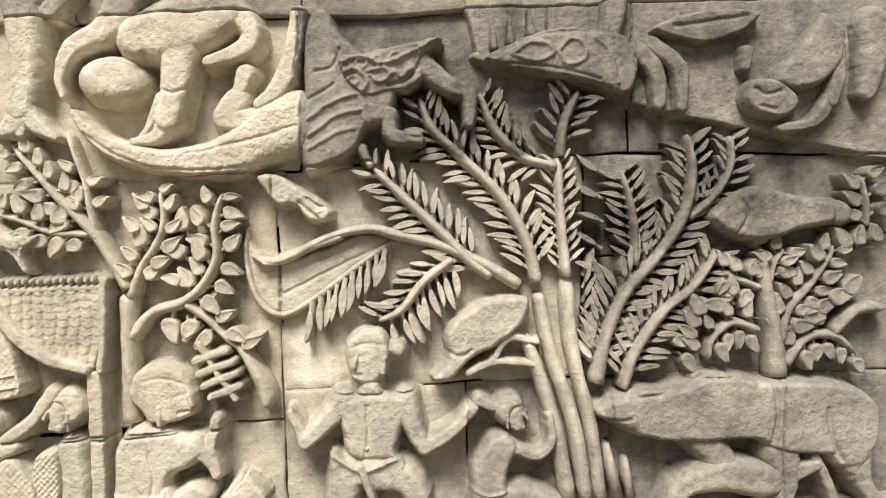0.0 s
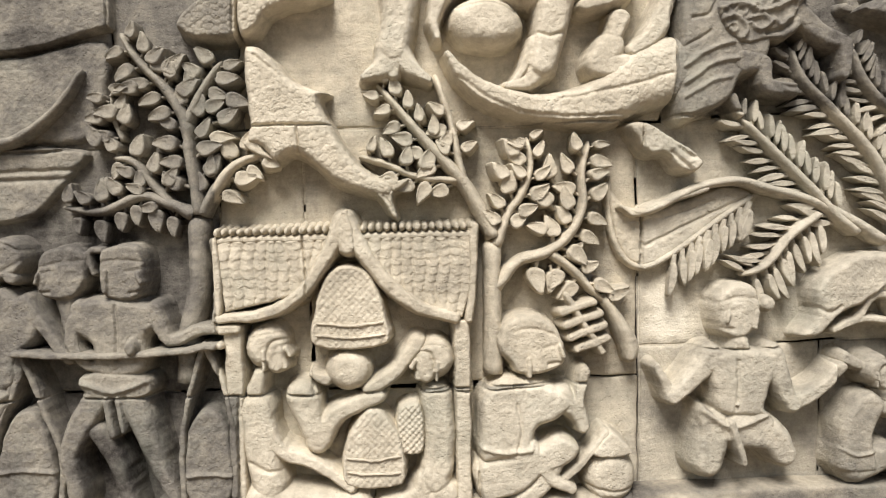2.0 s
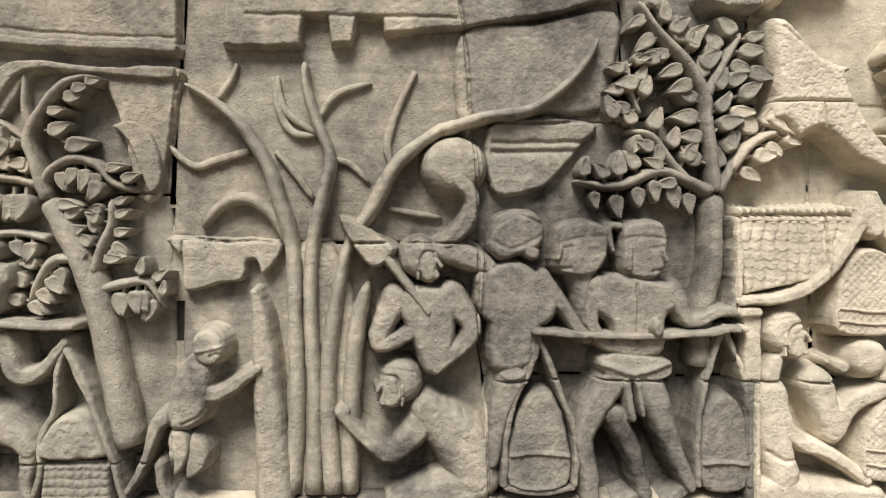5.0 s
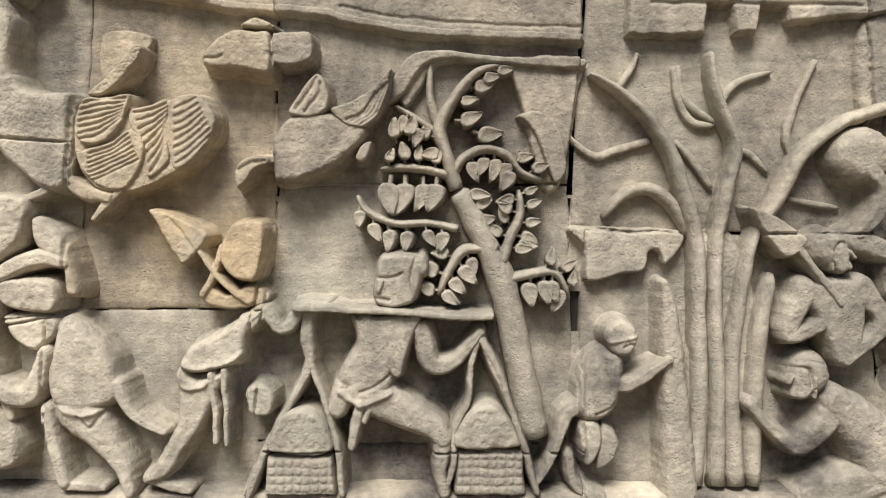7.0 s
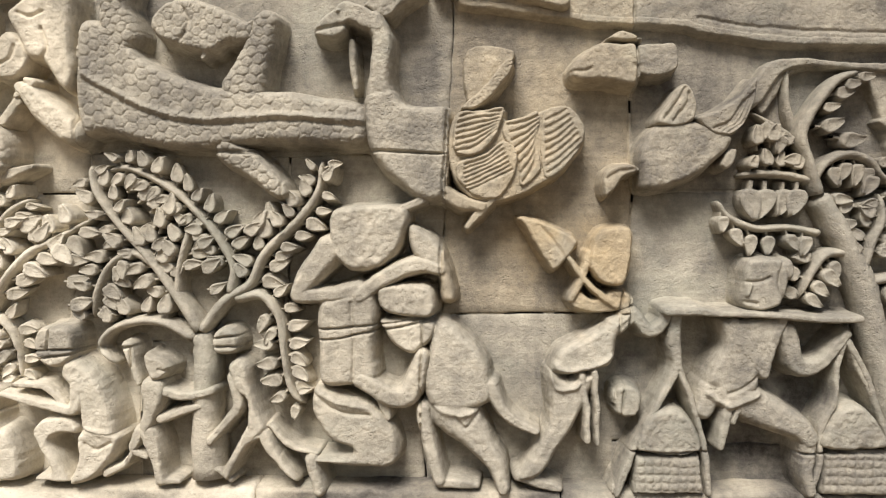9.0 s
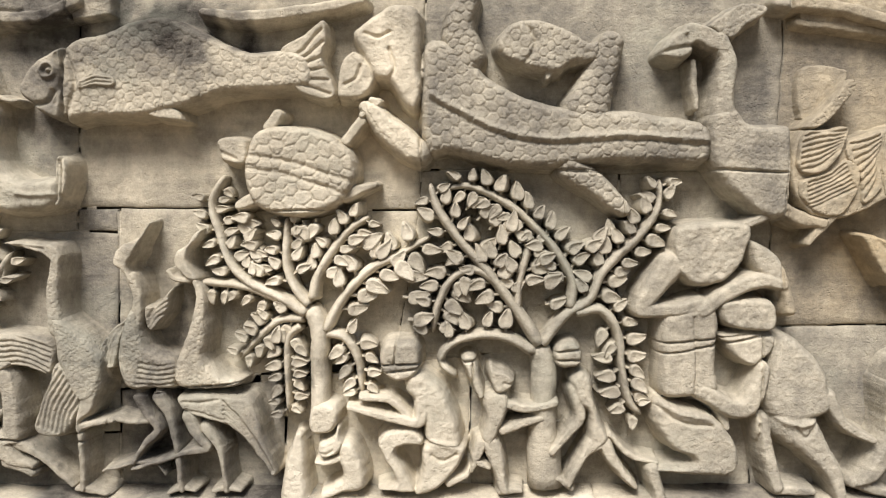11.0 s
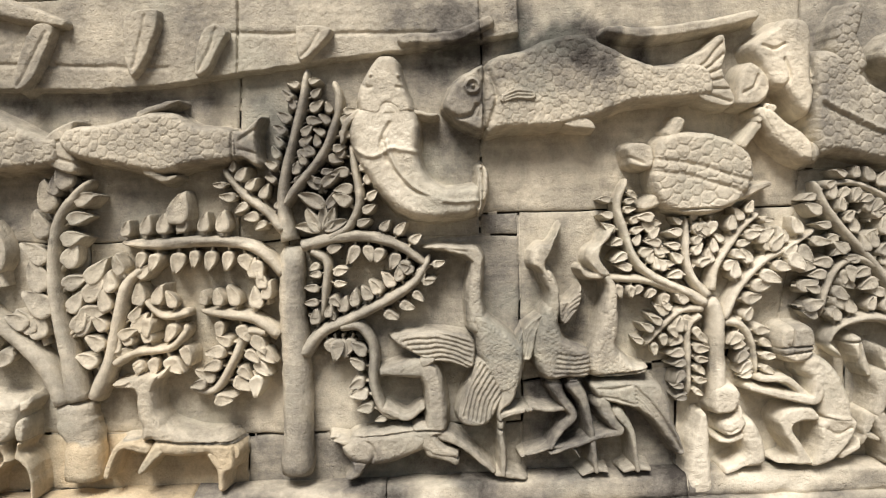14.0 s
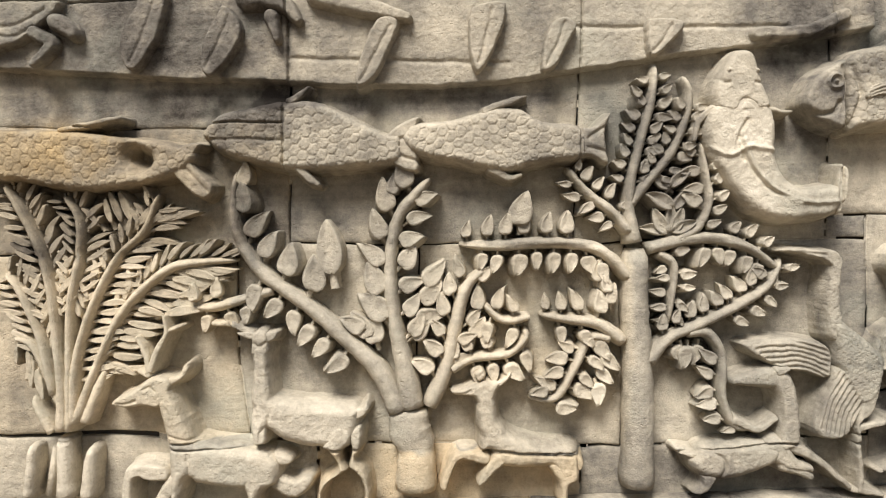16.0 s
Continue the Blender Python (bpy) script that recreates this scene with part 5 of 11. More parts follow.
assembled("fish_carving", "scaly grey stone fish head under the hull", "fish carving", (1.421, 0, 2.009), [
    ("head", [("slab", 0.048, [(1.284, 2.042), (1.312, 2.079), (1.376, 2.119), (1.426, 2.144), (1.421, 2.059), (1.411, 2.009), (1.347, 2.002), (1.298, 2.016)], 0.0206, True), ("scales", 0.003, 0.0181, 0.0)]),
    ("body", [("slab", 0.048, [(1.426, 2.144), (1.501, 2.171), (1.618, 2.119), (1.608, 2.099), (1.498, 2.07), (1.462, 2.023), (1.422, 2.019)], 0.0206, True), ("scales", 0.003, 0.0181, 0.0)]),
], "fishes")

# the hut and the porters
carving("boat_hull", "grey stone boat hull edge with square notches", "boat carving", [
    ("slab", 0.024, [(1.128, 2.17), (1.129, 2.044), (0.977, 2.001), (0.763, 1.966), (0.603, 1.951), (0.598, 1.984), (0.545, 1.987), (0.533, 1.927), (0.487, 1.926), (0.479, 1.986), (0.427, 1.988), (0.425, 1.925), (0.329, 1.919), (0.256, 1.923), (0.255, 2.151)], 0.0129, False),
    ("groove", 0.004, [(0.305, 1.991), (0.514, 1.99), (0.756, 1.99)], 0.0039),
    ("lumps", 0.0005, 0.0644, 0.0),
])
assembled("fish_carving", "long pale stone fish diving over the hut roof", "fish carving", (1.636, 0, 1.766), [
    ("body", [("slab", 0.05, [(1.43, 1.981), (1.445, 1.993), (1.47, 1.989), (1.5, 1.961), (1.535, 1.922), (1.578, 1.895), (1.621, 1.884), (1.602, 1.869), (1.619, 1.824), (1.661, 1.752), (1.709, 1.706), (1.759, 1.682), (1.757, 1.64), (1.707, 1.646), (1.633, 1.676), (1.587, 1.716), (1.542, 1.746), (1.498, 1.725), (1.468, 1.758), (1.432, 1.772), (1.44, 1.822), (1.432, 1.899)], 0.0342, True), ("scales", 0.0018, 0.0184, 45.0), ("groove", 0.003, [(1.457, 1.968), (1.505, 1.929), (1.572, 1.889)], 0.0039)]),
    ("tail", [("slab", 0.046, [(1.74, 1.696), (1.772, 1.685), (1.803, 1.686), (1.784, 1.665), (1.76, 1.646), (1.771, 1.592), (1.753, 1.598), (1.737, 1.628), (1.72, 1.65)], 0.0118, True), ("groove", 0.003, [(1.744, 1.683), (1.768, 1.685), (1.792, 1.681)], 0.0029), ("groove", 0.003, [(1.741, 1.664), (1.759, 1.657), (1.777, 1.646)], 0.0029), ("groove", 0.003, [(1.737, 1.645), (1.751, 1.629), (1.761, 1.61)], 0.0029)]),
    ("fin", [("slab", 0.042, [(1.426, 1.774), (1.451, 1.79), (1.477, 1.755), (1.505, 1.731), (1.468, 1.738), (1.438, 1.756)], 0.0105, True)]),
], "fishes")
assembled("hut", "pale stone hut with tiled roof and curved gable boards", "hut carving", (1.651, 0, 0.897), [
    ("roof", [("slab", 0.044, [(1.356, 1.554), (1.941, 1.563), (1.942, 1.456), (1.913, 1.364), (1.794, 1.39), (1.694, 1.52), (1.609, 1.519), (1.551, 1.428), (1.376, 1.389)], 0.0103, False), ("tiles", 0.005, 0.0258, 0.0)]),
    ("ridge", [("slab", 0.046, [(1.36, 1.564), (1.941, 1.568), (1.941, 1.547), (1.36, 1.544)], 0.0103, False)]),
    ("ridge_tile", [("ball", 0.052, (1.365, 1.572, 0.0082, 0.0116, 0.0))]),
    ("ridge_tile", [("ball", 0.052, (1.382, 1.572, 0.0082, 0.0116, 0.0))]),
    ("ridge_tile", [("ball", 0.052, (1.399, 1.572, 0.0082, 0.0116, 0.0))]),
    ("ridge_tile", [("ball", 0.052, (1.416, 1.572, 0.0082, 0.0116, 0.0))]),
    ("ridge_tile", [("ball", 0.052, (1.433, 1.573, 0.0082, 0.0116, 0.0))]),
    ("ridge_tile", [("ball", 0.052, (1.45, 1.573, 0.0082, 0.0116, 0.0))]),
    ("ridge_tile", [("ball", 0.052, (1.467, 1.573, 0.0082, 0.0116, 0.0))]),
    ("ridge_tile", [("ball", 0.052, (1.485, 1.573, 0.0082, 0.0116, 0.0))]),
    ("ridge_tile", [("ball", 0.052, (1.502, 1.573, 0.0082, 0.0116, 0.0))]),
    ("ridge_tile", [("ball", 0.052, (1.519, 1.573, 0.0082, 0.0116, 0.0))]),
    ("ridge_tile", [("ball", 0.052, (1.536, 1.573, 0.0082, 0.0116, 0.0))]),
    ("ridge_tile", [("ball", 0.052, (1.553, 1.573, 0.0082, 0.0116, 0.0))]),
    ("ridge_tile", [("ball", 0.052, (1.571, 1.573, 0.0082, 0.0116, 0.0))]),
    ("ridge_tile", [("ball", 0.052, (1.588, 1.574, 0.0082, 0.0116, 0.0))]),
    ("ridge_tile", [("ball", 0.052, (1.605, 1.574, 0.0082, 0.0116, 0.0))]),
    ("ridge_tile", [("ball", 0.052, (1.622, 1.574, 0.0082, 0.0116, 0.0))]),
    ("ridge_tile", [("ball", 0.052, (1.64, 1.574, 0.0082, 0.0116, 0.0))]),
    ("ridge_tile", [("ball", 0.052, (1.657, 1.574, 0.0082, 0.0116, 0.0))]),
    ("ridge_tile", [("ball", 0.052, (1.674, 1.574, 0.0082, 0.0116, 0.0))]),
    ("ridge_tile", [("ball", 0.052, (1.692, 1.574, 0.0082, 0.0116, 0.0))]),
    ("ridge_tile", [("ball", 0.052, (1.709, 1.574, 0.0082, 0.0116, 0.0))]),
    ("ridge_tile", [("ball", 0.052, (1.726, 1.575, 0.0082, 0.0116, 0.0))]),
    ("ridge_tile", [("ball", 0.052, (1.744, 1.575, 0.0082, 0.0116, 0.0))]),
    ("ridge_tile", [("ball", 0.052, (1.761, 1.575, 0.0082, 0.0116, 0.0))]),
    ("ridge_tile", [("ball", 0.052, (1.779, 1.575, 0.0082, 0.0116, 0.0))]),
    ("ridge_tile", [("ball", 0.052, (1.796, 1.575, 0.0082, 0.0116, 0.0))]),
    ("ridge_tile", [("ball", 0.052, (1.813, 1.575, 0.0082, 0.0116, 0.0))]),
    ("ridge_tile", [("ball", 0.052, (1.831, 1.575, 0.0082, 0.0116, 0.0))]),
    ("ridge_tile", [("ball", 0.052, (1.848, 1.575, 0.0082, 0.0116, 0.0))]),
    ("ridge_tile", [("ball", 0.052, (1.866, 1.575, 0.0082, 0.0116, 0.0))]),
    ("ridge_tile", [("ball", 0.052, (1.883, 1.576, 0.0082, 0.0116, 0.0))]),
    ("ridge_tile", [("ball", 0.052, (1.901, 1.576, 0.0082, 0.0116, 0.0))]),
    ("ridge_tile", [("ball", 0.052, (1.918, 1.576, 0.0082, 0.0116, 0.0))]),
    ("ridge_tile", [("ball", 0.052, (1.936, 1.576, 0.0082, 0.0116, 0.0))]),
    ("roof_edge", [("limb", 0.052, [(1.356, 1.554, 0.0116), (1.365, 1.454, 0.0129), (1.357, 1.363, 0.0129)])]),
    ("roof_edge", [("limb", 0.052, [(1.941, 1.573, 0.0129), (1.937, 1.456, 0.0129), (1.926, 1.364, 0.0129)])]),
    ("gable_board", [("limb", 0.058, [(1.648, 1.595, 0.0258), (1.612, 1.519, 0.0219), (1.551, 1.435, 0.018), (1.467, 1.387, 0.0167), (1.363, 1.379, 0.0129)])]),
    ("gable_board", [("limb", 0.058, [(1.651, 1.595, 0.0258), (1.708, 1.494, 0.0232), (1.794, 1.406, 0.0206), (1.893, 1.367, 0.0167)])]),
    ("finial", [("limb", 0.062, [(1.651, 1.61, 0.0103), (1.651, 1.571, 0.0283), (1.656, 1.535, 0.0258)])]),
    ("post", [("slab", 0.046, [(1.889, 1.364), (1.929, 1.364), (1.928, 0.894), (1.889, 0.894)], 0.0103, False)]),
    ("post", [("slab", 0.046, [(1.371, 1.363), (1.417, 1.363), (1.422, 0.899), (1.383, 0.9)], 0.0103, False)]),
], "shelters")
assembled("basket", "pale stone basket with cross-hatched weave hanging under the roof", "basket carving", (1.656, 0, 1.309), [
    ("body", [("slab", 0.05, [(1.578, 1.309), (1.576, 1.39), (1.603, 1.467), (1.655, 1.496), (1.708, 1.468), (1.738, 1.39), (1.739, 1.309)], 0.0155, True), ("ridge", 0.0035, [(1.578, 1.309), (1.576, 1.39), (1.603, 1.467), (1.655, 1.496), (1.708, 1.468), (1.738, 1.39), (1.739, 1.309)], 0.0052), ("weave", 0.0014, 0.0116, 45.0)]),
    ("rim", [("limb", 0.054, [(1.584, 1.364, 0.0058), (1.656, 1.357, 0.0058), (1.733, 1.364, 0.0058)])]),
    ("rim", [("limb", 0.054, [(1.584, 1.337, 0.0058), (1.656, 1.331, 0.0058), (1.733, 1.335, 0.0058)])]),
], "baskets")
assembled("basket", "pale stone basket with cross-hatched weave standing on the floor", "basket carving", (1.703, 0, 0.994), [
    ("body", [("slab", 0.052, [(1.638, 0.994), (1.64, 1.091), (1.67, 1.15), (1.703, 1.169), (1.74, 1.149), (1.769, 1.091), (1.769, 0.993)], 0.0155, True), ("ridge", 0.0035, [(1.638, 0.994), (1.64, 1.091), (1.67, 1.15), (1.703, 1.169), (1.74, 1.149), (1.769, 1.091), (1.769, 0.993)], 0.0052), ("weave", 0.0014, 0.0116, 45.0)]),
    ("rim", [("limb", 0.056, [(1.645, 1.059, 0.0058), (1.703, 1.052, 0.0058), (1.764, 1.058, 0.0058)])]),
    ("rim", [("limb", 0.056, [(1.646, 1.027, 0.0058), (1.703, 1.02, 0.0058), (1.764, 1.023, 0.0058)])]),
], "baskets")
carving("basket", "small narrow stone basket beside a seated figure", "basket carving", [
    ("slab", 0.044, [(1.756, 1.065), (1.758, 1.156), (1.782, 1.179), (1.815, 1.169), (1.819, 1.064)], 0.0155, True),
    ("weave", 0.004, 0.0103, 45.0),
], "baskets")
carving("figure_carving", "pale stone figure seated inside the hut facing inward", "statue", [
    ("ball", 0.054, (1.468, 1.313, 0.0507, 0.0538, 0.0)),
    ("limb", 0.053, [(1.487, 1.302, 0.0322), (1.49, 1.274, 0.026)]),
    ("limb", 0.051, [(1.512, 1.309, 0.0062), (1.521, 1.293, 0.008)]),
    ("limb", 0.05, [(1.506, 1.279, 0.0099), (1.509, 1.268, 0.0111)]),
    ("groove", 0.005, [(1.519, 1.328), (1.483, 1.326), (1.472, 1.305), (1.47, 1.29)], 0.0039),
    ("limb", 0.058, [(1.463, 1.305, 0.0062), (1.465, 1.287, 0.0068)]),
    ("limb", 0.056, [(1.464, 1.279, 0.0044), (1.464, 1.262, 0.0049)]),
    ("groove", 0.0025, [(1.511, 1.343), (1.473, 1.344), (1.436, 1.336)], 0.0026),
    ("groove", 0.0025, [(1.492, 1.355), (1.461, 1.355), (1.427, 1.318)], 0.0026),
    ("limb", 0.046, [(1.452, 1.247, 0.0206), (1.441, 1.215, 0.0258)]),
    ("limb", 0.052, [(1.442, 1.17, 0.0438), (1.449, 1.08, 0.0412), (1.468, 1.002, 0.0464)]),
    ("limb", 0.05, [(1.442, 1.183, 0.0283), (1.487, 1.086, 0.0232), (1.572, 1.046, 0.0193), (1.651, 0.99, 0.0155)]),
    ("limb", 0.052, [(1.443, 0.963, 0.0438), (1.547, 0.947, 0.0464), (1.664, 0.949, 0.036)]),
    ("groove", 0.004, [(1.429, 1.054), (1.468, 1.034), (1.533, 1.04)], 0.0052),
])
carving("figure_carving", "pale stone child lying back across another figure", "statue", [
    ("ball", 0.054, (1.65, 1.254, 0.0566, 0.0489, -10.0)),
    ("limb", 0.044, [(1.598, 1.234, 0.018), (1.571, 1.247, 0.0129)]),
    ("limb", 0.05, [(1.545, 1.195, 0.0412), (1.579, 1.105, 0.0335)]),
    ("limb", 0.048, [(1.579, 1.092, 0.0309), (1.624, 1.156, 0.0258), (1.716, 1.192, 0.0193)]),
    ("limb", 0.044, [(1.696, 1.208, 0.018), (1.755, 1.247, 0.0206), (1.807, 1.312, 0.0232)]),
])
carving("figure_carving", "pale stone figure seated against the hut post", "statue", [
    ("ball", 0.054, (1.845, 1.277, 0.0485, 0.0515, 0.0)),
    ("limb", 0.053, [(1.827, 1.267, 0.0308), (1.825, 1.24, 0.0248)]),
    ("limb", 0.051, [(1.803, 1.273, 0.0059), (1.794, 1.258, 0.0077)]),
    ("limb", 0.05, [(1.809, 1.245, 0.0095), (1.807, 1.234, 0.0107)]),
    ("groove", 0.005, [(1.796, 1.292), (1.831, 1.291), (1.842, 1.27), (1.844, 1.255)], 0.0039),
    ("limb", 0.058, [(1.85, 1.27, 0.0059), (1.849, 1.252, 0.0066)]),
    ("limb", 0.056, [(1.85, 1.245, 0.0041), (1.85, 1.228, 0.0048)]),
    ("groove", 0.0025, [(1.804, 1.306), (1.84, 1.307), (1.877, 1.3)], 0.0026),
    ("groove", 0.0025, [(1.822, 1.318), (1.853, 1.318), (1.886, 1.282)], 0.0026),
    ("limb", 0.05, [(1.848, 1.182, 0.0386), (1.855, 1.09, 0.0386), (1.842, 0.999, 0.0412)]),
    ("limb", 0.048, [(1.861, 1.077, 0.0309), (1.809, 0.973, 0.0283), (1.73, 0.935, 0.0335)]),
    ("limb", 0.048, [(1.862, 0.96, 0.0438), (1.796, 0.921, 0.0438)]),
])
assembled("jar", "round stone jar with a conical lid", "jar carving", (2.25, 0, 0.917), [
    ("body", [("ball", 0.05, (2.249, 0.989, 0.0618, 0.0644, 0.0)), ("groove", 0.004, [(2.193, 0.97), (2.25, 0.959), (2.31, 0.969)], 0.0039)]),
    ("lid", [("slab", 0.05, [(2.202, 1.042), (2.235, 1.095), (2.262, 1.095), (2.297, 1.042)], 0.0129, True), ("ridge", 0.003, [(2.202, 1.042), (2.249, 1.035), (2.297, 1.042)], 0.0039)]),
    ("rod", [("limb", 0.046, [(2.128, 0.984, 0.0116), (2.182, 1.029, 0.0116), (2.235, 1.095, 0.0103)])]),
], "jars")
carving("figure_carving", "grey stone porter walking with a carrying pole", "statue", [
    ('slab', 0.057, [(1.104, 1.463), (1.106, 1.527), (1.131, 1.551), (1.195, 1.55), (1.211, 1.504), (1.207, 1.453), (1.183, 1.424), (1.132, 1.426), (1.109, 1.44)], 0.0205, True),
    ('groove', 0.0018, [(1.109, 1.51), (1.157, 1.517), (1.208, 1.511)], 0.0038),
    ('limb', 0.064, [(1.124, 1.491, 0.0077), (1.122, 1.447, 0.0076)]),
    ('limb', 0.066, [(1.195, 1.485, 0.0064), (1.201, 1.466, 0.0076)]),
    ('groove', 0.004, [(1.176, 1.443), (1.202, 1.446)], 0.0038),
    ('groove', 0.0015, [(1.167, 1.491), (1.193, 1.494)], 0.0038),
    ('limb', 0.046, [(1.108, 1.54, 0.0115), (1.086, 1.539, 0.0101), (1.081, 1.51, 0.0088)]),
    ('slab', 0.056, [(1.041, 1.412), (1.081, 1.437), (1.196, 1.428), (1.243, 1.4), (1.229, 1.356), (1.211, 1.338), (1.199, 1.259), (1.087, 1.259), (1.082, 1.323), (1.038, 1.361)], 0.0307, True),
    ('groove', 0.004, [(1.142, 1.415), (1.145, 1.338), (1.14, 1.274)], 0.0038),
    ('limb', 0.056, [(1.224, 1.4, 0.0282), (1.257, 1.336, 0.0195), (1.324, 1.356, 0.0166), (1.404, 1.354, 0.0143)]),
    ('limb', 0.056, [(1.061, 1.409, 0.0277), (1.044, 1.335, 0.0214), (1.082, 1.284, 0.0176), (1.148, 1.284, 0.0154), (1.181, 1.307, 0.0141)]),
    ('ball', 0.08, (1.18, 1.323, 0.0176, 0.0251, 0.0)),
    ('slab', 0.057, [(1.067, 1.268), (1.204, 1.261), (1.217, 1.217), (1.148, 1.2), (1.067, 1.221)], 0.0154, True),
    ('ridge', 0.006, [(1.067, 1.246), (1.139, 1.226), (1.212, 1.249)], 0.0064),
    ('limb', 0.057, [(1.097, 1.217, 0.0384), (1.047, 1.132, 0.0346), (1.03, 1.077, 0.0277), (1.045, 1.004, 0.0243), (1.046, 0.924, 0.0202)]),
    ('limb', 0.056, [(1.169, 1.208, 0.041), (1.2, 1.131, 0.032), (1.226, 1.054, 0.0256), (1.262, 0.982, 0.0192)]),
    ('limb', 0.053, [(1.098, 1.131, 0.0302), (1.136, 1.055, 0.0256), (1.162, 0.968, 0.0218)]),
    ('limb', 0.048, [(1.264, 0.982, 0.0182), (1.211, 0.944, 0.0141)]),
    ('limb', 0.046, [(1.153, 0.957, 0.0179), (1.099, 0.94, 0.0141)]),
    ('limb', 0.064, [(1.12, 1.21, 0.0115), (1.131, 1.131, 0.0115)]),
    ('limb', 0.062, [(1.143, 1.21, 0.0102), (1.154, 1.139, 0.009)]),
])
carving("figure_carving", "grey stone head and shoulder of a second porter", "statue", [
    ('slab', 0.053, [(0.966, 1.452), (0.969, 1.516), (0.992, 1.546), (1.049, 1.552), (1.084, 1.529), (1.078, 1.465), (1.051, 1.432), (0.999, 1.429)], 0.0205, True),
    ('limb', 0.046, [(1.081, 1.532, 0.0113), (1.091, 1.488, 0.0088)]),
    ('groove', 0.0018, [(0.969, 1.503), (1.017, 1.514), (1.074, 1.516)], 0.0038),
    ('limb', 0.06, [(0.977, 1.49, 0.0063), (0.971, 1.47, 0.0076)]),
    ('groove', 0.004, [(0.973, 1.447), (0.999, 1.447)], 0.0038),
    ('groove', 0.0015, [(0.982, 1.493), (1.007, 1.496)], 0.0038),
    ('limb', 0.04, [(1.03, 1.427, 0.0333), (1.05, 1.363, 0.0378)]),
])
carving("figure_carving", "grey stone figure following with a raised arm", "statue", [
    ('slab', 0.054, [(0.823, 1.5), (0.841, 1.553), (0.878, 1.571), (0.929, 1.566), (0.949, 1.528), (0.932, 1.49), (0.86, 1.462), (0.829, 1.477)], 0.023, True),
    ('ball', 0.056, (0.916, 1.482, 0.0227, 0.0189, 0.0)),
    ('groove', 0.0018, [(0.826, 1.509), (0.879, 1.49), (0.941, 1.522)], 0.0038),
    ('groove', 0.003, [(0.841, 1.54), (0.885, 1.56), (0.935, 1.541)], 0.0032),
    ('slab', 0.053, [(0.821, 1.449), (0.879, 1.467), (0.942, 1.439), (0.98, 1.389), (0.968, 1.338), (0.933, 1.306), (0.918, 1.234), (0.83, 1.234), (0.822, 1.335), (0.806, 1.407)], 0.0307, True),
    ('limb', 0.054, [(0.942, 1.427, 0.0227), (0.993, 1.356, 0.0202), (1.034, 1.3, 0.0164)]),
    ('limb', 0.053, [(0.811, 1.429, 0.0139), (0.824, 1.357, 0.0189), (0.892, 1.325, 0.0164), (0.932, 1.317, 0.0128)]),
    ('limb', 0.053, [(0.88, 1.217, 0.0378), (0.846, 1.132, 0.0298), (0.831, 1.04, 0.0252)]),
    ('ridge', 0.005, [(0.832, 1.236), (0.874, 1.217), (0.924, 1.236)], 0.0064),
])
carving("figure_carving", "grey stone figure swinging an axe at the tree", "statue", [
    ("ball", 0.054, (0.68, 1.469, 0.0443, 0.047, 0.0)),
    ("limb", 0.053, [(0.695, 1.46, 0.0281), (0.698, 1.436, 0.0227)]),
    ("limb", 0.051, [(0.716, 1.465, 0.0054), (0.724, 1.452, 0.0071)]),
    ("limb", 0.05, [(0.711, 1.44, 0.0086), (0.713, 1.431, 0.0098)]),
    ("groove", 0.005, [(0.723, 1.482), (0.692, 1.481), (0.683, 1.462), (0.681, 1.449)], 0.0039),
    ("limb", 0.058, [(0.675, 1.462, 0.0054), (0.677, 1.446, 0.0059)]),
    ("limb", 0.056, [(0.676, 1.44, 0.0037), (0.676, 1.425, 0.0044)]),
    ("groove", 0.0025, [(0.715, 1.494), (0.684, 1.495), (0.652, 1.489)], 0.0026),
    ("groove", 0.0025, [(0.699, 1.505), (0.673, 1.505), (0.645, 1.473)], 0.0026),
    ("slab", 0.048, [(0.628, 1.388), (0.684, 1.413), (0.747, 1.394), (0.759, 1.325), (0.741, 1.236), (0.691, 1.223), (0.663, 1.287), (0.641, 1.337)], 0.0258, True),
    ("limb", 0.048, [(0.628, 1.381, 0.0335), (0.594, 1.287, 0.0219), (0.672, 1.318, 0.0193), (0.693, 1.369, 0.018)]),
    ("limb", 0.048, [(0.747, 1.388, 0.0335), (0.791, 1.312, 0.0245), (0.716, 1.236, 0.0193)]),
    ("limb", 0.044, [(0.74, 1.489, 0.0335), (0.796, 1.464, 0.0283), (0.828, 1.452, 0.0206)]),
])
assembled("axe", "stone axe with a long handle and broad blade", "axe carving", (0.603, 0, 1.413), [
    ("handle", [("limb", 0.052, [(0.609, 1.47, 0.0116), (0.653, 1.413, 0.0116), (0.697, 1.356, 0.0116)])]),
    ("blade", [("slab", 0.052, [(0.507, 1.558), (0.559, 1.539), (0.628, 1.489), (0.584, 1.448), (0.541, 1.488)], 0.0129, True)]),
], "tools")
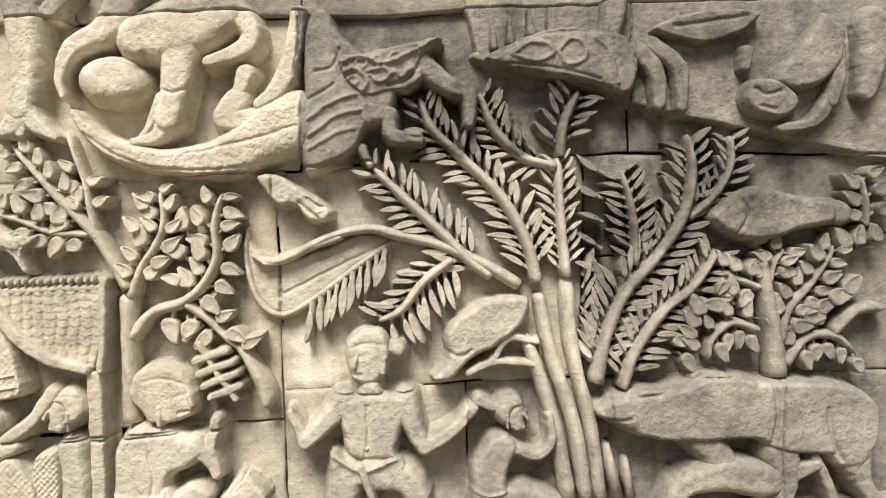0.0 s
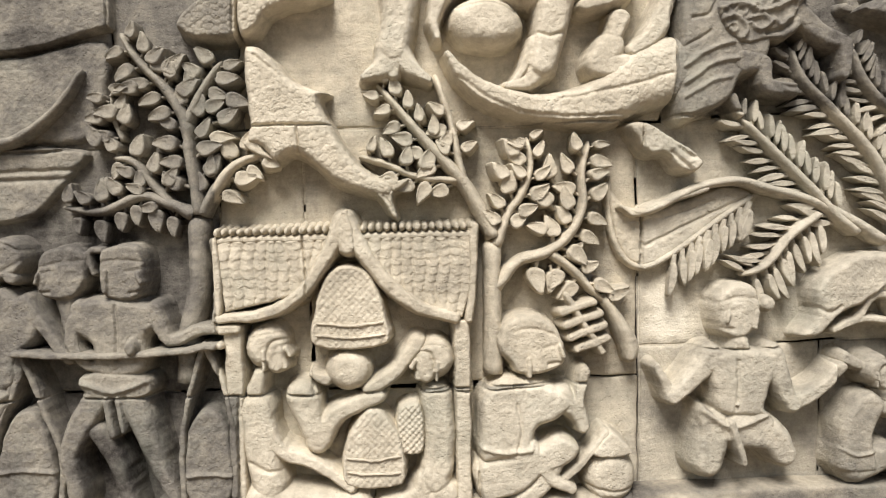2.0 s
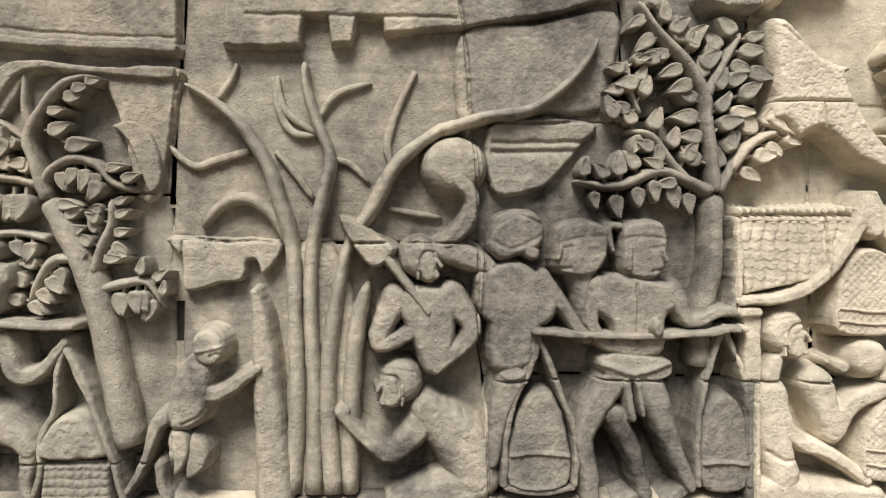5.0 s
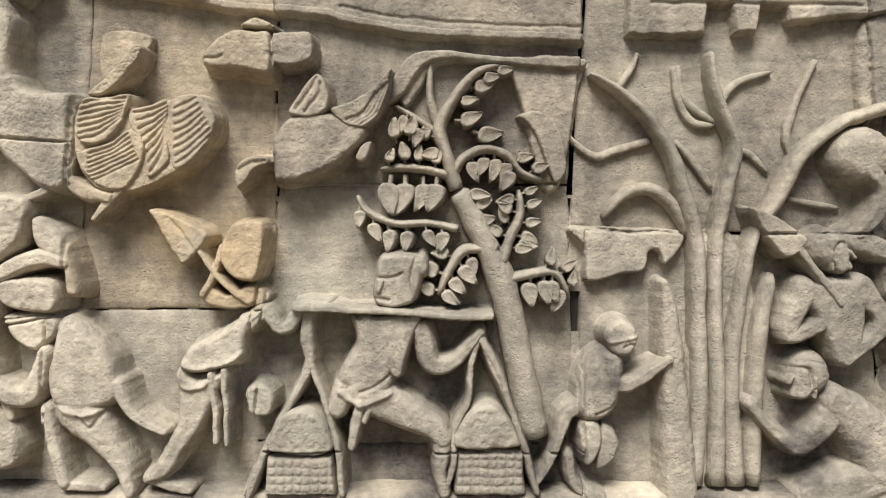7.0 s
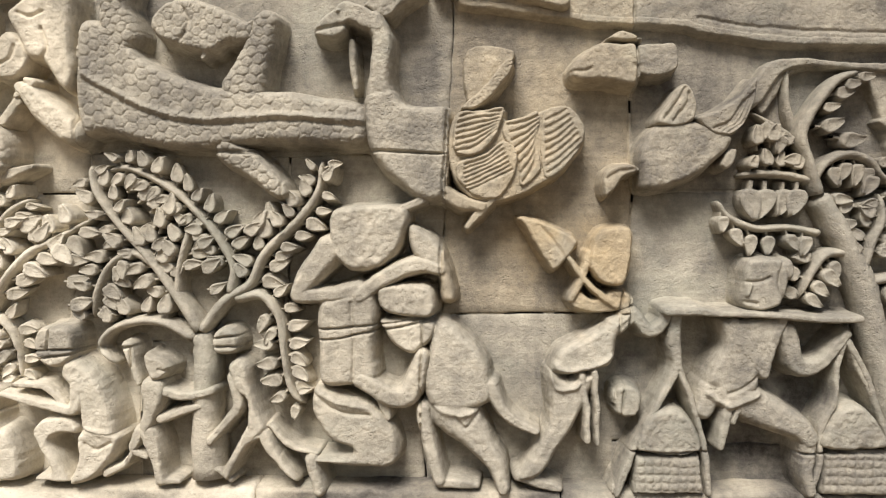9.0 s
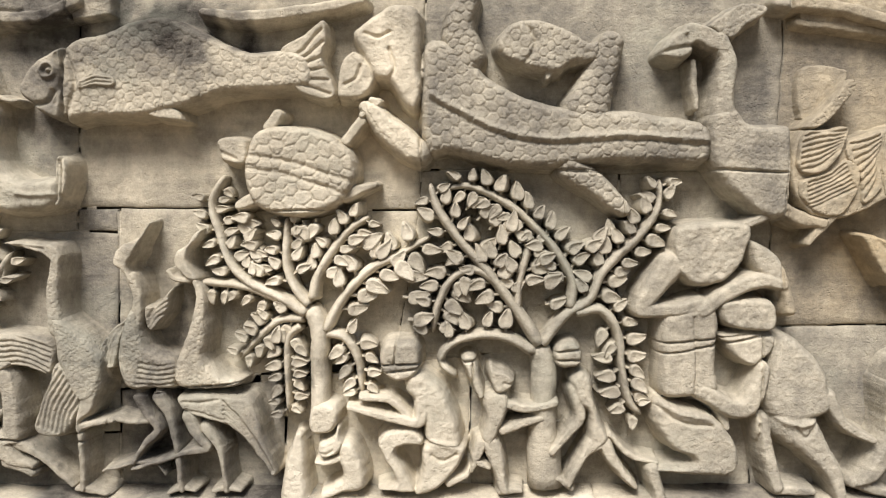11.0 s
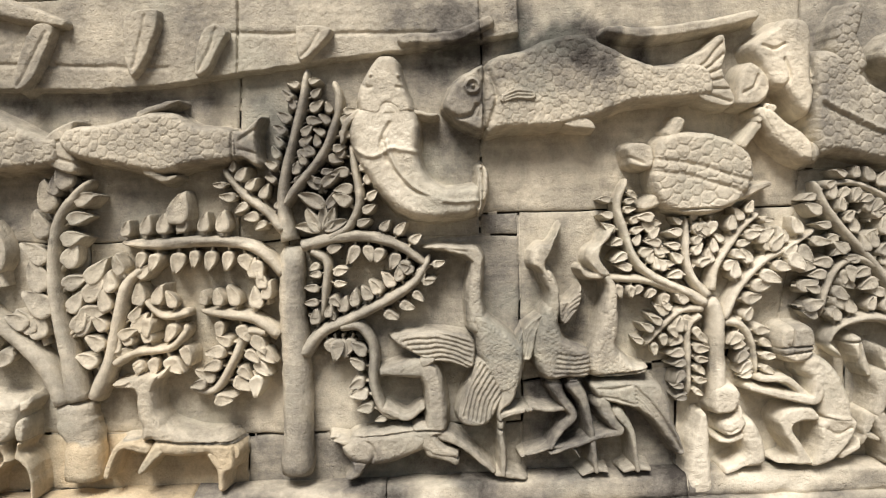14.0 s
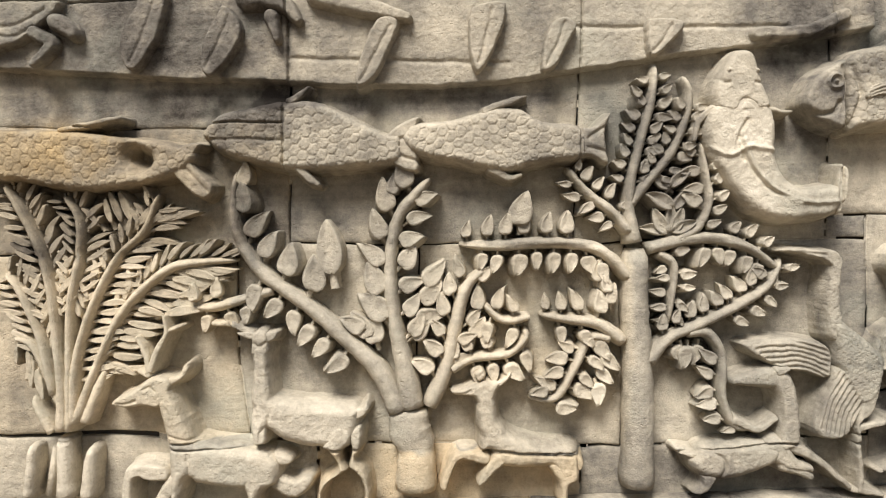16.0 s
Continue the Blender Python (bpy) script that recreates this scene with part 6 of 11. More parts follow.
carving("figure_carving", "grey stone figure kneeling low before the tree trunks", "statue", [
    ("ball", 0.054, (0.64, 1.206, 0.0485, 0.0515, 0.0)),
    ("limb", 0.053, [(0.623, 1.196, 0.0308), (0.621, 1.17, 0.0248)]),
    ("limb", 0.051, [(0.6, 1.202, 0.0059), (0.592, 1.188, 0.0077)]),
    ("limb", 0.05, [(0.606, 1.175, 0.0095), (0.603, 1.165, 0.0107)]),
    ("groove", 0.005, [(0.593, 1.22), (0.627, 1.219), (0.636, 1.199), (0.638, 1.185)], 0.0039),
    ("limb", 0.058, [(0.644, 1.199, 0.0059), (0.643, 1.182, 0.0066)]),
    ("limb", 0.056, [(0.644, 1.175, 0.0041), (0.644, 1.159, 0.0048)]),
    ("groove", 0.0025, [(0.601, 1.234), (0.635, 1.235), (0.669, 1.228)], 0.0026),
    ("groove", 0.0025, [(0.618, 1.246), (0.647, 1.246), (0.678, 1.211)], 0.0026),
    ("limb", 0.054, [(0.698, 1.145, 0.0412), (0.767, 1.077, 0.0618), (0.799, 1.007, 0.0566)]),
    ("limb", 0.05, [(0.692, 1.128, 0.036), (0.624, 1.053, 0.0258), (0.561, 1.091, 0.018), (0.512, 1.142, 0.0155)]),
    ("ball", 0.044, (0.518, 1.142, 0.0206, 0.018, 0.0)),
    ("limb", 0.052, [(0.643, 0.952, 0.0335), (0.742, 0.97, 0.0489), (0.817, 0.994, 0.0412)]),
    ("limb", 0.046, [(0.63, 0.948, 0.0258), (0.743, 0.942, 0.0283), (0.83, 0.943, 0.0232)]),
])
carving("raised_hand", "stone arm raised with a round fan", "statue", [
    ("limb", 0.046, [(0.764, 1.635, 0.0219), (0.792, 1.597, 0.018), (0.777, 1.54, 0.0206), (0.74, 1.502, 0.018)]),
    ("ball", 0.044, (0.754, 1.667, 0.0721, 0.0644, 0.0)),
    ("lumps", 0.0005, 0.0155, 0.0),
])
assembled("carrying_pole", "long stone carrying pole with two slung baskets", "carrying pole", (1.145, 0, 1.299), [
    ("pole", [("limb", 0.07, [(0.923, 1.316, 0.0103), (1.081, 1.305, 0.0103), (1.235, 1.308, 0.0103), (1.37, 1.322, 0.0103)])]),
    ("rope", [("limb", 0.05, [(0.929, 1.312, 0.0103), (0.898, 1.21, 0.009), (0.867, 1.108, 0.0103), (0.861, 0.988, 0.0116)])]),
    ("rope", [("limb", 0.05, [(0.929, 1.312, 0.0103), (0.98, 1.184, 0.0103), (1.013, 1.082, 0.0116), (1.013, 0.986, 0.0116)])]),
    ("rope", [("limb", 0.05, [(0.929, 1.312, 0.0116), (0.923, 1.261, 0.0129), (0.904, 1.21, 0.0103)])]),
    ("rope", [("limb", 0.05, [(0.868, 0.979, 0.0103), (0.937, 0.97, 0.0116), (1.009, 0.978, 0.0103)])]),
    ("basket", [("slab", 0.05, [(0.87, 0.984), (0.877, 1.108), (0.911, 1.178), (0.942, 1.191), (0.974, 1.172), (1.0, 1.082), (0.998, 0.983)], 0.018, True), ("lumps", 0.0007, 0.0129, 0.0), ("ridge", 0.005, [(0.87, 1.051), (0.937, 1.055), (1.0, 1.05)], 0.0039), ("ridge", 0.005, [(0.868, 0.984), (0.937, 0.978), (1.007, 0.983)], 0.0064)]),
    ("rope", [("limb", 0.05, [(1.331, 1.322, 0.0103), (1.299, 1.222, 0.009), (1.277, 1.106, 0.0103), (1.281, 0.984, 0.0116)])]),
    ("rope", [("limb", 0.05, [(1.331, 1.322, 0.0103), (1.37, 1.235, 0.009), (1.393, 1.106, 0.0103), (1.393, 0.983, 0.0116)])]),
    ("basket", [("slab", 0.05, [(1.288, 0.975), (1.282, 1.106), (1.306, 1.164), (1.336, 1.183), (1.367, 1.164), (1.388, 1.106), (1.388, 0.974)], 0.018, True), ("lumps", 0.0006, 0.0129, 0.0), ("ridge", 0.005, [(1.287, 1.029), (1.339, 1.033), (1.388, 1.028)], 0.0039)]),
], "porters' loads")
tree("carved_tree", "broad bundle of stone trunks with bare winding limbs", (0.455, 0, 0.967), [
    ("trunk", 0.03, [(0.407, 0.964, 0.0204), (0.417, 1.159, 0.0192), (0.412, 1.327, 0.018), (0.407, 1.481, 0.0177), (0.375, 1.6, 0.0168), (0.351, 1.67, 0.0153), (0.296, 1.753, 0.0132), (0.236, 1.805, 0.0096), (0.177, 1.84, 0.0059)], []),
    ("trunk", 0.033, [(0.453, 0.964, 0.0204), (0.456, 1.159, 0.018), (0.447, 1.327, 0.0168), (0.448, 1.481, 0.0156), (0.471, 1.6, 0.0153), (0.487, 1.683, 0.0132), (0.456, 1.766, 0.012), (0.435, 1.836, 0.0108), (0.432, 1.888, 0.0071)], []),
    ("trunk", 0.034, [(0.495, 0.964, 0.0228), (0.483, 1.135, 0.0204), (0.487, 1.279, 0.018), (0.509, 1.422, 0.0156), (0.532, 1.506, 0.0142), (0.578, 1.577, 0.018), (0.63, 1.672, 0.0168), (0.713, 1.738, 0.0144), (0.74, 1.748, 0.0149), (0.827, 1.775, 0.0139), (0.915, 1.789, 0.0139), (0.99, 1.84, 0.0113), (1.041, 1.899, 0.0101), (1.066, 1.947, 0.0063)], []),
    ("trunk", 0.034, [(0.531, 0.964, 0.018), (0.533, 1.159, 0.0204), (0.546, 1.327, 0.0192), (0.569, 1.417, 0.0084)], []),
    ("limb", 0.024, [(0.397, 1.499, 0.0142), (0.364, 1.558, 0.0142), (0.31, 1.596, 0.0142), (0.251, 1.581, 0.013), (0.21, 1.534, 0.0083)], []),
    ("limb", 0.01, [(0.36, 1.861, 0.0059), (0.373, 1.789, 0.0083), (0.403, 1.742, 0.0084), (0.451, 1.733, 0.0059)], []),
    ("limb", 0.01, [(0.462, 1.777, 0.006), (0.497, 1.825, 0.0084), (0.574, 1.851, 0.0048)], []),
    ("limb", 0.01, [(0.669, 1.876, 0.0059), (0.629, 1.79, 0.0083), (0.608, 1.719, 0.0096), (0.619, 1.666, 0.0071)], []),
    ("limb", 0.01, [(0.366, 1.7, 0.0059), (0.404, 1.659, 0.0096), (0.447, 1.598, 0.0071)], []),
    ("limb", 0.01, [(0.493, 1.683, 0.0072), (0.529, 1.672, 0.0084), (0.569, 1.633, 0.0048)], []),
    ("limb", 0.01, [(0.309, 1.7, 0.0083), (0.238, 1.679, 0.0094), (0.184, 1.669, 0.0084), (0.101, 1.742, 0.0047)], []),
    ("limb", 0.01, [(0.283, 1.888, 0.0047), (0.271, 1.858, 0.0072), (0.242, 1.813, 0.0071)], []),
    ("limb", 0.01, [(0.611, 1.577, 0.0059), (0.668, 1.566, 0.0072), (0.728, 1.557, 0.0048)], []),
    ("limb", 0.01, [(0.858, 1.911, 0.0062), (0.842, 1.845, 0.0087), (0.832, 1.787, 0.0076)], []),
    ("limb", 0.01, [(0.964, 1.963, 0.005), (0.955, 1.904, 0.0076), (0.956, 1.836, 0.0063)], []),
    ("limb", 0.01, [(0.95, 1.776, 0.0063), (1.003, 1.766, 0.0077), (1.067, 1.761, 0.005)], []),
    ("limb", 0.01, [(0.846, 1.674, 0.0063), (0.897, 1.665, 0.0088), (0.972, 1.665, 0.0063)], []),
    ("limb", 0.01, [(0.368, 1.863, 0.0062), (0.387, 1.788, 0.0087), (0.461, 1.735, 0.0062)], []),
])
carving("stone_stump", "ribbed stone mass joining the foot of the bare trunks", "stump carving", [
    ("slab", 0.020, [(0.392, 0.962), (0.54, 0.962), (0.539, 1.231), (0.542, 1.375), (0.478, 1.517), (0.407, 1.469), (0.395, 1.279)], 0.03, True),
])
carving("foliage_panel", "flat stone clump of foliage with shallow ribs", "leaf carving", [
    ("slab", 0.02, [(0.826, 1.754), (0.927, 1.777), (1.066, 1.766), (1.029, 1.708), (0.972, 1.637), (0.903, 1.605), (0.833, 1.617)], 0.018, True),
    ("groove", 0.005, [(0.839, 1.719), (0.953, 1.722), (1.041, 1.723)], 0.0052),
    ("groove", 0.005, [(0.839, 1.699), (0.953, 1.701), (1.029, 1.703)], 0.0052),
])
carving("foliage_panel", "broad flat stone tree crown with a rounded edge", "leaf carving", [
    ("slab", 0.012, [(0.765, 1.959), (0.926, 1.987), (1.11, 2.016), (1.114, 1.901), (1.079, 1.791), (0.927, 1.781), (0.826, 1.763), (0.766, 1.743)], 0.0258, True),
])
tree("carved_tree", "stone tree with rounded buds between the porters and the hut", (1.296, 0, 1.236), [
    ("trunk", 0.04, [(1.289, 1.236, 0.0307), (1.296, 1.357, 0.0282), (1.317, 1.454, 0.0256), (1.318, 1.544, 0.0256), (1.319, 1.614, 0.023)], []),
    ("branch", 0.038, [(1.323, 1.614, 0.0179), (1.313, 1.698, 0.0156), (1.303, 1.762, 0.0154), (1.296, 1.826, 0.0154), (1.257, 1.896, 0.0128), (1.193, 1.965, 0.0102), (1.154, 2.028, 0.0064)], [('bud', 0.0461, 0.0589, 1, 0.12, 0.97, 62), ('bud', 0.0461, 0.0589, -1, 0.12, 0.97, 62)]),
    ("branch", 0.036, [(1.299, 1.819, 0.0141), (1.334, 1.89, 0.013), (1.379, 1.962, 0.0077)], [('bud', 0.0397, 0.0589, 1, 0.15, 1, 62), ('bud', 0.0397, 0.0589, -1, 0.15, 1, 62)]),
    ("branch", 0.038, [(1.327, 1.614, 0.0154), (1.361, 1.672, 0.0143), (1.406, 1.724, 0.013), (1.47, 1.751, 0.0091)], [('bud', 0.041, 0.0589, 1, 0.15, 0.98, 60), ('bud', 0.041, 0.0589, -1, 0.15, 0.98, 60)]),
    ("branch", 0.038, [(1.31, 1.614, 0.0179), (1.258, 1.639, 0.0143), (1.194, 1.658, 0.0128), (1.105, 1.625, 0.0115), (1.017, 1.637, 0.0063)], [('bud', 0.0448, 0.0563, 1, 0.08, 0.95, 0, 258), ('bud', 0.0448, 0.0563, -1, 0.3, 0.98, 0, 108)]),
    ("branch", 0.036, [(1.271, 1.627, 0.013), (1.226, 1.677, 0.0115), (1.181, 1.734, 0.0102), (1.13, 1.747, 0.0064)], [('bud', 0.041, 0.0538, 1, 0.1, 1, 62), ('bud', 0.041, 0.0538, -1, 0.1, 1, 62)]),
    ("branch", 0.03, [(1.155, 1.785, 0.0077), (1.136, 1.836, 0.0077), (1.129, 1.9, 0.0051)], [('bud', 0.0358, 0.0512, 1, 0.0, 1, 58), ('bud', 0.0358, 0.0512, -1, 0.0, 1, 58)]),
], [
    ("bud", 3, 0.0563, 170.0, 150.0, [(1.193, 1.901), (1.111, 1.778)]),
    ("bud", 2, 0.0563, 75.0, 60.0, [(1.234, 1.934), (1.254, 1.928)]),
    ("bud", 3, 0.0563, 20.0, 10.0, [(1.354, 1.781), (1.386, 1.865)]),
])

# the porter, the birds and the palm cutter
assembled("boat_hull", "grey stone boat hull edge curving over the birds", "boat carving", (-0.35, 0, 1.907), [
    ("hull", [("slab", 0.02, [(-0.868, 2.082), (0.163, 2.093), (0.161, 1.907), (0.035, 1.913), (-0.166, 1.92), (-0.331, 1.942), (-0.407, 1.961), (-0.589, 1.971), (-0.705, 1.991), (-0.868, 2.013)], 0.0134, False), ("groove", 0.003, [(-0.354, 1.977), (-0.213, 1.955), (-0.001, 1.941), (0.153, 1.94)], 0.0036), ("lumps", 0.0005, 0.0594, 0.0)]),
    ("rim", [("limb", 0.009, [(0.155, 1.917, 0.01), (0.035, 1.921, 0.01), (-0.166, 1.928, 0.01), (-0.331, 1.95, 0.01), (-0.407, 1.969, 0.01), (-0.589, 1.979, 0.01), (-0.705, 1.999, 0.01), (-0.868, 2.021, 0.01)])]),
], "hulls")
assembled("bird_carving", "grey stone bird with a heavy beak, worn smooth", "bird carving", (-0.53, 0, 1.835), [
    ("body", [("slab", 0.046, [(-0.64, 1.857), (-0.621, 1.894), (-0.577, 1.919), (-0.53, 1.919), (-0.492, 1.911), (-0.49, 1.827), (-0.565, 1.834), (-0.624, 1.835)], 0.0202, True), ("groove", 0.004, [(-0.638, 1.854), (-0.607, 1.859), (-0.593, 1.864)], 0.0036), ("lumps", 0.0008, 0.0142, 0.0)]),
    ("tail", [("slab", 0.042, [(-0.495, 1.909), (-0.448, 1.916), (-0.408, 1.912), (-0.413, 1.853), (-0.492, 1.848)], 0.0107, True), ("lumps", 0.0007, 0.0142, 0.0)]),
    ("wing", [("slab", 0.044, [(-0.56, 1.925), (-0.535, 1.944), (-0.511, 1.942), (-0.478, 1.923), (-0.507, 1.918), (-0.542, 1.92)], 0.0107, True)]),
], "birds")
assembled("bird_carving", "dark grey stone bird flying with raised wings", "bird carving", (-0.4, 0, 1.601), [
    ("body", [('slab', 0.05, [(-0.49, 1.612), (-0.494, 1.677), (-0.482, 1.712), (-0.456, 1.742), (-0.4, 1.754), (-0.353, 1.748), (-0.306, 1.731), (-0.288, 1.707), (-0.317, 1.669), (-0.364, 1.631), (-0.423, 1.607), (-0.47, 1.599)], 0.0283, True), ('lumps', 0.0006, 0.0106, 0.0)]),
    ("wing", [('slab', 0.054, [(-0.459, 1.745), (-0.435, 1.788), (-0.406, 1.827), (-0.384, 1.824), (-0.369, 1.783), (-0.376, 1.748), (-0.417, 1.734)], 0.0118, True), ('groove', 0.004, [(-0.441, 1.753), (-0.412, 1.789), (-0.398, 1.818)], 0.0035), ('groove', 0.004, [(-0.423, 1.748), (-0.394, 1.783), (-0.388, 1.806)], 0.0035)]),
    ("wing", [('slab', 0.054, [(-0.371, 1.757), (-0.329, 1.772), (-0.283, 1.801), (-0.245, 1.843), (-0.243, 1.807), (-0.264, 1.749), (-0.294, 1.716), (-0.339, 1.718)], 0.0118, True), ('groove', 0.004, [(-0.335, 1.731), (-0.3, 1.748), (-0.273, 1.79)], 0.0026), ('groove', 0.004, [(-0.325, 1.728), (-0.291, 1.749), (-0.266, 1.796)], 0.0026), ('groove', 0.004, [(-0.316, 1.725), (-0.282, 1.749), (-0.259, 1.801)], 0.0026), ('groove', 0.004, [(-0.306, 1.723), (-0.273, 1.749), (-0.252, 1.807)], 0.0026)]),
    ("head", [('slab', 0.046, [(-0.564, 1.587), (-0.569, 1.632), (-0.546, 1.655), (-0.5, 1.66), (-0.489, 1.642), (-0.523, 1.63), (-0.544, 1.6)], 0.0118, True), ('groove', 0.003, [(-0.558, 1.629), (-0.535, 1.641), (-0.505, 1.647)], 0.0035)]),
    ("foot", [('slab', 0.045, [(-0.32, 1.654), (-0.306, 1.685), (-0.282, 1.69), (-0.287, 1.66), (-0.306, 1.643)], 0.0094, True)]),
], "birds")
carving("tail_feather", "flat stone tail feather rising towards the hull", "bird carving", [
    ("slab", 0.026, [(-0.283, 1.761), (-0.236, 1.843), (-0.177, 1.891), (-0.0, 1.878), (0.154, 1.879), (0.154, 1.846), (0.0, 1.854), (-0.154, 1.861), (-0.212, 1.796), (-0.248, 1.773)], 0.0142, True),
])
carving("blade_carving", "ochre stained stone blade held upright", "tool carving", [
    ('slab', 0.048, [(-0.748, 1.545), (-0.705, 1.54), (-0.646, 1.514), (-0.619, 1.493), (-0.646, 1.452), (-0.676, 1.425), (-0.705, 1.464), (-0.731, 1.511)], 0.0142, True),
    ('groove', 0.003, [(-0.705, 1.529), (-0.67, 1.488), (-0.652, 1.458)], 0.0035),
])
carving("mallet", "ochre stained stone mallet with crossed handles", "tool carving", [
    ('slab', 0.05, [(-0.602, 1.447), (-0.583, 1.509), (-0.541, 1.528), (-0.505, 1.517), (-0.502, 1.459), (-0.522, 1.396), (-0.574, 1.402)], 0.0165, True),
    ('limb', 0.044, [(-0.644, 1.462, 0.0094), (-0.594, 1.394, 0.0094), (-0.538, 1.353, 0.0094)]),
    ('limb', 0.042, [(-0.597, 1.467, 0.0094), (-0.611, 1.417, 0.0104), (-0.637, 1.367, 0.0106)]),
    ('slab', 0.036, [(-0.64, 1.351), (-0.623, 1.388), (-0.588, 1.368), (-0.541, 1.388), (-0.502, 1.376), (-0.508, 1.346), (-0.588, 1.336)], 0.0118, True),
])
carving("figure_carving", "grey stone man bending forward with a loincloth", "statue", [
    ('slab', 0.056, [(-0.653, 1.269), (-0.614, 1.289), (-0.553, 1.323), (-0.523, 1.341), (-0.501, 1.328), (-0.535, 1.287), (-0.546, 1.228), (-0.586, 1.214), (-0.647, 1.199), (-0.685, 1.213), (-0.673, 1.249)], 0.0283, True),
    ('slab', 0.056, [(-0.689, 1.216), (-0.641, 1.198), (-0.586, 1.214), (-0.593, 1.166), (-0.621, 1.109), (-0.657, 1.049), (-0.707, 0.98), (-0.756, 0.977), (-0.718, 1.049), (-0.687, 1.121)], 0.0283, True),
    ('limb', 0.046, [(-0.748, 0.983, 0.0165), (-0.707, 0.968, 0.0165), (-0.662, 0.956, 0.0094)]),
    ('limb', 0.053, [(-0.541, 1.309, 0.0236), (-0.503, 1.333, 0.0201), (-0.47, 1.297, 0.0177), (-0.437, 1.321, 0.0153), (-0.429, 1.345, 0.0165), (-0.376, 1.347, 0.0142)]),
    ('ridge', 0.006, [(-0.68, 1.237), (-0.653, 1.213), (-0.588, 1.222), (-0.55, 1.246)], 0.0059),
    ('ridge', 0.005, [(-0.68, 1.204), (-0.665, 1.178), (-0.629, 1.18), (-0.614, 1.202)], 0.0047),
    ('limb', 0.058, [(-0.614, 1.202, 0.0106), (-0.605, 1.133, 0.0106), (-0.602, 1.064, 0.0094)]),
    ('limb', 0.057, [(-0.588, 1.21, 0.0106), (-0.583, 1.133, 0.0094), (-0.581, 1.059, 0.0083)]),
    ('slab', 0.044, [(-0.547, 1.169), (-0.517, 1.186), (-0.482, 1.166), (-0.494, 1.113), (-0.541, 1.119)], 0.0165, True),
])
carving("figure_carving", "grey stone porter striding under a shoulder pole", "statue", [
    ('slab', 0.056, [(-0.28, 1.377), (-0.273, 1.44), (-0.246, 1.458), (-0.189, 1.456), (-0.177, 1.419), (-0.189, 1.36), (-0.231, 1.341), (-0.272, 1.346)], 0.0189, True),
    ('ball', 0.054, (-0.18, 1.431, 0.0177, 0.0283, 0.0)),
    ('groove', 0.004, [(-0.277, 1.407), (-0.246, 1.405), (-0.22, 1.413)], 0.0035),
    ('groove', 0.004, [(-0.193, 1.449), (-0.201, 1.407), (-0.192, 1.366)], 0.0035),
    ('limb', 0.062, [(-0.262, 1.399, 0.0059), (-0.267, 1.379, 0.0071)]),
    ('groove', 0.004, [(-0.272, 1.363), (-0.246, 1.361)], 0.0035),
    ('slab', 0.056, [(-0.328, 1.324), (-0.281, 1.332), (-0.184, 1.329), (-0.196, 1.274), (-0.231, 1.229), (-0.24, 1.172), (-0.292, 1.155), (-0.347, 1.179), (-0.352, 1.211), (-0.319, 1.274)], 0.0307, True),
    ('limb', 0.057, [(-0.293, 1.31, 0.026), (-0.257, 1.25, 0.026), (-0.231, 1.215, 0.0201)]),
    ('limb', 0.057, [(-0.231, 1.211, 0.0201), (-0.215, 1.274, 0.0192), (-0.189, 1.329, 0.0156)]),
    ('limb', 0.054, [(-0.177, 1.298, 0.024), (-0.16, 1.227, 0.0252), (-0.112, 1.229, 0.0189), (-0.072, 1.275, 0.0153), (-0.056, 1.294, 0.0144)]),
    ('limb', 0.057, [(-0.304, 1.169, 0.0425), (-0.233, 1.131, 0.0425), (-0.159, 1.096, 0.0307), (-0.133, 1.072, 0.0264)]),
    ('limb', 0.053, [(-0.133, 1.067, 0.024), (-0.14, 1.002, 0.0204), (-0.13, 0.957, 0.0192)]),
    ('limb', 0.053, [(-0.337, 1.169, 0.033), (-0.354, 1.131, 0.026)]),
    ('limb', 0.06, [(-0.304, 1.143, 0.0142), (-0.314, 1.098, 0.0156), (-0.323, 1.055, 0.0118)]),
    ('limb', 0.058, [(-0.28, 1.143, 0.0094), (-0.295, 1.107, 0.0096)]),
    ('ridge', 0.006, [(-0.347, 1.167), (-0.304, 1.143), (-0.243, 1.167)], 0.0059),
    ('groove', 0.004, [(-0.304, 1.169), (-0.275, 1.181), (-0.245, 1.205)], 0.0035),
])
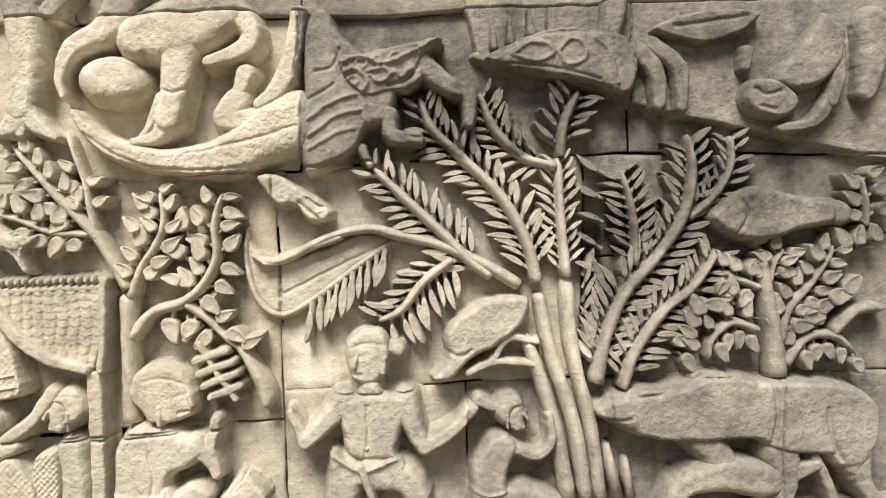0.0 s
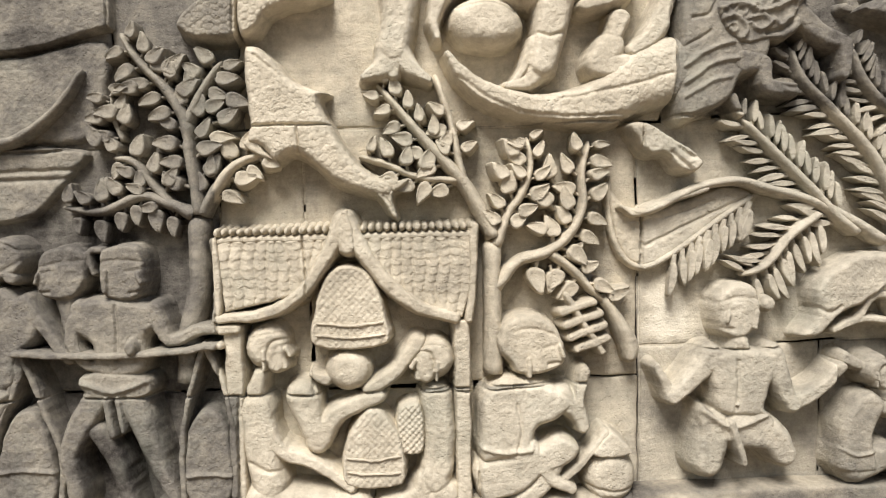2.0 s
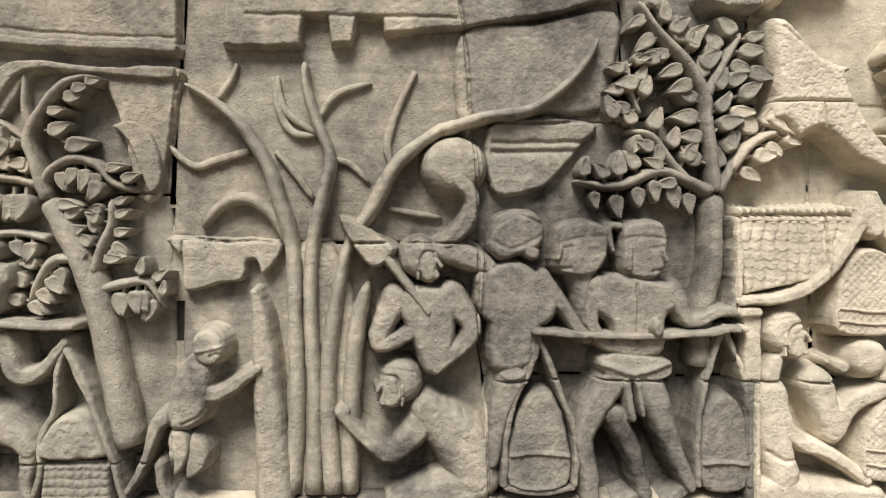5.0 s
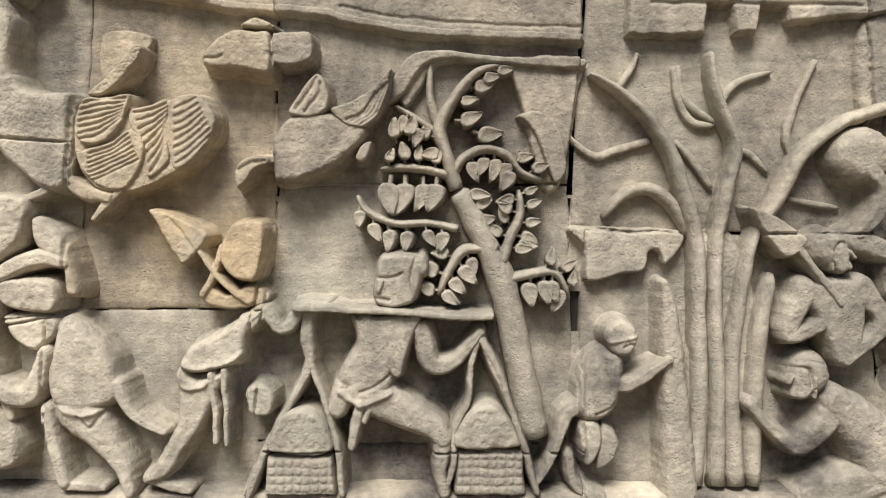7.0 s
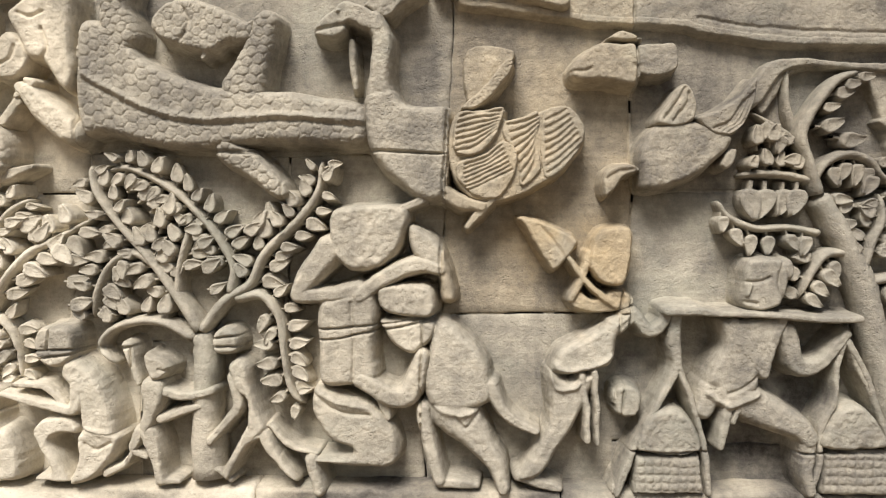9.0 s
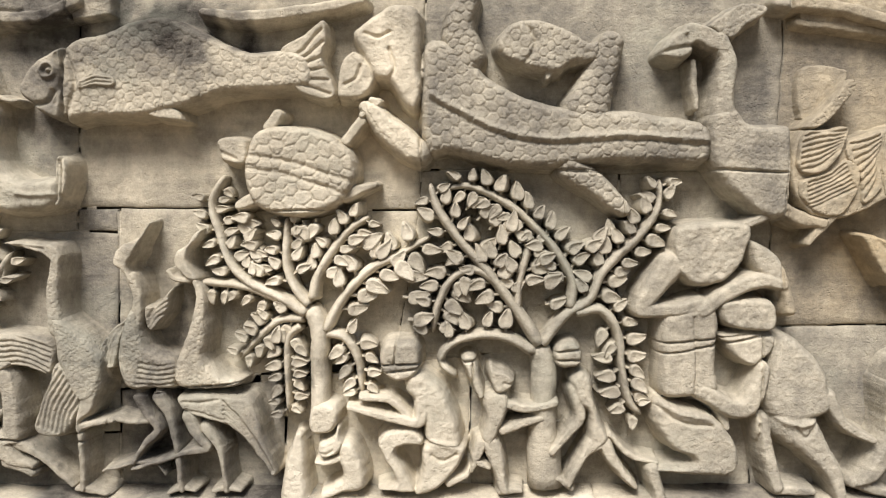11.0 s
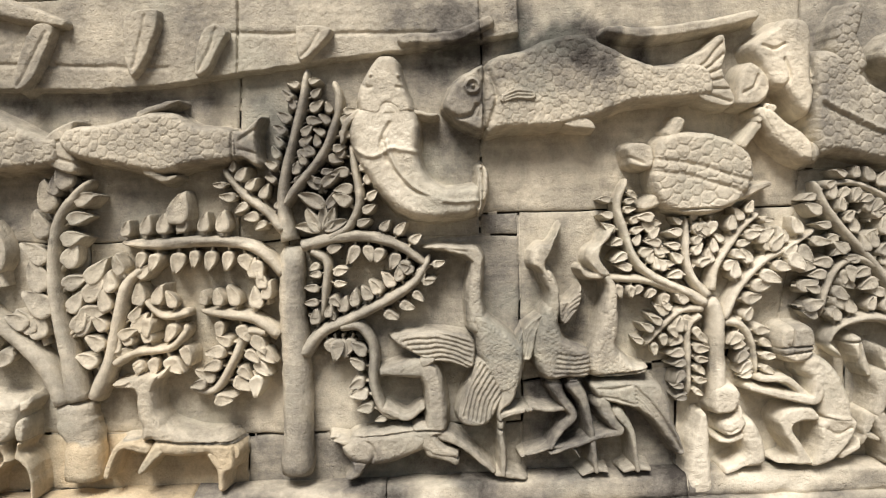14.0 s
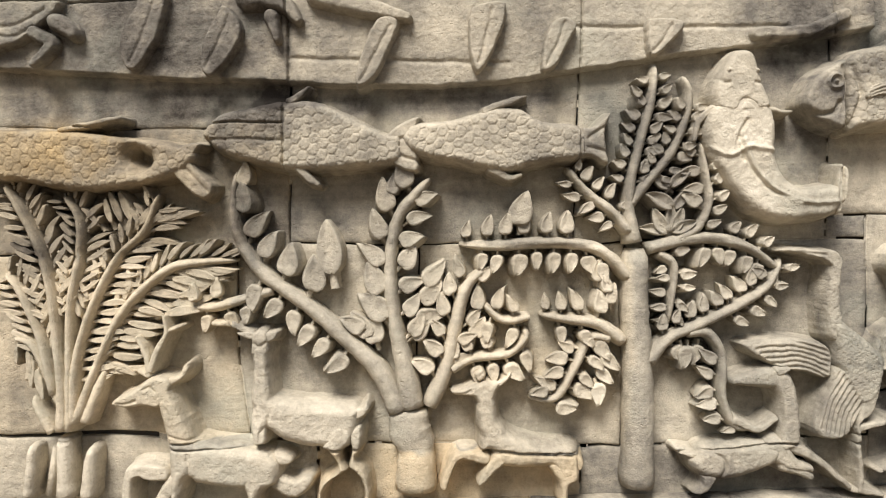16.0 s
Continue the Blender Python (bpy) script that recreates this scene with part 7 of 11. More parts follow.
assembled("carrying_pole", "stone shoulder pole with two loaded woven baskets", "carrying pole", (-0.232, 0, 0.954), [
    ("pole", [('limb', 0.068, [(-0.435, 1.345, 0.0142), (-0.328, 1.34, 0.0106), (-0.234, 1.336, 0.0106), (-0.115, 1.327, 0.0106), (-0.035, 1.327, 0.0108)])]),
    ("rope", [('limb', 0.05, [(-0.413, 1.333, 0.0189), (-0.417, 1.276, 0.0189), (-0.413, 1.222, 0.0153), (-0.446, 1.151, 0.0106), (-0.494, 1.061, 0.0108), (-0.541, 0.951, 0.013)])]),
    ("rope", [('limb', 0.05, [(-0.409, 1.228, 0.0108), (-0.375, 1.133, 0.0106), (-0.351, 1.038, 0.0106), (-0.344, 0.952, 0.0106)])]),
    ("rope", [('limb', 0.05, [(-0.056, 1.291, 0.0132), (-0.073, 1.229, 0.0094), (-0.081, 1.152, 0.0096), (-0.108, 1.086, 0.0096), (-0.113, 1.002, 0.0106), (-0.135, 0.952, 0.0108)])]),
    ("rope", [('limb', 0.052, [(-0.053, 1.28, 0.0118), (-0.02, 1.218, 0.0108), (0.011, 1.122, 0.0106), (0.041, 1.038, 0.0108), (0.063, 0.957, 0.0108)])]),
    ("rope", [('limb', 0.05, [(-0.048, 1.277, 0.0094), (-0.029, 1.218, 0.0094), (0.001, 1.152, 0.0084)])]),
    ("basket", [('slab', 0.052, [(-0.508, 0.947), (-0.501, 1.032), (-0.361, 1.035), (-0.351, 0.947)], 0.0142, False), ('weave', 0.0036, 0.0177, 0.0)]),
    ("basket", [('slab', 0.052, [(-0.11, 0.947), (-0.104, 1.044), (0.036, 1.048), (0.044, 0.947)], 0.0142, False), ('weave', 0.0036, 0.0177, 0.0)]),
    ("basket_lid", [('slab', 0.058, [(-0.496, 1.037), (-0.489, 1.1), (-0.461, 1.131), (-0.417, 1.137), (-0.38, 1.114), (-0.361, 1.039)], 0.0212, True), ('lumps', 0.0008, 0.0106, 0.0)]),
    ("basket_lid", [('slab', 0.058, [(-0.11, 1.05), (-0.096, 1.112), (-0.061, 1.145), (-0.019, 1.141), (0.017, 1.098), (0.027, 1.05)], 0.0212, True), ('lumps', 0.0008, 0.0106, 0.0)]),
], "porters' loads")
tree("carved_tree", "leaning stone tree with hanging pods and round buds", (0.059, 0, 1.068), [
    ("trunk", 0.042, [(0.063, 1.068, 0.033), (0.028, 1.23, 0.0319), (-0.005, 1.384, 0.0307), (-0.045, 1.479, 0.0283), (-0.081, 1.55, 0.0248), (-0.103, 1.591, 0.0216)], []),
    ("branch", 0.04, [(-0.107, 1.591, 0.0165), (-0.129, 1.667, 0.0153), (-0.143, 1.72, 0.0153), (-0.118, 1.773, 0.013), (-0.071, 1.832, 0.0118), (-0.018, 1.854, 0.0059)], [('bud', 0.0354, 0.0496, -1, 0.55, 1, 0, -8), ('bud', 0.0401, 0.0448, 1, 0.2, 0.45, 60)]),
    ("branch", 0.026, [(-0.143, 1.72, 0.0118), (-0.163, 1.785, 0.0094), (-0.163, 1.876, 0.0059)], []),
    ("branch", 0.028, [(-0.155, 1.717, 0.0094), (-0.194, 1.743, 0.0083), (-0.241, 1.772, 0.0047)], [('bud', 0.0378, 0.0448, 1, 0.1, 0.9, 0, 240)]),
    ("branch", 0.038, [(-0.117, 1.614, 0.0118), (-0.093, 1.656, 0.0118), (-0.046, 1.677, 0.0118), (0.001, 1.662, 0.0106), (0.031, 1.627, 0.0094), (0.078, 1.612, 0.0072)], [('bud', 0.0295, 0.0543, -1, 0.2, 0.75, 0, -92), ('bud', 0.0472, 0.0472, 1, 0.6, 1, 50)]),
    ("branch", 0.036, [(-0.117, 1.618, 0.0106), (-0.164, 1.632, 0.0094), (-0.217, 1.637, 0.0094), (-0.268, 1.634, 0.0059)], [('bud', 0.0366, 0.0448, -1, 0.1, 0.95, 0, 88)]),
    ("branch", 0.036, [(-0.104, 1.508, 0.0094), (-0.164, 1.52, 0.0084), (-0.234, 1.519, 0.0094), (-0.294, 1.543, 0.0083), (-0.317, 1.578, 0.0059)], [('bud', 0.0378, 0.0519, 1, 0.1, 1, 0, -78)]),
    ("branch", 0.038, [(-0.009, 1.438, 0.013), (0.008, 1.491, 0.0118), (0.028, 1.539, 0.0106), (0.025, 1.592, 0.0059)], [('bud', 0.0295, 0.0448, 1, 0.1, 1, 78), ('bud', 0.0295, 0.0448, -1, 0.1, 1, 78)]),
    ("branch", 0.038, [(-0.047, 1.467, 0.013), (-0.092, 1.461, 0.0118), (-0.122, 1.419, 0.0108), (-0.145, 1.366, 0.0059)], [('bud', 0.0354, 0.0543, 1, 0.2, 1, 0, -62), ('bud', 0.0425, 0.0496, -1, 0.3, 1, 0, 165)]),
    ("branch", 0.038, [(0.009, 1.402, 0.0106), (0.056, 1.414, 0.0108), (0.104, 1.415, 0.0094), (0.136, 1.364, 0.006)], [('bud', 0.0295, 0.059, -1, 0.15, 0.85, 0, -95), ('bud', 0.0307, 0.0472, 1, 0.45, 1, 0, 58)]),
], [
    ("bud", 4, 0.0684, -92.0, -88.0, [(-0.247, 1.605), (-0.146, 1.603)]),
    ("bud", 2, 0.0425, 95.0, 85.0, [(-0.235, 1.696), (-0.206, 1.702)]),
    ("bud", 2, 0.0496, 0.0, -10.0, [(-0.1, 1.736), (-0.064, 1.713)]),
    ("bud", 1, 0.0472, 5.0, 5.0, [(0.026, 1.468), (0.074, 1.468)]),
    ("bud", 3, 0.0401, 20.0, 0.0, [(-0.075, 1.579), (-0.063, 1.526)]),
])
carving("foliage_panel", "flat stone crown of the leaning tree with a chipped corner", "leaf carving", [
    ("slab", 0.014, [(-0.236, 1.831), (-0.166, 1.886), (-0.0, 1.878), (0.154, 1.877), (0.149, 1.764), (0.121, 1.61), (0.073, 1.598), (0.036, 1.751), (-0.012, 1.845), (-0.142, 1.856), (-0.212, 1.761)], 0.0142, True),
])
carving("foliage_panel", "curved flat stone leaf tip beside the crown", "leaf carving", [
    ('slab', 0.026, [(0.022, 1.751), (0.071, 1.763), (0.119, 1.714), (0.131, 1.634), (0.102, 1.605), (0.074, 1.675), (0.048, 1.725)], 0.0106, True),
])
assembled("monkey_carving", "pale stone monkey crouching against the trunks", "monkey carving", (0.187, 0, 0.952), [
    ("body", [("slab", 0.056, [(0.205, 1.263), (0.243, 1.251), (0.25, 1.205), (0.242, 1.157), (0.219, 1.115), (0.179, 1.099), (0.149, 1.111), (0.146, 1.157), (0.158, 1.211), (0.178, 1.247)], 0.038, True), ("groove", 0.003, [(0.187, 1.121), (0.218, 1.139), (0.235, 1.163)], 0.0036), ("lumps", 0.0004, 0.0107, 0.0)]),
    ("head", [("slab", 0.057, [(0.199, 1.289), (0.213, 1.318), (0.243, 1.324), (0.269, 1.308), (0.277, 1.277), (0.265, 1.251), (0.241, 1.239), (0.212, 1.251)], 0.0202, True), ("ridge", 0.003, [(0.203, 1.274), (0.231, 1.277), (0.272, 1.287)], 0.0036), ("groove", 0.003, [(0.243, 1.263), (0.258, 1.27), (0.27, 1.263)], 0.003)]),
    ("arm", [("limb", 0.052, [(0.22, 1.191, 0.0261), (0.254, 1.181, 0.0202), (0.304, 1.211, 0.0166), (0.34, 1.237, 0.0119)])]),
    ("haunch", [("slab", 0.055, [(0.152, 1.103), (0.179, 1.111), (0.2, 1.095), (0.202, 1.055), (0.186, 1.019), (0.162, 1.008), (0.152, 1.043)], 0.019, True)]),
    ("haunch", [("slab", 0.047, [(0.195, 1.095), (0.219, 1.097), (0.241, 1.063), (0.231, 1.027), (0.201, 1.003), (0.186, 1.01)], 0.0154, True)]),
    ("tail", [("limb", 0.046, [(0.161, 1.139, 0.0202), (0.125, 1.115, 0.0178), (0.108, 1.055, 0.0131), (0.084, 1.006, 0.0107), (0.057, 0.967, 0.0071)])]),
    ("foot", [("limb", 0.044, [(0.132, 1.031, 0.0131), (0.144, 0.976, 0.0166), (0.199, 0.94, 0.0214)])]),
], "monkeys")
carving("stone_stump", "pointed stone stump leaning on the trunks", "stump carving", [
    ("limb", 0.042, [(0.373, 0.94, 0.0451), (0.358, 1.157, 0.0333), (0.344, 1.325, 0.0238), (0.332, 1.397, 0.0107)]),
])
carving("foliage_panel", "ragged hanging stone foliage above the monkey", "leaf carving", [
    ('slab', 0.022, [(0.135, 1.511), (0.239, 1.514), (0.376, 1.507), (0.369, 1.457), (0.338, 1.431), (0.326, 1.464), (0.309, 1.457), (0.3, 1.421), (0.241, 1.409), (0.193, 1.395), (0.169, 1.404), (0.166, 1.466)], 0.0118, True),
])

# the great fish, the lizard, the cranes and the forest animals
carving("boat_hull", "grey stone boat hull rim at the upper edge", "boat carving", [
    ("limb", 0.036, [(-2.205, 2.054, 0.0128), (-2.115, 2.043, 0.0179), (-2.001, 2.051, 0.0179), (-1.848, 2.077, 0.0153)]),
])
carving("boat_hull", "worn grey stone boat rim near the great fish", "boat carving", [
    ("limb", 0.03, [(-2.706, 2.051, 0.0179), (-2.59, 2.052, 0.0179), (-2.499, 2.086, 0.0179)]),
])
carving("boat_hull", "worn grey stone boat rim over the goose", "boat carving", [
    ("limb", 0.03, [(-0.922, 2.064, 0.0204), (-0.798, 2.05, 0.0179), (-0.65, 2.011, 0.0179)]),
])
assembled("fish_carving", "great scaly stone fish with dark stained back", "fish carving", (-2.285, 0, 1.811), [
    ("head", [('slab', 0.056, [(-2.62, 1.885), (-2.593, 1.937), (-2.551, 1.966), (-2.514, 1.977), (-2.512, 1.896), (-2.518, 1.816), (-2.568, 1.826), (-2.606, 1.857)], 0.0229, True), ('ridge', 0.007, [(-2.562, 1.924), (-2.554, 1.937), (-2.539, 1.938), (-2.531, 1.925), (-2.539, 1.91), (-2.555, 1.91), (-2.562, 1.924)], 0.0038), ('ball', 0.064, (-2.545, 1.924, 0.0064, 0.0064, 0.0)), ('groove', 0.009, [(-2.603, 1.856), (-2.574, 1.849), (-2.548, 1.858), (-2.535, 1.877)], 0.0051), ('groove', 0.005, [(-2.528, 1.959), (-2.521, 1.909), (-2.531, 1.852)], 0.0038)]),
    ("body", [('slab', 0.055, [(-2.514, 1.977), (-2.421, 2.013), (-2.317, 2.047), (-2.254, 2.036), (-2.178, 1.999), (-2.102, 1.964), (-2.019, 1.97), (-1.969, 1.952), (-1.951, 1.902), (-1.97, 1.877), (-2.053, 1.872), (-2.155, 1.866), (-2.246, 1.836), (-2.349, 1.817), (-2.465, 1.816), (-2.518, 1.817)], 0.0305, True), ('scales', 0.0026, 0.0241, 8.0), ('groove', 0.006, [(-2.504, 1.959), (-2.488, 1.896), (-2.509, 1.822)], 0.0051)]),
    ("tail", [('slab', 0.05, [(-2.032, 1.963), (-1.974, 2.0), (-1.932, 2.033), (-1.923, 1.989), (-1.931, 1.937), (-1.904, 1.864), (-1.951, 1.854), (-2.008, 1.887)], 0.0114, True), ('groove', 0.005, [(-2.001, 1.946), (-1.969, 1.971), (-1.936, 2.008)], 0.0032), ('groove', 0.005, [(-2.001, 1.936), (-1.968, 1.953), (-1.933, 1.98)], 0.0032), ('groove', 0.005, [(-2.001, 1.926), (-1.967, 1.936), (-1.929, 1.951)], 0.0032), ('groove', 0.005, [(-2.001, 1.916), (-1.966, 1.918), (-1.926, 1.923)], 0.0032), ('groove', 0.005, [(-2.001, 1.906), (-1.965, 1.901), (-1.923, 1.895)], 0.0032), ('groove', 0.005, [(-2.002, 1.896), (-1.964, 1.883), (-1.919, 1.866)], 0.0032)]),
    ("fin", [('slab', 0.062, [(-2.482, 1.896), (-2.449, 1.92), (-2.404, 1.917), (-2.389, 1.894), (-2.405, 1.88), (-2.45, 1.883), (-2.476, 1.877)], 0.0102, True), ('groove', 0.004, [(-2.469, 1.883), (-2.437, 1.885), (-2.401, 1.886)], 0.0028), ('groove', 0.004, [(-2.469, 1.889), (-2.437, 1.895), (-2.402, 1.894)], 0.0028), ('groove', 0.004, [(-2.469, 1.895), (-2.437, 1.904), (-2.403, 1.902)], 0.0028), ('groove', 0.004, [(-2.469, 1.902), (-2.436, 1.914), (-2.404, 1.91)], 0.0028)]),
    ("fin", [('slab', 0.05, [(-2.333, 1.824), (-2.297, 1.845), (-2.261, 1.836), (-2.246, 1.811), (-2.285, 1.811)], 0.0089, True)]),
], "fishes")
carving("muzzle_carving", "broken pale stone animal head biting the fish tail", "animal carving", [
    ('slab', 0.054, [(-1.87, 1.998), (-1.847, 2.023), (-1.784, 2.062), (-1.723, 2.056), (-1.71, 1.999), (-1.714, 1.946), (-1.709, 1.861), (-1.728, 1.821), (-1.756, 1.837), (-1.786, 1.885), (-1.821, 1.898), (-1.848, 1.948)], 0.0305, True),
    ('slab', 0.05, [(-1.893, 1.939), (-1.861, 1.963), (-1.823, 1.925), (-1.816, 1.888), (-1.843, 1.855), (-1.9, 1.855), (-1.906, 1.889)], 0.0178, True),
    ('groove', 0.005, [(-1.885, 1.888), (-1.859, 1.901), (-1.849, 1.926)], 0.0038),
    ('groove', 0.005, [(-1.838, 1.998), (-1.81, 1.988), (-1.784, 2.0)], 0.0038),
    ('groove', 0.005, [(-1.785, 1.962), (-1.773, 1.925), (-1.786, 1.894)], 0.0038),
    ('limb', 0.05, [(-1.825, 1.831, 0.0218), (-1.784, 1.784, 0.0315), (-1.747, 1.751, 0.0346), (-1.722, 1.733, 0.023)]),
    ('limb', 0.046, [(-1.837, 1.84, 0.0151), (-1.85, 1.819, 0.0101)]),
    ('limb', 0.048, [(-1.812, 1.846, 0.0141), (-1.827, 1.853, 0.009)]),
    ('lumps', 0.0009, 0.0191, 0.0),
])
assembled("lizard_carving", "large scaly stone lizard with a ridged back", "lizard carving", (-1.395, 0, 1.708), [
    ("body", [("slab", 0.052, [(-1.716, 1.956), (-1.659, 1.987), (-1.609, 1.949), (-1.559, 1.898), (-1.471, 1.853), (-1.383, 1.833), (-1.257, 1.826), (-1.169, 1.812), (-1.079, 1.79), (-1.078, 1.705), (-1.194, 1.703), (-1.32, 1.704), (-1.446, 1.693), (-1.547, 1.703), (-1.649, 1.729), (-1.712, 1.746)], 0.0383, True), ("scales", 0.0032, 0.0281, -8.0), ("ridge", 0.006, [(-1.692, 1.862), (-1.61, 1.817), (-1.522, 1.778), (-1.408, 1.761), (-1.269, 1.769), (-1.081, 1.755)], 0.0064), ("groove", 0.003, [(-1.692, 1.849), (-1.61, 1.804), (-1.522, 1.766), (-1.408, 1.748), (-1.269, 1.757), (-1.081, 1.743)], 0.0038)]),
    ("leg", [("limb", 0.052, [(-1.615, 1.949, 0.046), (-1.631, 2.011, 0.0383), (-1.608, 2.073, 0.0281)]), ("scales", 0.004, 0.023, 40.0)]),
    ("leg", [("limb", 0.05, [(-1.345, 1.833, 0.0562), (-1.32, 1.895, 0.0409), (-1.295, 1.97, 0.0332)]), ("scales", 0.004, 0.023, 40.0)]),
    ("leg", [("limb", 0.048, [(-1.725, 1.736, 0.0332), (-1.775, 1.768, 0.0307), (-1.826, 1.826, 0.0255), (-1.845, 1.838, 0.0153)]), ("lumps", 0.001, 0.0153, 0.0)]),
    ("leg", [("limb", 0.048, [(-1.383, 1.695, 0.0332), (-1.332, 1.663, 0.0307), (-1.288, 1.625, 0.0255), (-1.263, 1.603, 0.0179)]), ("scales", 0.004, 0.023, 0.0)]),
], "reptiles")
carving("fish_carving", "small scaly stone fish above the lizard", "fish carving", [
    ("slab", 0.05, [(-1.551, 1.973), (-1.521, 2.016), (-1.464, 2.028), (-1.395, 2.008), (-1.345, 1.977), (-1.32, 1.98), (-1.32, 1.93), (-1.382, 1.924), (-1.414, 1.903), (-1.483, 1.916), (-1.533, 1.938)], 0.0255, True),
    ("limb", 0.04, [(-1.426, 1.915, 0.0128), (-1.435, 1.897, 0.0077)]),
    ("groove", 0.005, [(-1.483, 2.016), (-1.464, 1.972), (-1.489, 1.92)], 0.0051),
    ("scales", 0.0035, 0.0204, 0.0),
], "fishes")
assembled("turtle_carving", "pale stone turtle with a patterned shell", "turtle carving", (-1.995, 0, 1.598), [
    ("shell", [("slab", 0.054, [(-2.119, 1.708), (-2.095, 1.778), (-2.03, 1.8), (-1.941, 1.786), (-1.871, 1.744), (-1.861, 1.68), (-1.899, 1.621), (-1.97, 1.592), (-2.047, 1.596), (-2.104, 1.631)], 0.0281, True), ("scales", 0.0032, 0.0332, -12.0), ("groove", 0.004, [(-2.109, 1.733), (-2.006, 1.716), (-1.866, 1.668)], 0.0051), ("groove", 0.004, [(-2.112, 1.704), (-2.007, 1.685), (-1.877, 1.638)], 0.0051)]),
    ("head", [("slab", 0.046, [(-2.179, 1.766), (-2.146, 1.778), (-2.108, 1.765), (-2.109, 1.712), (-2.16, 1.715), (-2.175, 1.738)], 0.0179, True), ("groove", 0.004, [(-2.17, 1.74), (-2.134, 1.727)], 0.0038)]),
    ("flipper", [("limb", 0.042, [(-2.056, 1.793, 0.0204), (-2.04, 1.822, 0.0179)])]),
    ("flipper", [("limb", 0.042, [(-1.884, 1.763, 0.0166), (-1.851, 1.807, 0.0153)])]),
    ("flipper", [("limb", 0.038, [(-1.892, 1.642, 0.0204), (-1.821, 1.663, 0.0089)])]),
    ("flipper", [("limb", 0.038, [(-2.091, 1.638, 0.0204), (-2.13, 1.619, 0.0153)])]),
], "reptiles")
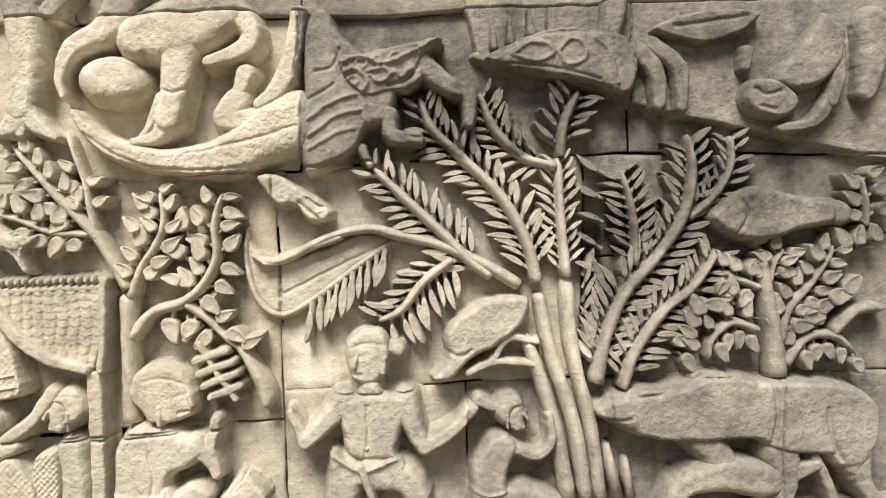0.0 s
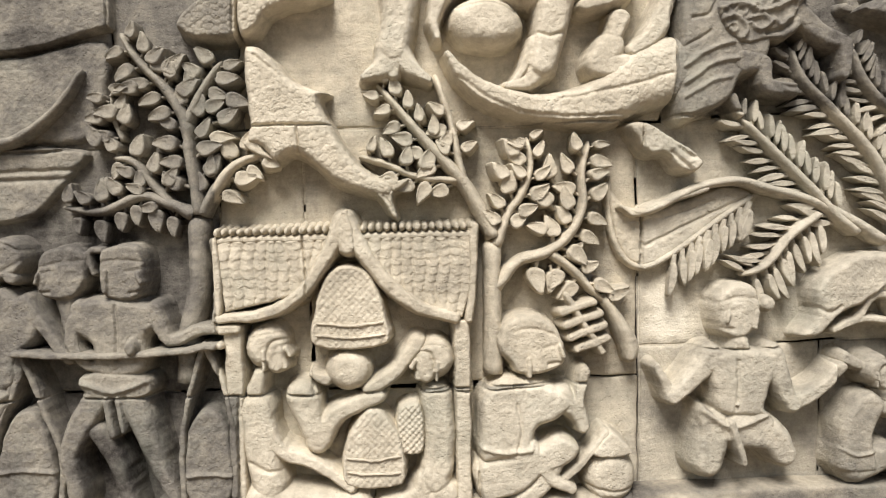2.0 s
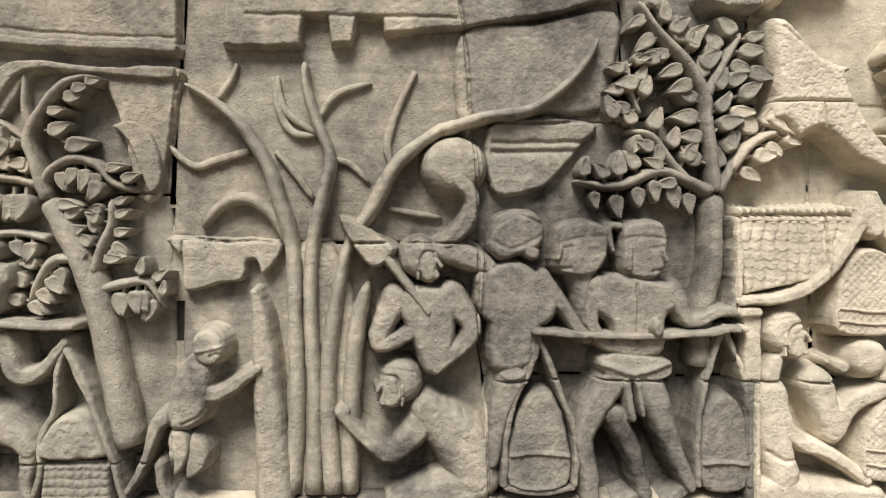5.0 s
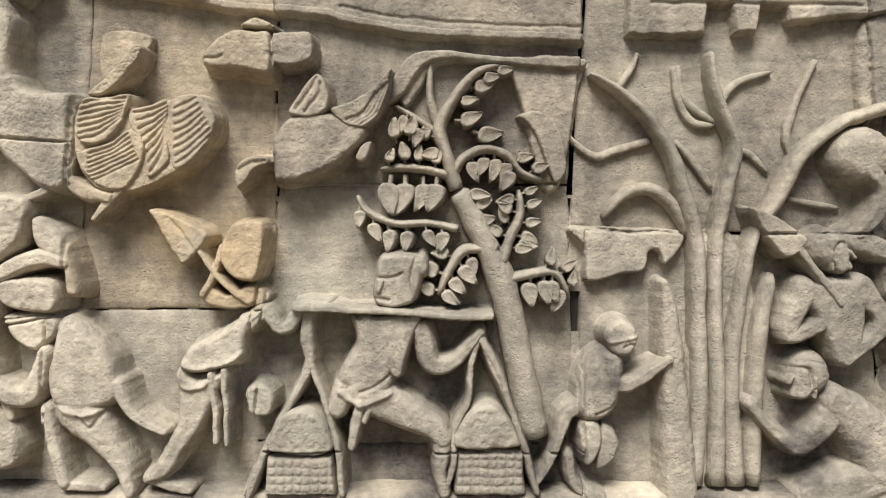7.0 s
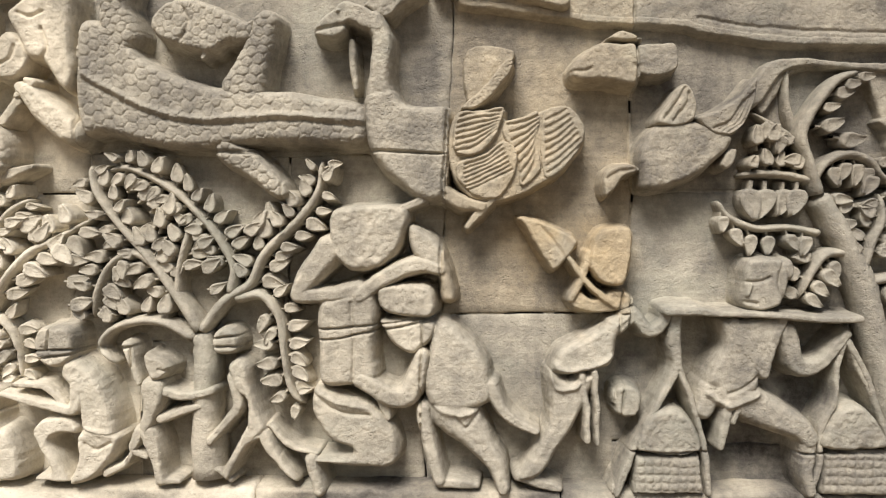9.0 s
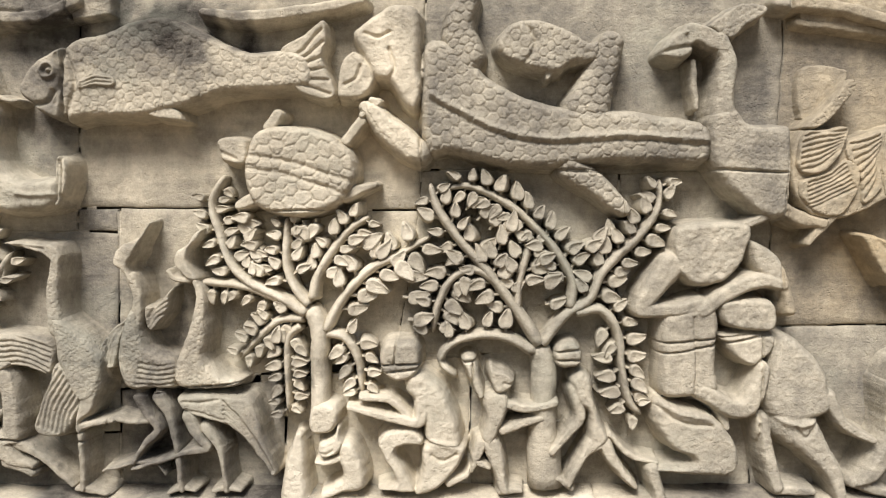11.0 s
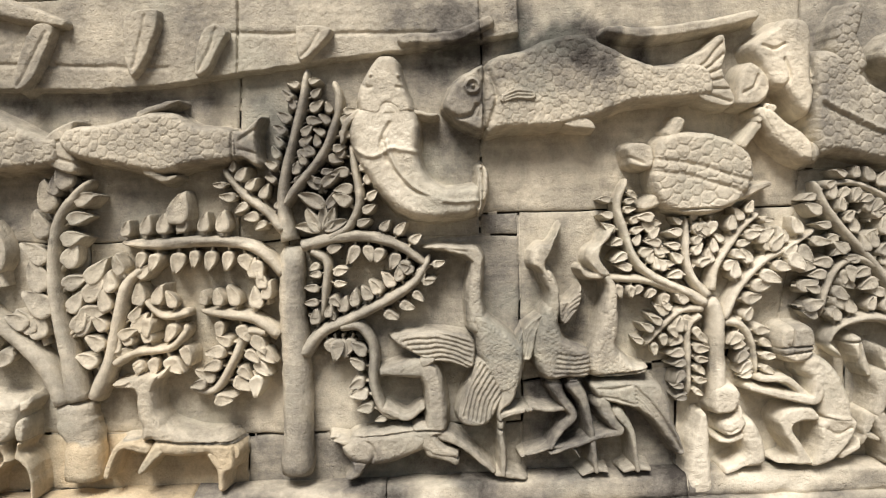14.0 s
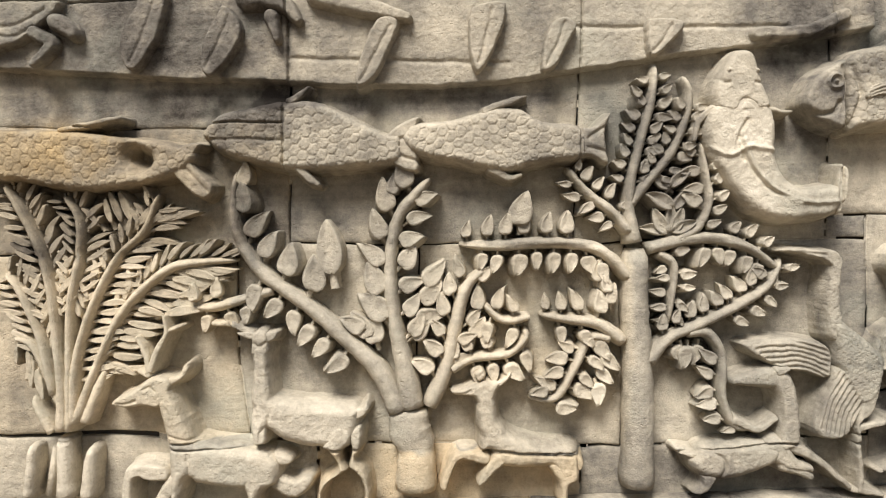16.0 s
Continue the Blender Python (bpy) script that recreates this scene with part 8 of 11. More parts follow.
assembled("bird_carving", "large stone goose with fanned wing feathers", "bird carving", (-0.993, 0, 1.577), [
    ("body", [('slab', 0.056, [(-1.08, 1.816), (-1.02, 1.828), (-0.995, 1.797), (-0.945, 1.788), (-0.9, 1.783), (-0.892, 1.715), (-0.894, 1.652), (-0.905, 1.587), (-0.955, 1.579), (-1.018, 1.622), (-1.066, 1.679), (-1.082, 1.741)], 0.033, True), ('scales', 0.0013, 0.0165, 20.0)]),
    ("neck", [('limb', 0.054, [(-1.056, 1.971, 0.0248), (-1.039, 1.928, 0.026), (-1.045, 1.866, 0.0273), (-1.047, 1.816, 0.0347), (-1.032, 1.753, 0.0504)]), ('scales', 0.0013, 0.0152, 60.0)]),
    ("head", [('slab', 0.055, [(-1.191, 1.945), (-1.176, 1.973), (-1.148, 1.997), (-1.127, 2.016), (-1.09, 2.009), (-1.04, 1.977), (-1.033, 1.94), (-1.077, 1.947), (-1.11, 1.964), (-1.118, 1.941), (-1.151, 1.927)], 0.0178, True), ('groove', 0.005, [(-1.185, 1.948), (-1.151, 1.954), (-1.118, 1.961)], 0.0038), ('ball', 0.06, (-1.133, 1.989, 0.0062, 0.0062, 0.0))]),
    ("crest", [('slab', 0.044, [(-1.083, 2.003), (-1.052, 2.033), (-1.009, 2.057), (-0.96, 2.053), (-0.951, 2.032), (-0.996, 2.002), (-1.033, 1.975)], 0.0127, True), ('scales', 0.002, 0.014, 0.0)]),
    ("beak_strand", [('limb', 0.03, [(-1.11, 1.929, 0.0099), (-1.107, 1.879, 0.0112), (-1.103, 1.829, 0.0074)])]),
    ("wing", [('slab', 0.045, [(-0.885, 1.768), (-0.85, 1.777), (-0.78, 1.782), (-0.768, 1.757), (-0.704, 1.775), (-0.652, 1.787), (-0.617, 1.764), (-0.605, 1.717), (-0.623, 1.676), (-0.67, 1.629), (-0.74, 1.593), (-0.804, 1.575), (-0.863, 1.592), (-0.892, 1.639), (-0.903, 1.698)], 0.0118, True)]),
    ("wing", [('slab', 0.057, [(-0.879, 1.768), (-0.833, 1.777), (-0.778, 1.782), (-0.788, 1.727), (-0.821, 1.686), (-0.868, 1.672), (-0.891, 1.698)], 0.0106, True), ('groove', 0.004, [(-0.88, 1.686), (-0.839, 1.698), (-0.795, 1.731)], 0.0026), ('groove', 0.004, [(-0.879, 1.698), (-0.838, 1.71), (-0.794, 1.738)], 0.0026), ('groove', 0.004, [(-0.879, 1.71), (-0.837, 1.722), (-0.792, 1.745)], 0.0026), ('groove', 0.004, [(-0.878, 1.722), (-0.836, 1.734), (-0.791, 1.752)], 0.0026), ('groove', 0.004, [(-0.878, 1.734), (-0.835, 1.746), (-0.789, 1.759)], 0.0026), ('groove', 0.004, [(-0.877, 1.746), (-0.834, 1.758), (-0.787, 1.766)], 0.0026), ('groove', 0.004, [(-0.877, 1.758), (-0.833, 1.77), (-0.786, 1.773)], 0.0026)]),
    ("wing", [('slab', 0.053, [(-0.88, 1.665), (-0.821, 1.686), (-0.78, 1.712), (-0.747, 1.687), (-0.756, 1.628), (-0.793, 1.583), (-0.845, 1.59), (-0.882, 1.627)], 0.0106, True), ('groove', 0.004, [(-0.863, 1.602), (-0.816, 1.622), (-0.763, 1.646)], 0.0026), ('groove', 0.004, [(-0.863, 1.611), (-0.817, 1.63), (-0.767, 1.655)], 0.0026), ('groove', 0.004, [(-0.862, 1.62), (-0.818, 1.639), (-0.77, 1.663)], 0.0026), ('groove', 0.004, [(-0.862, 1.629), (-0.819, 1.647), (-0.773, 1.672)], 0.0026), ('groove', 0.004, [(-0.862, 1.638), (-0.819, 1.656), (-0.777, 1.681)], 0.0026), ('groove', 0.004, [(-0.862, 1.648), (-0.82, 1.664), (-0.78, 1.69)], 0.0026), ('groove', 0.004, [(-0.862, 1.657), (-0.821, 1.672), (-0.784, 1.698)], 0.0026)]),
    ("wing", [('slab', 0.051, [(-0.777, 1.754), (-0.739, 1.762), (-0.702, 1.774), (-0.704, 1.699), (-0.698, 1.646), (-0.746, 1.607), (-0.754, 1.675), (-0.784, 1.716)], 0.0106, True), ('groove', 0.004, [(-0.74, 1.622), (-0.714, 1.664), (-0.708, 1.705)], 0.0026), ('groove', 0.004, [(-0.744, 1.64), (-0.717, 1.676), (-0.708, 1.713)], 0.0026), ('groove', 0.004, [(-0.748, 1.658), (-0.721, 1.688), (-0.708, 1.721)], 0.0026), ('groove', 0.004, [(-0.752, 1.675), (-0.725, 1.7), (-0.707, 1.73)], 0.0026), ('groove', 0.004, [(-0.756, 1.693), (-0.728, 1.712), (-0.707, 1.738)], 0.0026), ('groove', 0.004, [(-0.76, 1.71), (-0.732, 1.724), (-0.707, 1.746)], 0.0026), ('groove', 0.004, [(-0.764, 1.728), (-0.736, 1.736), (-0.707, 1.755)], 0.0026), ('groove', 0.004, [(-0.769, 1.745), (-0.739, 1.748), (-0.707, 1.763)], 0.0026)]),
    ("wing", [('slab', 0.048, [(-0.701, 1.762), (-0.652, 1.786), (-0.613, 1.76), (-0.604, 1.709), (-0.646, 1.65), (-0.698, 1.629)], 0.0106, True), ('groove', 0.004, [(-0.687, 1.64), (-0.652, 1.664), (-0.613, 1.699)], 0.0026), ('groove', 0.004, [(-0.687, 1.656), (-0.653, 1.678), (-0.618, 1.71)], 0.0026), ('groove', 0.004, [(-0.688, 1.672), (-0.655, 1.692), (-0.623, 1.721)], 0.0026), ('groove', 0.004, [(-0.688, 1.688), (-0.657, 1.707), (-0.627, 1.732)], 0.0026), ('groove', 0.004, [(-0.689, 1.704), (-0.658, 1.721), (-0.632, 1.743)], 0.0026), ('groove', 0.004, [(-0.689, 1.72), (-0.66, 1.735), (-0.636, 1.754)], 0.0026), ('groove', 0.004, [(-0.69, 1.736), (-0.662, 1.749), (-0.641, 1.764)], 0.0026), ('groove', 0.004, [(-0.69, 1.752), (-0.663, 1.763), (-0.646, 1.775)], 0.0026)]),
    ("wing_tip", [('slab', 0.046, [(-0.873, 1.782), (-0.821, 1.832), (-0.776, 1.885), (-0.755, 1.878), (-0.768, 1.848), (-0.803, 1.807), (-0.844, 1.777)], 0.0094, True), ('scales', 0.002, 0.0106, 40.0)]),
    ("wing_tip", [('slab', 0.016, [(-0.86, 1.919), (-0.762, 1.918), (-0.758, 1.881), (-0.815, 1.826), (-0.858, 1.803)], 0.0094, True)]),
    ("foot", [('limb', 0.05, [(-0.915, 1.606, 0.0186), (-0.88, 1.581, 0.0209), (-0.828, 1.569, 0.0165)]), ('limb', 0.046, [(-0.859, 1.524, 0.0093), (-0.834, 1.555, 0.0142), (-0.803, 1.583, 0.0093)])]),
    ("foot", [('limb', 0.046, [(-0.938, 1.598, 0.0162), (-0.974, 1.574, 0.013), (-1.032, 1.554, 0.007)])]),
], "birds")
carving("figure_carving", "pale stone hunter kneeling, wearing a broad headdress", "statue", [
    ('slab', 0.056, [(-1.158, 1.49), (-1.158, 1.551), (-1.124, 1.573), (-1.03, 1.576), (-0.984, 1.565), (-0.99, 1.514), (-1.014, 1.464), (-1.065, 1.431), (-1.117, 1.431), (-1.145, 1.457)], 0.0229, True),
    ('lumps', 0.0016, 0.0178, 0.0),
    ('slab', 0.053, [(-0.986, 1.529), (-0.94, 1.514), (-0.908, 1.475), (-0.888, 1.412), (-0.883, 1.366), (-0.916, 1.366), (-0.931, 1.431), (-0.979, 1.463)], 0.0229, True),
    ('limb', 0.054, [(-1.158, 1.477, 0.0353), (-1.208, 1.414, 0.0302), (-1.225, 1.378, 0.0218), (-1.165, 1.378, 0.0189), (-1.095, 1.39, 0.0243)]),
    ('slab', 0.054, [(-1.187, 1.36), (-1.142, 1.382), (-1.073, 1.4), (-1.051, 1.362), (-1.058, 1.26), (-1.053, 1.195), (-1.103, 1.18), (-1.18, 1.18), (-1.187, 1.26)], 0.033, True),
    ('limb', 0.057, [(-1.094, 1.377, 0.0214), (-1.017, 1.428, 0.0227), (-0.96, 1.443, 0.0223), (-0.916, 1.431, 0.0161)]),
    ('limb', 0.057, [(-1.091, 1.193, 0.023), (-1.014, 1.154, 0.0277), (-0.974, 1.182, 0.0277), (-0.957, 1.246, 0.0202)]),
    ('slab', 0.057, [(-1.192, 1.18), (-1.141, 1.162), (-1.057, 1.137), (-1.014, 1.079), (-1.006, 1.027), (-1.039, 0.999), (-1.204, 1.007), (-1.205, 1.025), (-1.115, 1.038), (-1.166, 1.064), (-1.2, 1.125)], 0.0305, True),
    ('limb', 0.053, [(-1.202, 1.017, 0.0179), (-1.184, 0.952, 0.0192)]),
    ('ridge', 0.006, [(-1.195, 1.185), (-1.141, 1.148), (-1.063, 1.135)], 0.0076),
    ('groove', 0.004, [(-1.111, 1.362), (-1.107, 1.285), (-1.109, 1.195)], 0.0038),
    ('groove', 0.004, [(-1.192, 1.163), (-1.141, 1.128), (-1.07, 1.118)], 0.0038),
])
carving("beast_carving", "pale stone beast standing upright holding the hunter", "animal carving", [
    ('slab', 0.056, [(-1.049, 1.398), (-0.991, 1.407), (-0.938, 1.399), (-0.924, 1.361), (-0.94, 1.328), (-0.991, 1.328), (-1.041, 1.34), (-1.057, 1.372)], 0.0178, True),
    ('lumps', 0.0012, 0.0165, 0.0),
    ('slab', 0.05, [(-1.047, 1.324), (-0.94, 1.326), (-0.931, 1.285), (-0.975, 1.249), (-1.015, 1.262), (-1.041, 1.295)], 0.0229, True),
    ('slab', 0.057, [(-0.946, 1.256), (-0.93, 1.32), (-0.89, 1.318), (-0.826, 1.258), (-0.805, 1.207), (-0.798, 1.153), (-0.837, 1.128), (-0.888, 1.12), (-0.943, 1.141), (-0.958, 1.195)], 0.0356, True),
    ('limb', 0.054, [(-0.81, 1.179, 0.0227), (-0.774, 1.117, 0.0164), (-0.713, 1.083, 0.0113)]),
    ('limb', 0.056, [(-0.89, 1.124, 0.0567), (-0.836, 1.063, 0.0353), (-0.798, 1.011, 0.0252), (-0.784, 0.959, 0.0189)]),
    ('limb', 0.05, [(-0.956, 1.128, 0.0214), (-0.943, 1.053, 0.0192), (-0.922, 0.975, 0.0192)]),
    ('limb', 0.046, [(-0.921, 0.967, 0.0151), (-0.842, 0.964, 0.0115)]),
    ('ridge', 0.005, [(-0.941, 1.146), (-0.888, 1.12), (-0.831, 1.13)], 0.0063),
    ('groove', 0.004, [(-0.888, 1.117), (-0.862, 1.091), (-0.837, 1.124)], 0.0038),
    ('limb', 0.042, [(-1.046, 1.157, 0.0202), (-1.033, 1.111, 0.0113)]),
])
tree("carved_tree", "leafy stone tree with a slender forked trunk", (-1.959, 0, 0.976), [
    ("trunk", 0.042, [(-1.957, 1.107, 0.0234), (-1.957, 1.264, 0.0221), (-1.957, 1.341, 0.0218), (-1.978, 1.387, 0.023)], []),
    ("branch", 0.04, [(-1.985, 1.374, 0.0169), (-2.036, 1.406, 0.013), (-2.113, 1.445, 0.013), (-2.157, 1.491, 0.0117), (-2.181, 1.562, 0.0115), (-2.196, 1.626, 0.0115), (-2.169, 1.689, 0.0077)], [('bud', 0.0292, 0.0394, -1, 0.3, 0.95, 72), ('bud', 0.0318, 0.0394, 1, 0.45, 0.9, 68)]),
    ("branch", 0.036, [(-2.049, 1.406, 0.0117), (-2.126, 1.435, 0.0104), (-2.19, 1.443, 0.0102), (-2.242, 1.446, 0.0065)], [('bud', 0.033, 0.0381, 1, 0.1, 0.9, 0, 250)]),
    ("branch", 0.038, [(-1.978, 1.393, 0.0141), (-2.01, 1.432, 0.0117), (-2.028, 1.483, 0.0115), (-2.027, 1.548, 0.0102), (-2.026, 1.592, 0.0077)], [('bud', 0.0292, 0.0394, 1, 0.3, 1, 62), ('bud', 0.0292, 0.0394, -1, 0.3, 1, 62)]),
    ("branch", 0.038, [(-1.969, 1.406, 0.0141), (-1.958, 1.457, 0.0117), (-1.918, 1.521, 0.0115), (-1.879, 1.566, 0.0102), (-1.84, 1.591, 0.0063)], [('bud', 0.0318, 0.0432, 1, 0.2, 1, 58), ('bud', 0.0318, 0.0432, -1, 0.2, 1, 58)]),
    ("branch", 0.038, [(-1.94, 1.335, 0.0141), (-1.901, 1.405, 0.0117), (-1.842, 1.469, 0.0115), (-1.778, 1.501, 0.0102), (-1.7, 1.545, 0.0063)], [('bud', 0.0419, 0.0559, 1, 0.25, 0.95, 58), ('bud', 0.0419, 0.061, -1, 0.1, 0.95, 52)]),
    ("branch", 0.036, [(-1.937, 1.326, 0.0117), (-1.896, 1.315, 0.0117), (-1.868, 1.263, 0.0104), (-1.859, 1.185, 0.0065)], [('bud', 0.0305, 0.0432, 1, 0.15, 1, 65), ('bud', 0.0305, 0.0432, -1, 0.15, 1, 65)]),
    ("branch", 0.036, [(-1.992, 1.361, 0.0117), (-2.05, 1.355, 0.0104), (-2.102, 1.31, 0.009), (-2.136, 1.271, 0.0052)], [('bud', 0.0305, 0.0406, 1, 0.1, 1, 60), ('bud', 0.0305, 0.0406, -1, 0.1, 1, 60)]),
    ("branch", 0.036, [(-1.998, 1.344, 0.0115), (-2.027, 1.316, 0.0102), (-2.03, 1.238, 0.0104), (-2.03, 1.14, 0.0065)], [('bud', 0.0279, 0.0419, 1, 0.1, 1, 68), ('bud', 0.0279, 0.0419, -1, 0.1, 1, 68)]),
], [
    ("bud", 5, 0.0394, 160.0, 150.0, [(-2.11, 1.587), (-2.074, 1.464)]),
    ("bud", 4, 0.0394, 30.0, 20.0, [(-2.129, 1.574), (-2.099, 1.471)]),
    ("bud", 3, 0.0432, -60.0, -100.0, [(-2.007, 1.573), (-1.962, 1.579)]),
    ("bud", 3, 0.0508, 20.0, 30.0, [(-1.854, 1.527), (-1.791, 1.482)]),
    ("bud", 2, 0.0406, 120.0, 90.0, [(-2.076, 1.348), (-2.064, 1.303)]),
])
tree("carved_tree", "wide stone tree with arching boughs full of buds", (-1.441, 0, 0.976), [
    ("trunk", 0.044, [(-1.438, 0.969, 0.0416), (-1.445, 1.132, 0.032), (-1.441, 1.235, 0.0282), (-1.453, 1.297, 0.0252)], []),
    ("branch", 0.04, [(-1.453, 1.3, 0.0176), (-1.504, 1.377, 0.0141), (-1.561, 1.455, 0.0128), (-1.637, 1.544, 0.0128), (-1.681, 1.608, 0.0115), (-1.699, 1.666, 0.0063)], [('bud', 0.0356, 0.0483, 1, 0.22, 0.97, 60), ('bud', 0.0356, 0.0483, -1, 0.22, 0.97, 60)]),
    ("branch", 0.04, [(-1.447, 1.3, 0.0154), (-1.396, 1.364, 0.0141), (-1.339, 1.402, 0.0128), (-1.307, 1.466, 0.0126), (-1.231, 1.541, 0.0126), (-1.187, 1.604, 0.0099), (-1.179, 1.67, 0.0063)], [('bud', 0.033, 0.0483, 1, 0.3, 1, 60), ('bud', 0.033, 0.0483, -1, 0.3, 1, 60)]),
    ("branch", 0.038, [(-1.383, 1.383, 0.0139), (-1.377, 1.441, 0.0115), (-1.415, 1.511, 0.0115), (-1.471, 1.575, 0.0101), (-1.535, 1.626, 0.0102), (-1.61, 1.659, 0.0088), (-1.661, 1.653, 0.005)], [('bud', 0.033, 0.0457, 1, 0.15, 0.95, 62), ('bud', 0.033, 0.0457, -1, 0.15, 0.95, 62)]),
    ("branch", 0.038, [(-1.504, 1.371, 0.0115), (-1.497, 1.441, 0.0101), (-1.478, 1.511, 0.0101), (-1.465, 1.546, 0.0063)], [('bud', 0.0318, 0.0457, 1, 0.25, 1, 58), ('bud', 0.0318, 0.0457, -1, 0.25, 1, 58)]),
    ("branch", 0.04, [(-1.466, 1.281, 0.0141), (-1.523, 1.313, 0.0126), (-1.587, 1.32, 0.0115), (-1.651, 1.301, 0.0102), (-1.677, 1.262, 0.0102), (-1.642, 1.221, 0.0064)], [('bud', 0.0432, 0.0508, -1, 0.15, 0.7, 0, 88)]),
    ("branch", 0.038, [(-1.548, 1.442, 0.0126), (-1.599, 1.47, 0.0115), (-1.65, 1.449, 0.0101), (-1.683, 1.391, 0.0102), (-1.696, 1.324, 0.0064)], [('bud', 0.0343, 0.0508, 1, 0.1, 1, 66), ('bud', 0.0343, 0.0508, -1, 0.1, 1, 66)]),
    ("branch", 0.04, [(-1.37, 1.37, 0.0126), (-1.313, 1.376, 0.0126), (-1.275, 1.325, 0.0113), (-1.266, 1.248, 0.0101), (-1.25, 1.17, 0.0102), (-1.22, 1.134, 0.0064)], [('bud', 0.0343, 0.0483, 1, 0.2, 1, 68), ('bud', 0.0343, 0.0508, -1, 0.25, 1, 72)]),
], [
    ("bud", 4, 0.0457, 40.0, 60.0, [(-1.611, 1.614), (-1.535, 1.544)]),
    ("bud", 3, 0.0457, 80.0, 60.0, [(-1.561, 1.493), (-1.522, 1.556)]),
    ("bud", 3, 0.0457, 60.0, 90.0, [(-1.345, 1.51), (-1.288, 1.542)]),
    ("bud", 3, 0.0457, 20.0, 10.0, [(-1.453, 1.492), (-1.428, 1.39)]),
    ("bud", 3, 0.0508, 10.0, -5.0, [(-1.759, 1.456), (-1.741, 1.353)]),
])
assembled("crane_carving", "stone crane with a long neck and folded wing", "bird carving", (-2.518, 0, 0.988), [
    ("body", [("slab", 0.054, [(-2.569, 1.37), (-2.535, 1.376), (-2.507, 1.35), (-2.469, 1.32), (-2.437, 1.284), (-2.437, 1.245), (-2.454, 1.186), (-2.499, 1.166), (-2.527, 1.199), (-2.556, 1.265), (-2.563, 1.317)], 0.0358, True), ("scales", 0.002, 0.0115, 60.0)]),
    ("neck", [("limb", 0.05, [(-2.549, 1.343, 0.0281), (-2.558, 1.402, 0.0217), (-2.554, 1.461, 0.0192), (-2.547, 1.506, 0.0166)]), ("scales", 0.002, 0.0115, 80.0)]),
    ("head", [("slab", 0.05, [(-2.682, 1.537), (-2.645, 1.544), (-2.593, 1.541), (-2.547, 1.536), (-2.531, 1.512), (-2.54, 1.484), (-2.558, 1.481), (-2.565, 1.502), (-2.607, 1.523), (-2.652, 1.531)], 0.0115, True), ("groove", 0.003, [(-2.665, 1.535), (-2.619, 1.534), (-2.574, 1.525)], 0.0032)]),
    ("wing", [("slab", 0.053, [(-2.557, 1.265), (-2.51, 1.239), (-2.488, 1.199), (-2.503, 1.147), (-2.534, 1.097), (-2.587, 1.091), (-2.612, 1.114), (-2.602, 1.16), (-2.577, 1.213)], 0.0204, True), ("groove", 0.004, [(-2.547, 1.252), (-2.585, 1.194), (-2.603, 1.127)], 0.0028), ("groove", 0.004, [(-2.539, 1.243), (-2.575, 1.186), (-2.593, 1.123)], 0.0028), ("groove", 0.004, [(-2.533, 1.233), (-2.566, 1.18), (-2.582, 1.119)], 0.0028), ("groove", 0.004, [(-2.525, 1.224), (-2.557, 1.173), (-2.572, 1.115)], 0.0028), ("groove", 0.004, [(-2.518, 1.214), (-2.548, 1.166), (-2.562, 1.111)], 0.0028), ("groove", 0.004, [(-2.51, 1.205), (-2.539, 1.159), (-2.551, 1.107)], 0.0028), ("groove", 0.004, [(-2.504, 1.195), (-2.529, 1.152), (-2.541, 1.103)], 0.0028), ("groove", 0.004, [(-2.496, 1.186), (-2.52, 1.145), (-2.53, 1.099)], 0.0028)]),
    ("wing", [("slab", 0.044, [(-2.771, 1.321), (-2.691, 1.336), (-2.613, 1.331), (-2.561, 1.302), (-2.568, 1.236), (-2.628, 1.25), (-2.694, 1.266)], 0.0153, True), ("groove", 0.004, [(-2.745, 1.323), (-2.652, 1.328), (-2.566, 1.296)], 0.0028), ("groove", 0.004, [(-2.734, 1.312), (-2.649, 1.315), (-2.568, 1.286)], 0.0028), ("groove", 0.004, [(-2.724, 1.3), (-2.644, 1.303), (-2.57, 1.274)], 0.0028), ("groove", 0.004, [(-2.714, 1.289), (-2.64, 1.29), (-2.573, 1.264)], 0.0028), ("groove", 0.004, [(-2.704, 1.277), (-2.637, 1.278), (-2.574, 1.252)], 0.0028), ("groove", 0.004, [(-2.694, 1.266), (-2.632, 1.265), (-2.576, 1.241)], 0.0028)]),
    ("leg", [("slab", 0.052, [(-2.498, 1.199), (-2.469, 1.218), (-2.454, 1.199), (-2.471, 1.153), (-2.5, 1.127), (-2.498, 1.107), (-2.514, 1.102), (-2.516, 1.133)], 0.0153, True), ("limb", 0.048, [(-2.506, 1.118, 0.0115), (-2.468, 1.127, 0.0102), (-2.427, 1.131, 0.0077)])]),
    ("leg", [("limb", 0.046, [(-2.507, 1.1, 0.0102), (-2.503, 1.028, 0.0102), (-2.502, 0.972, 0.0102)])]),
    ("foot", [("limb", 0.042, [(-2.518, 0.972, 0.0077), (-2.492, 0.969, 0.0115), (-2.446, 0.959, 0.0064)])]),
], "birds")
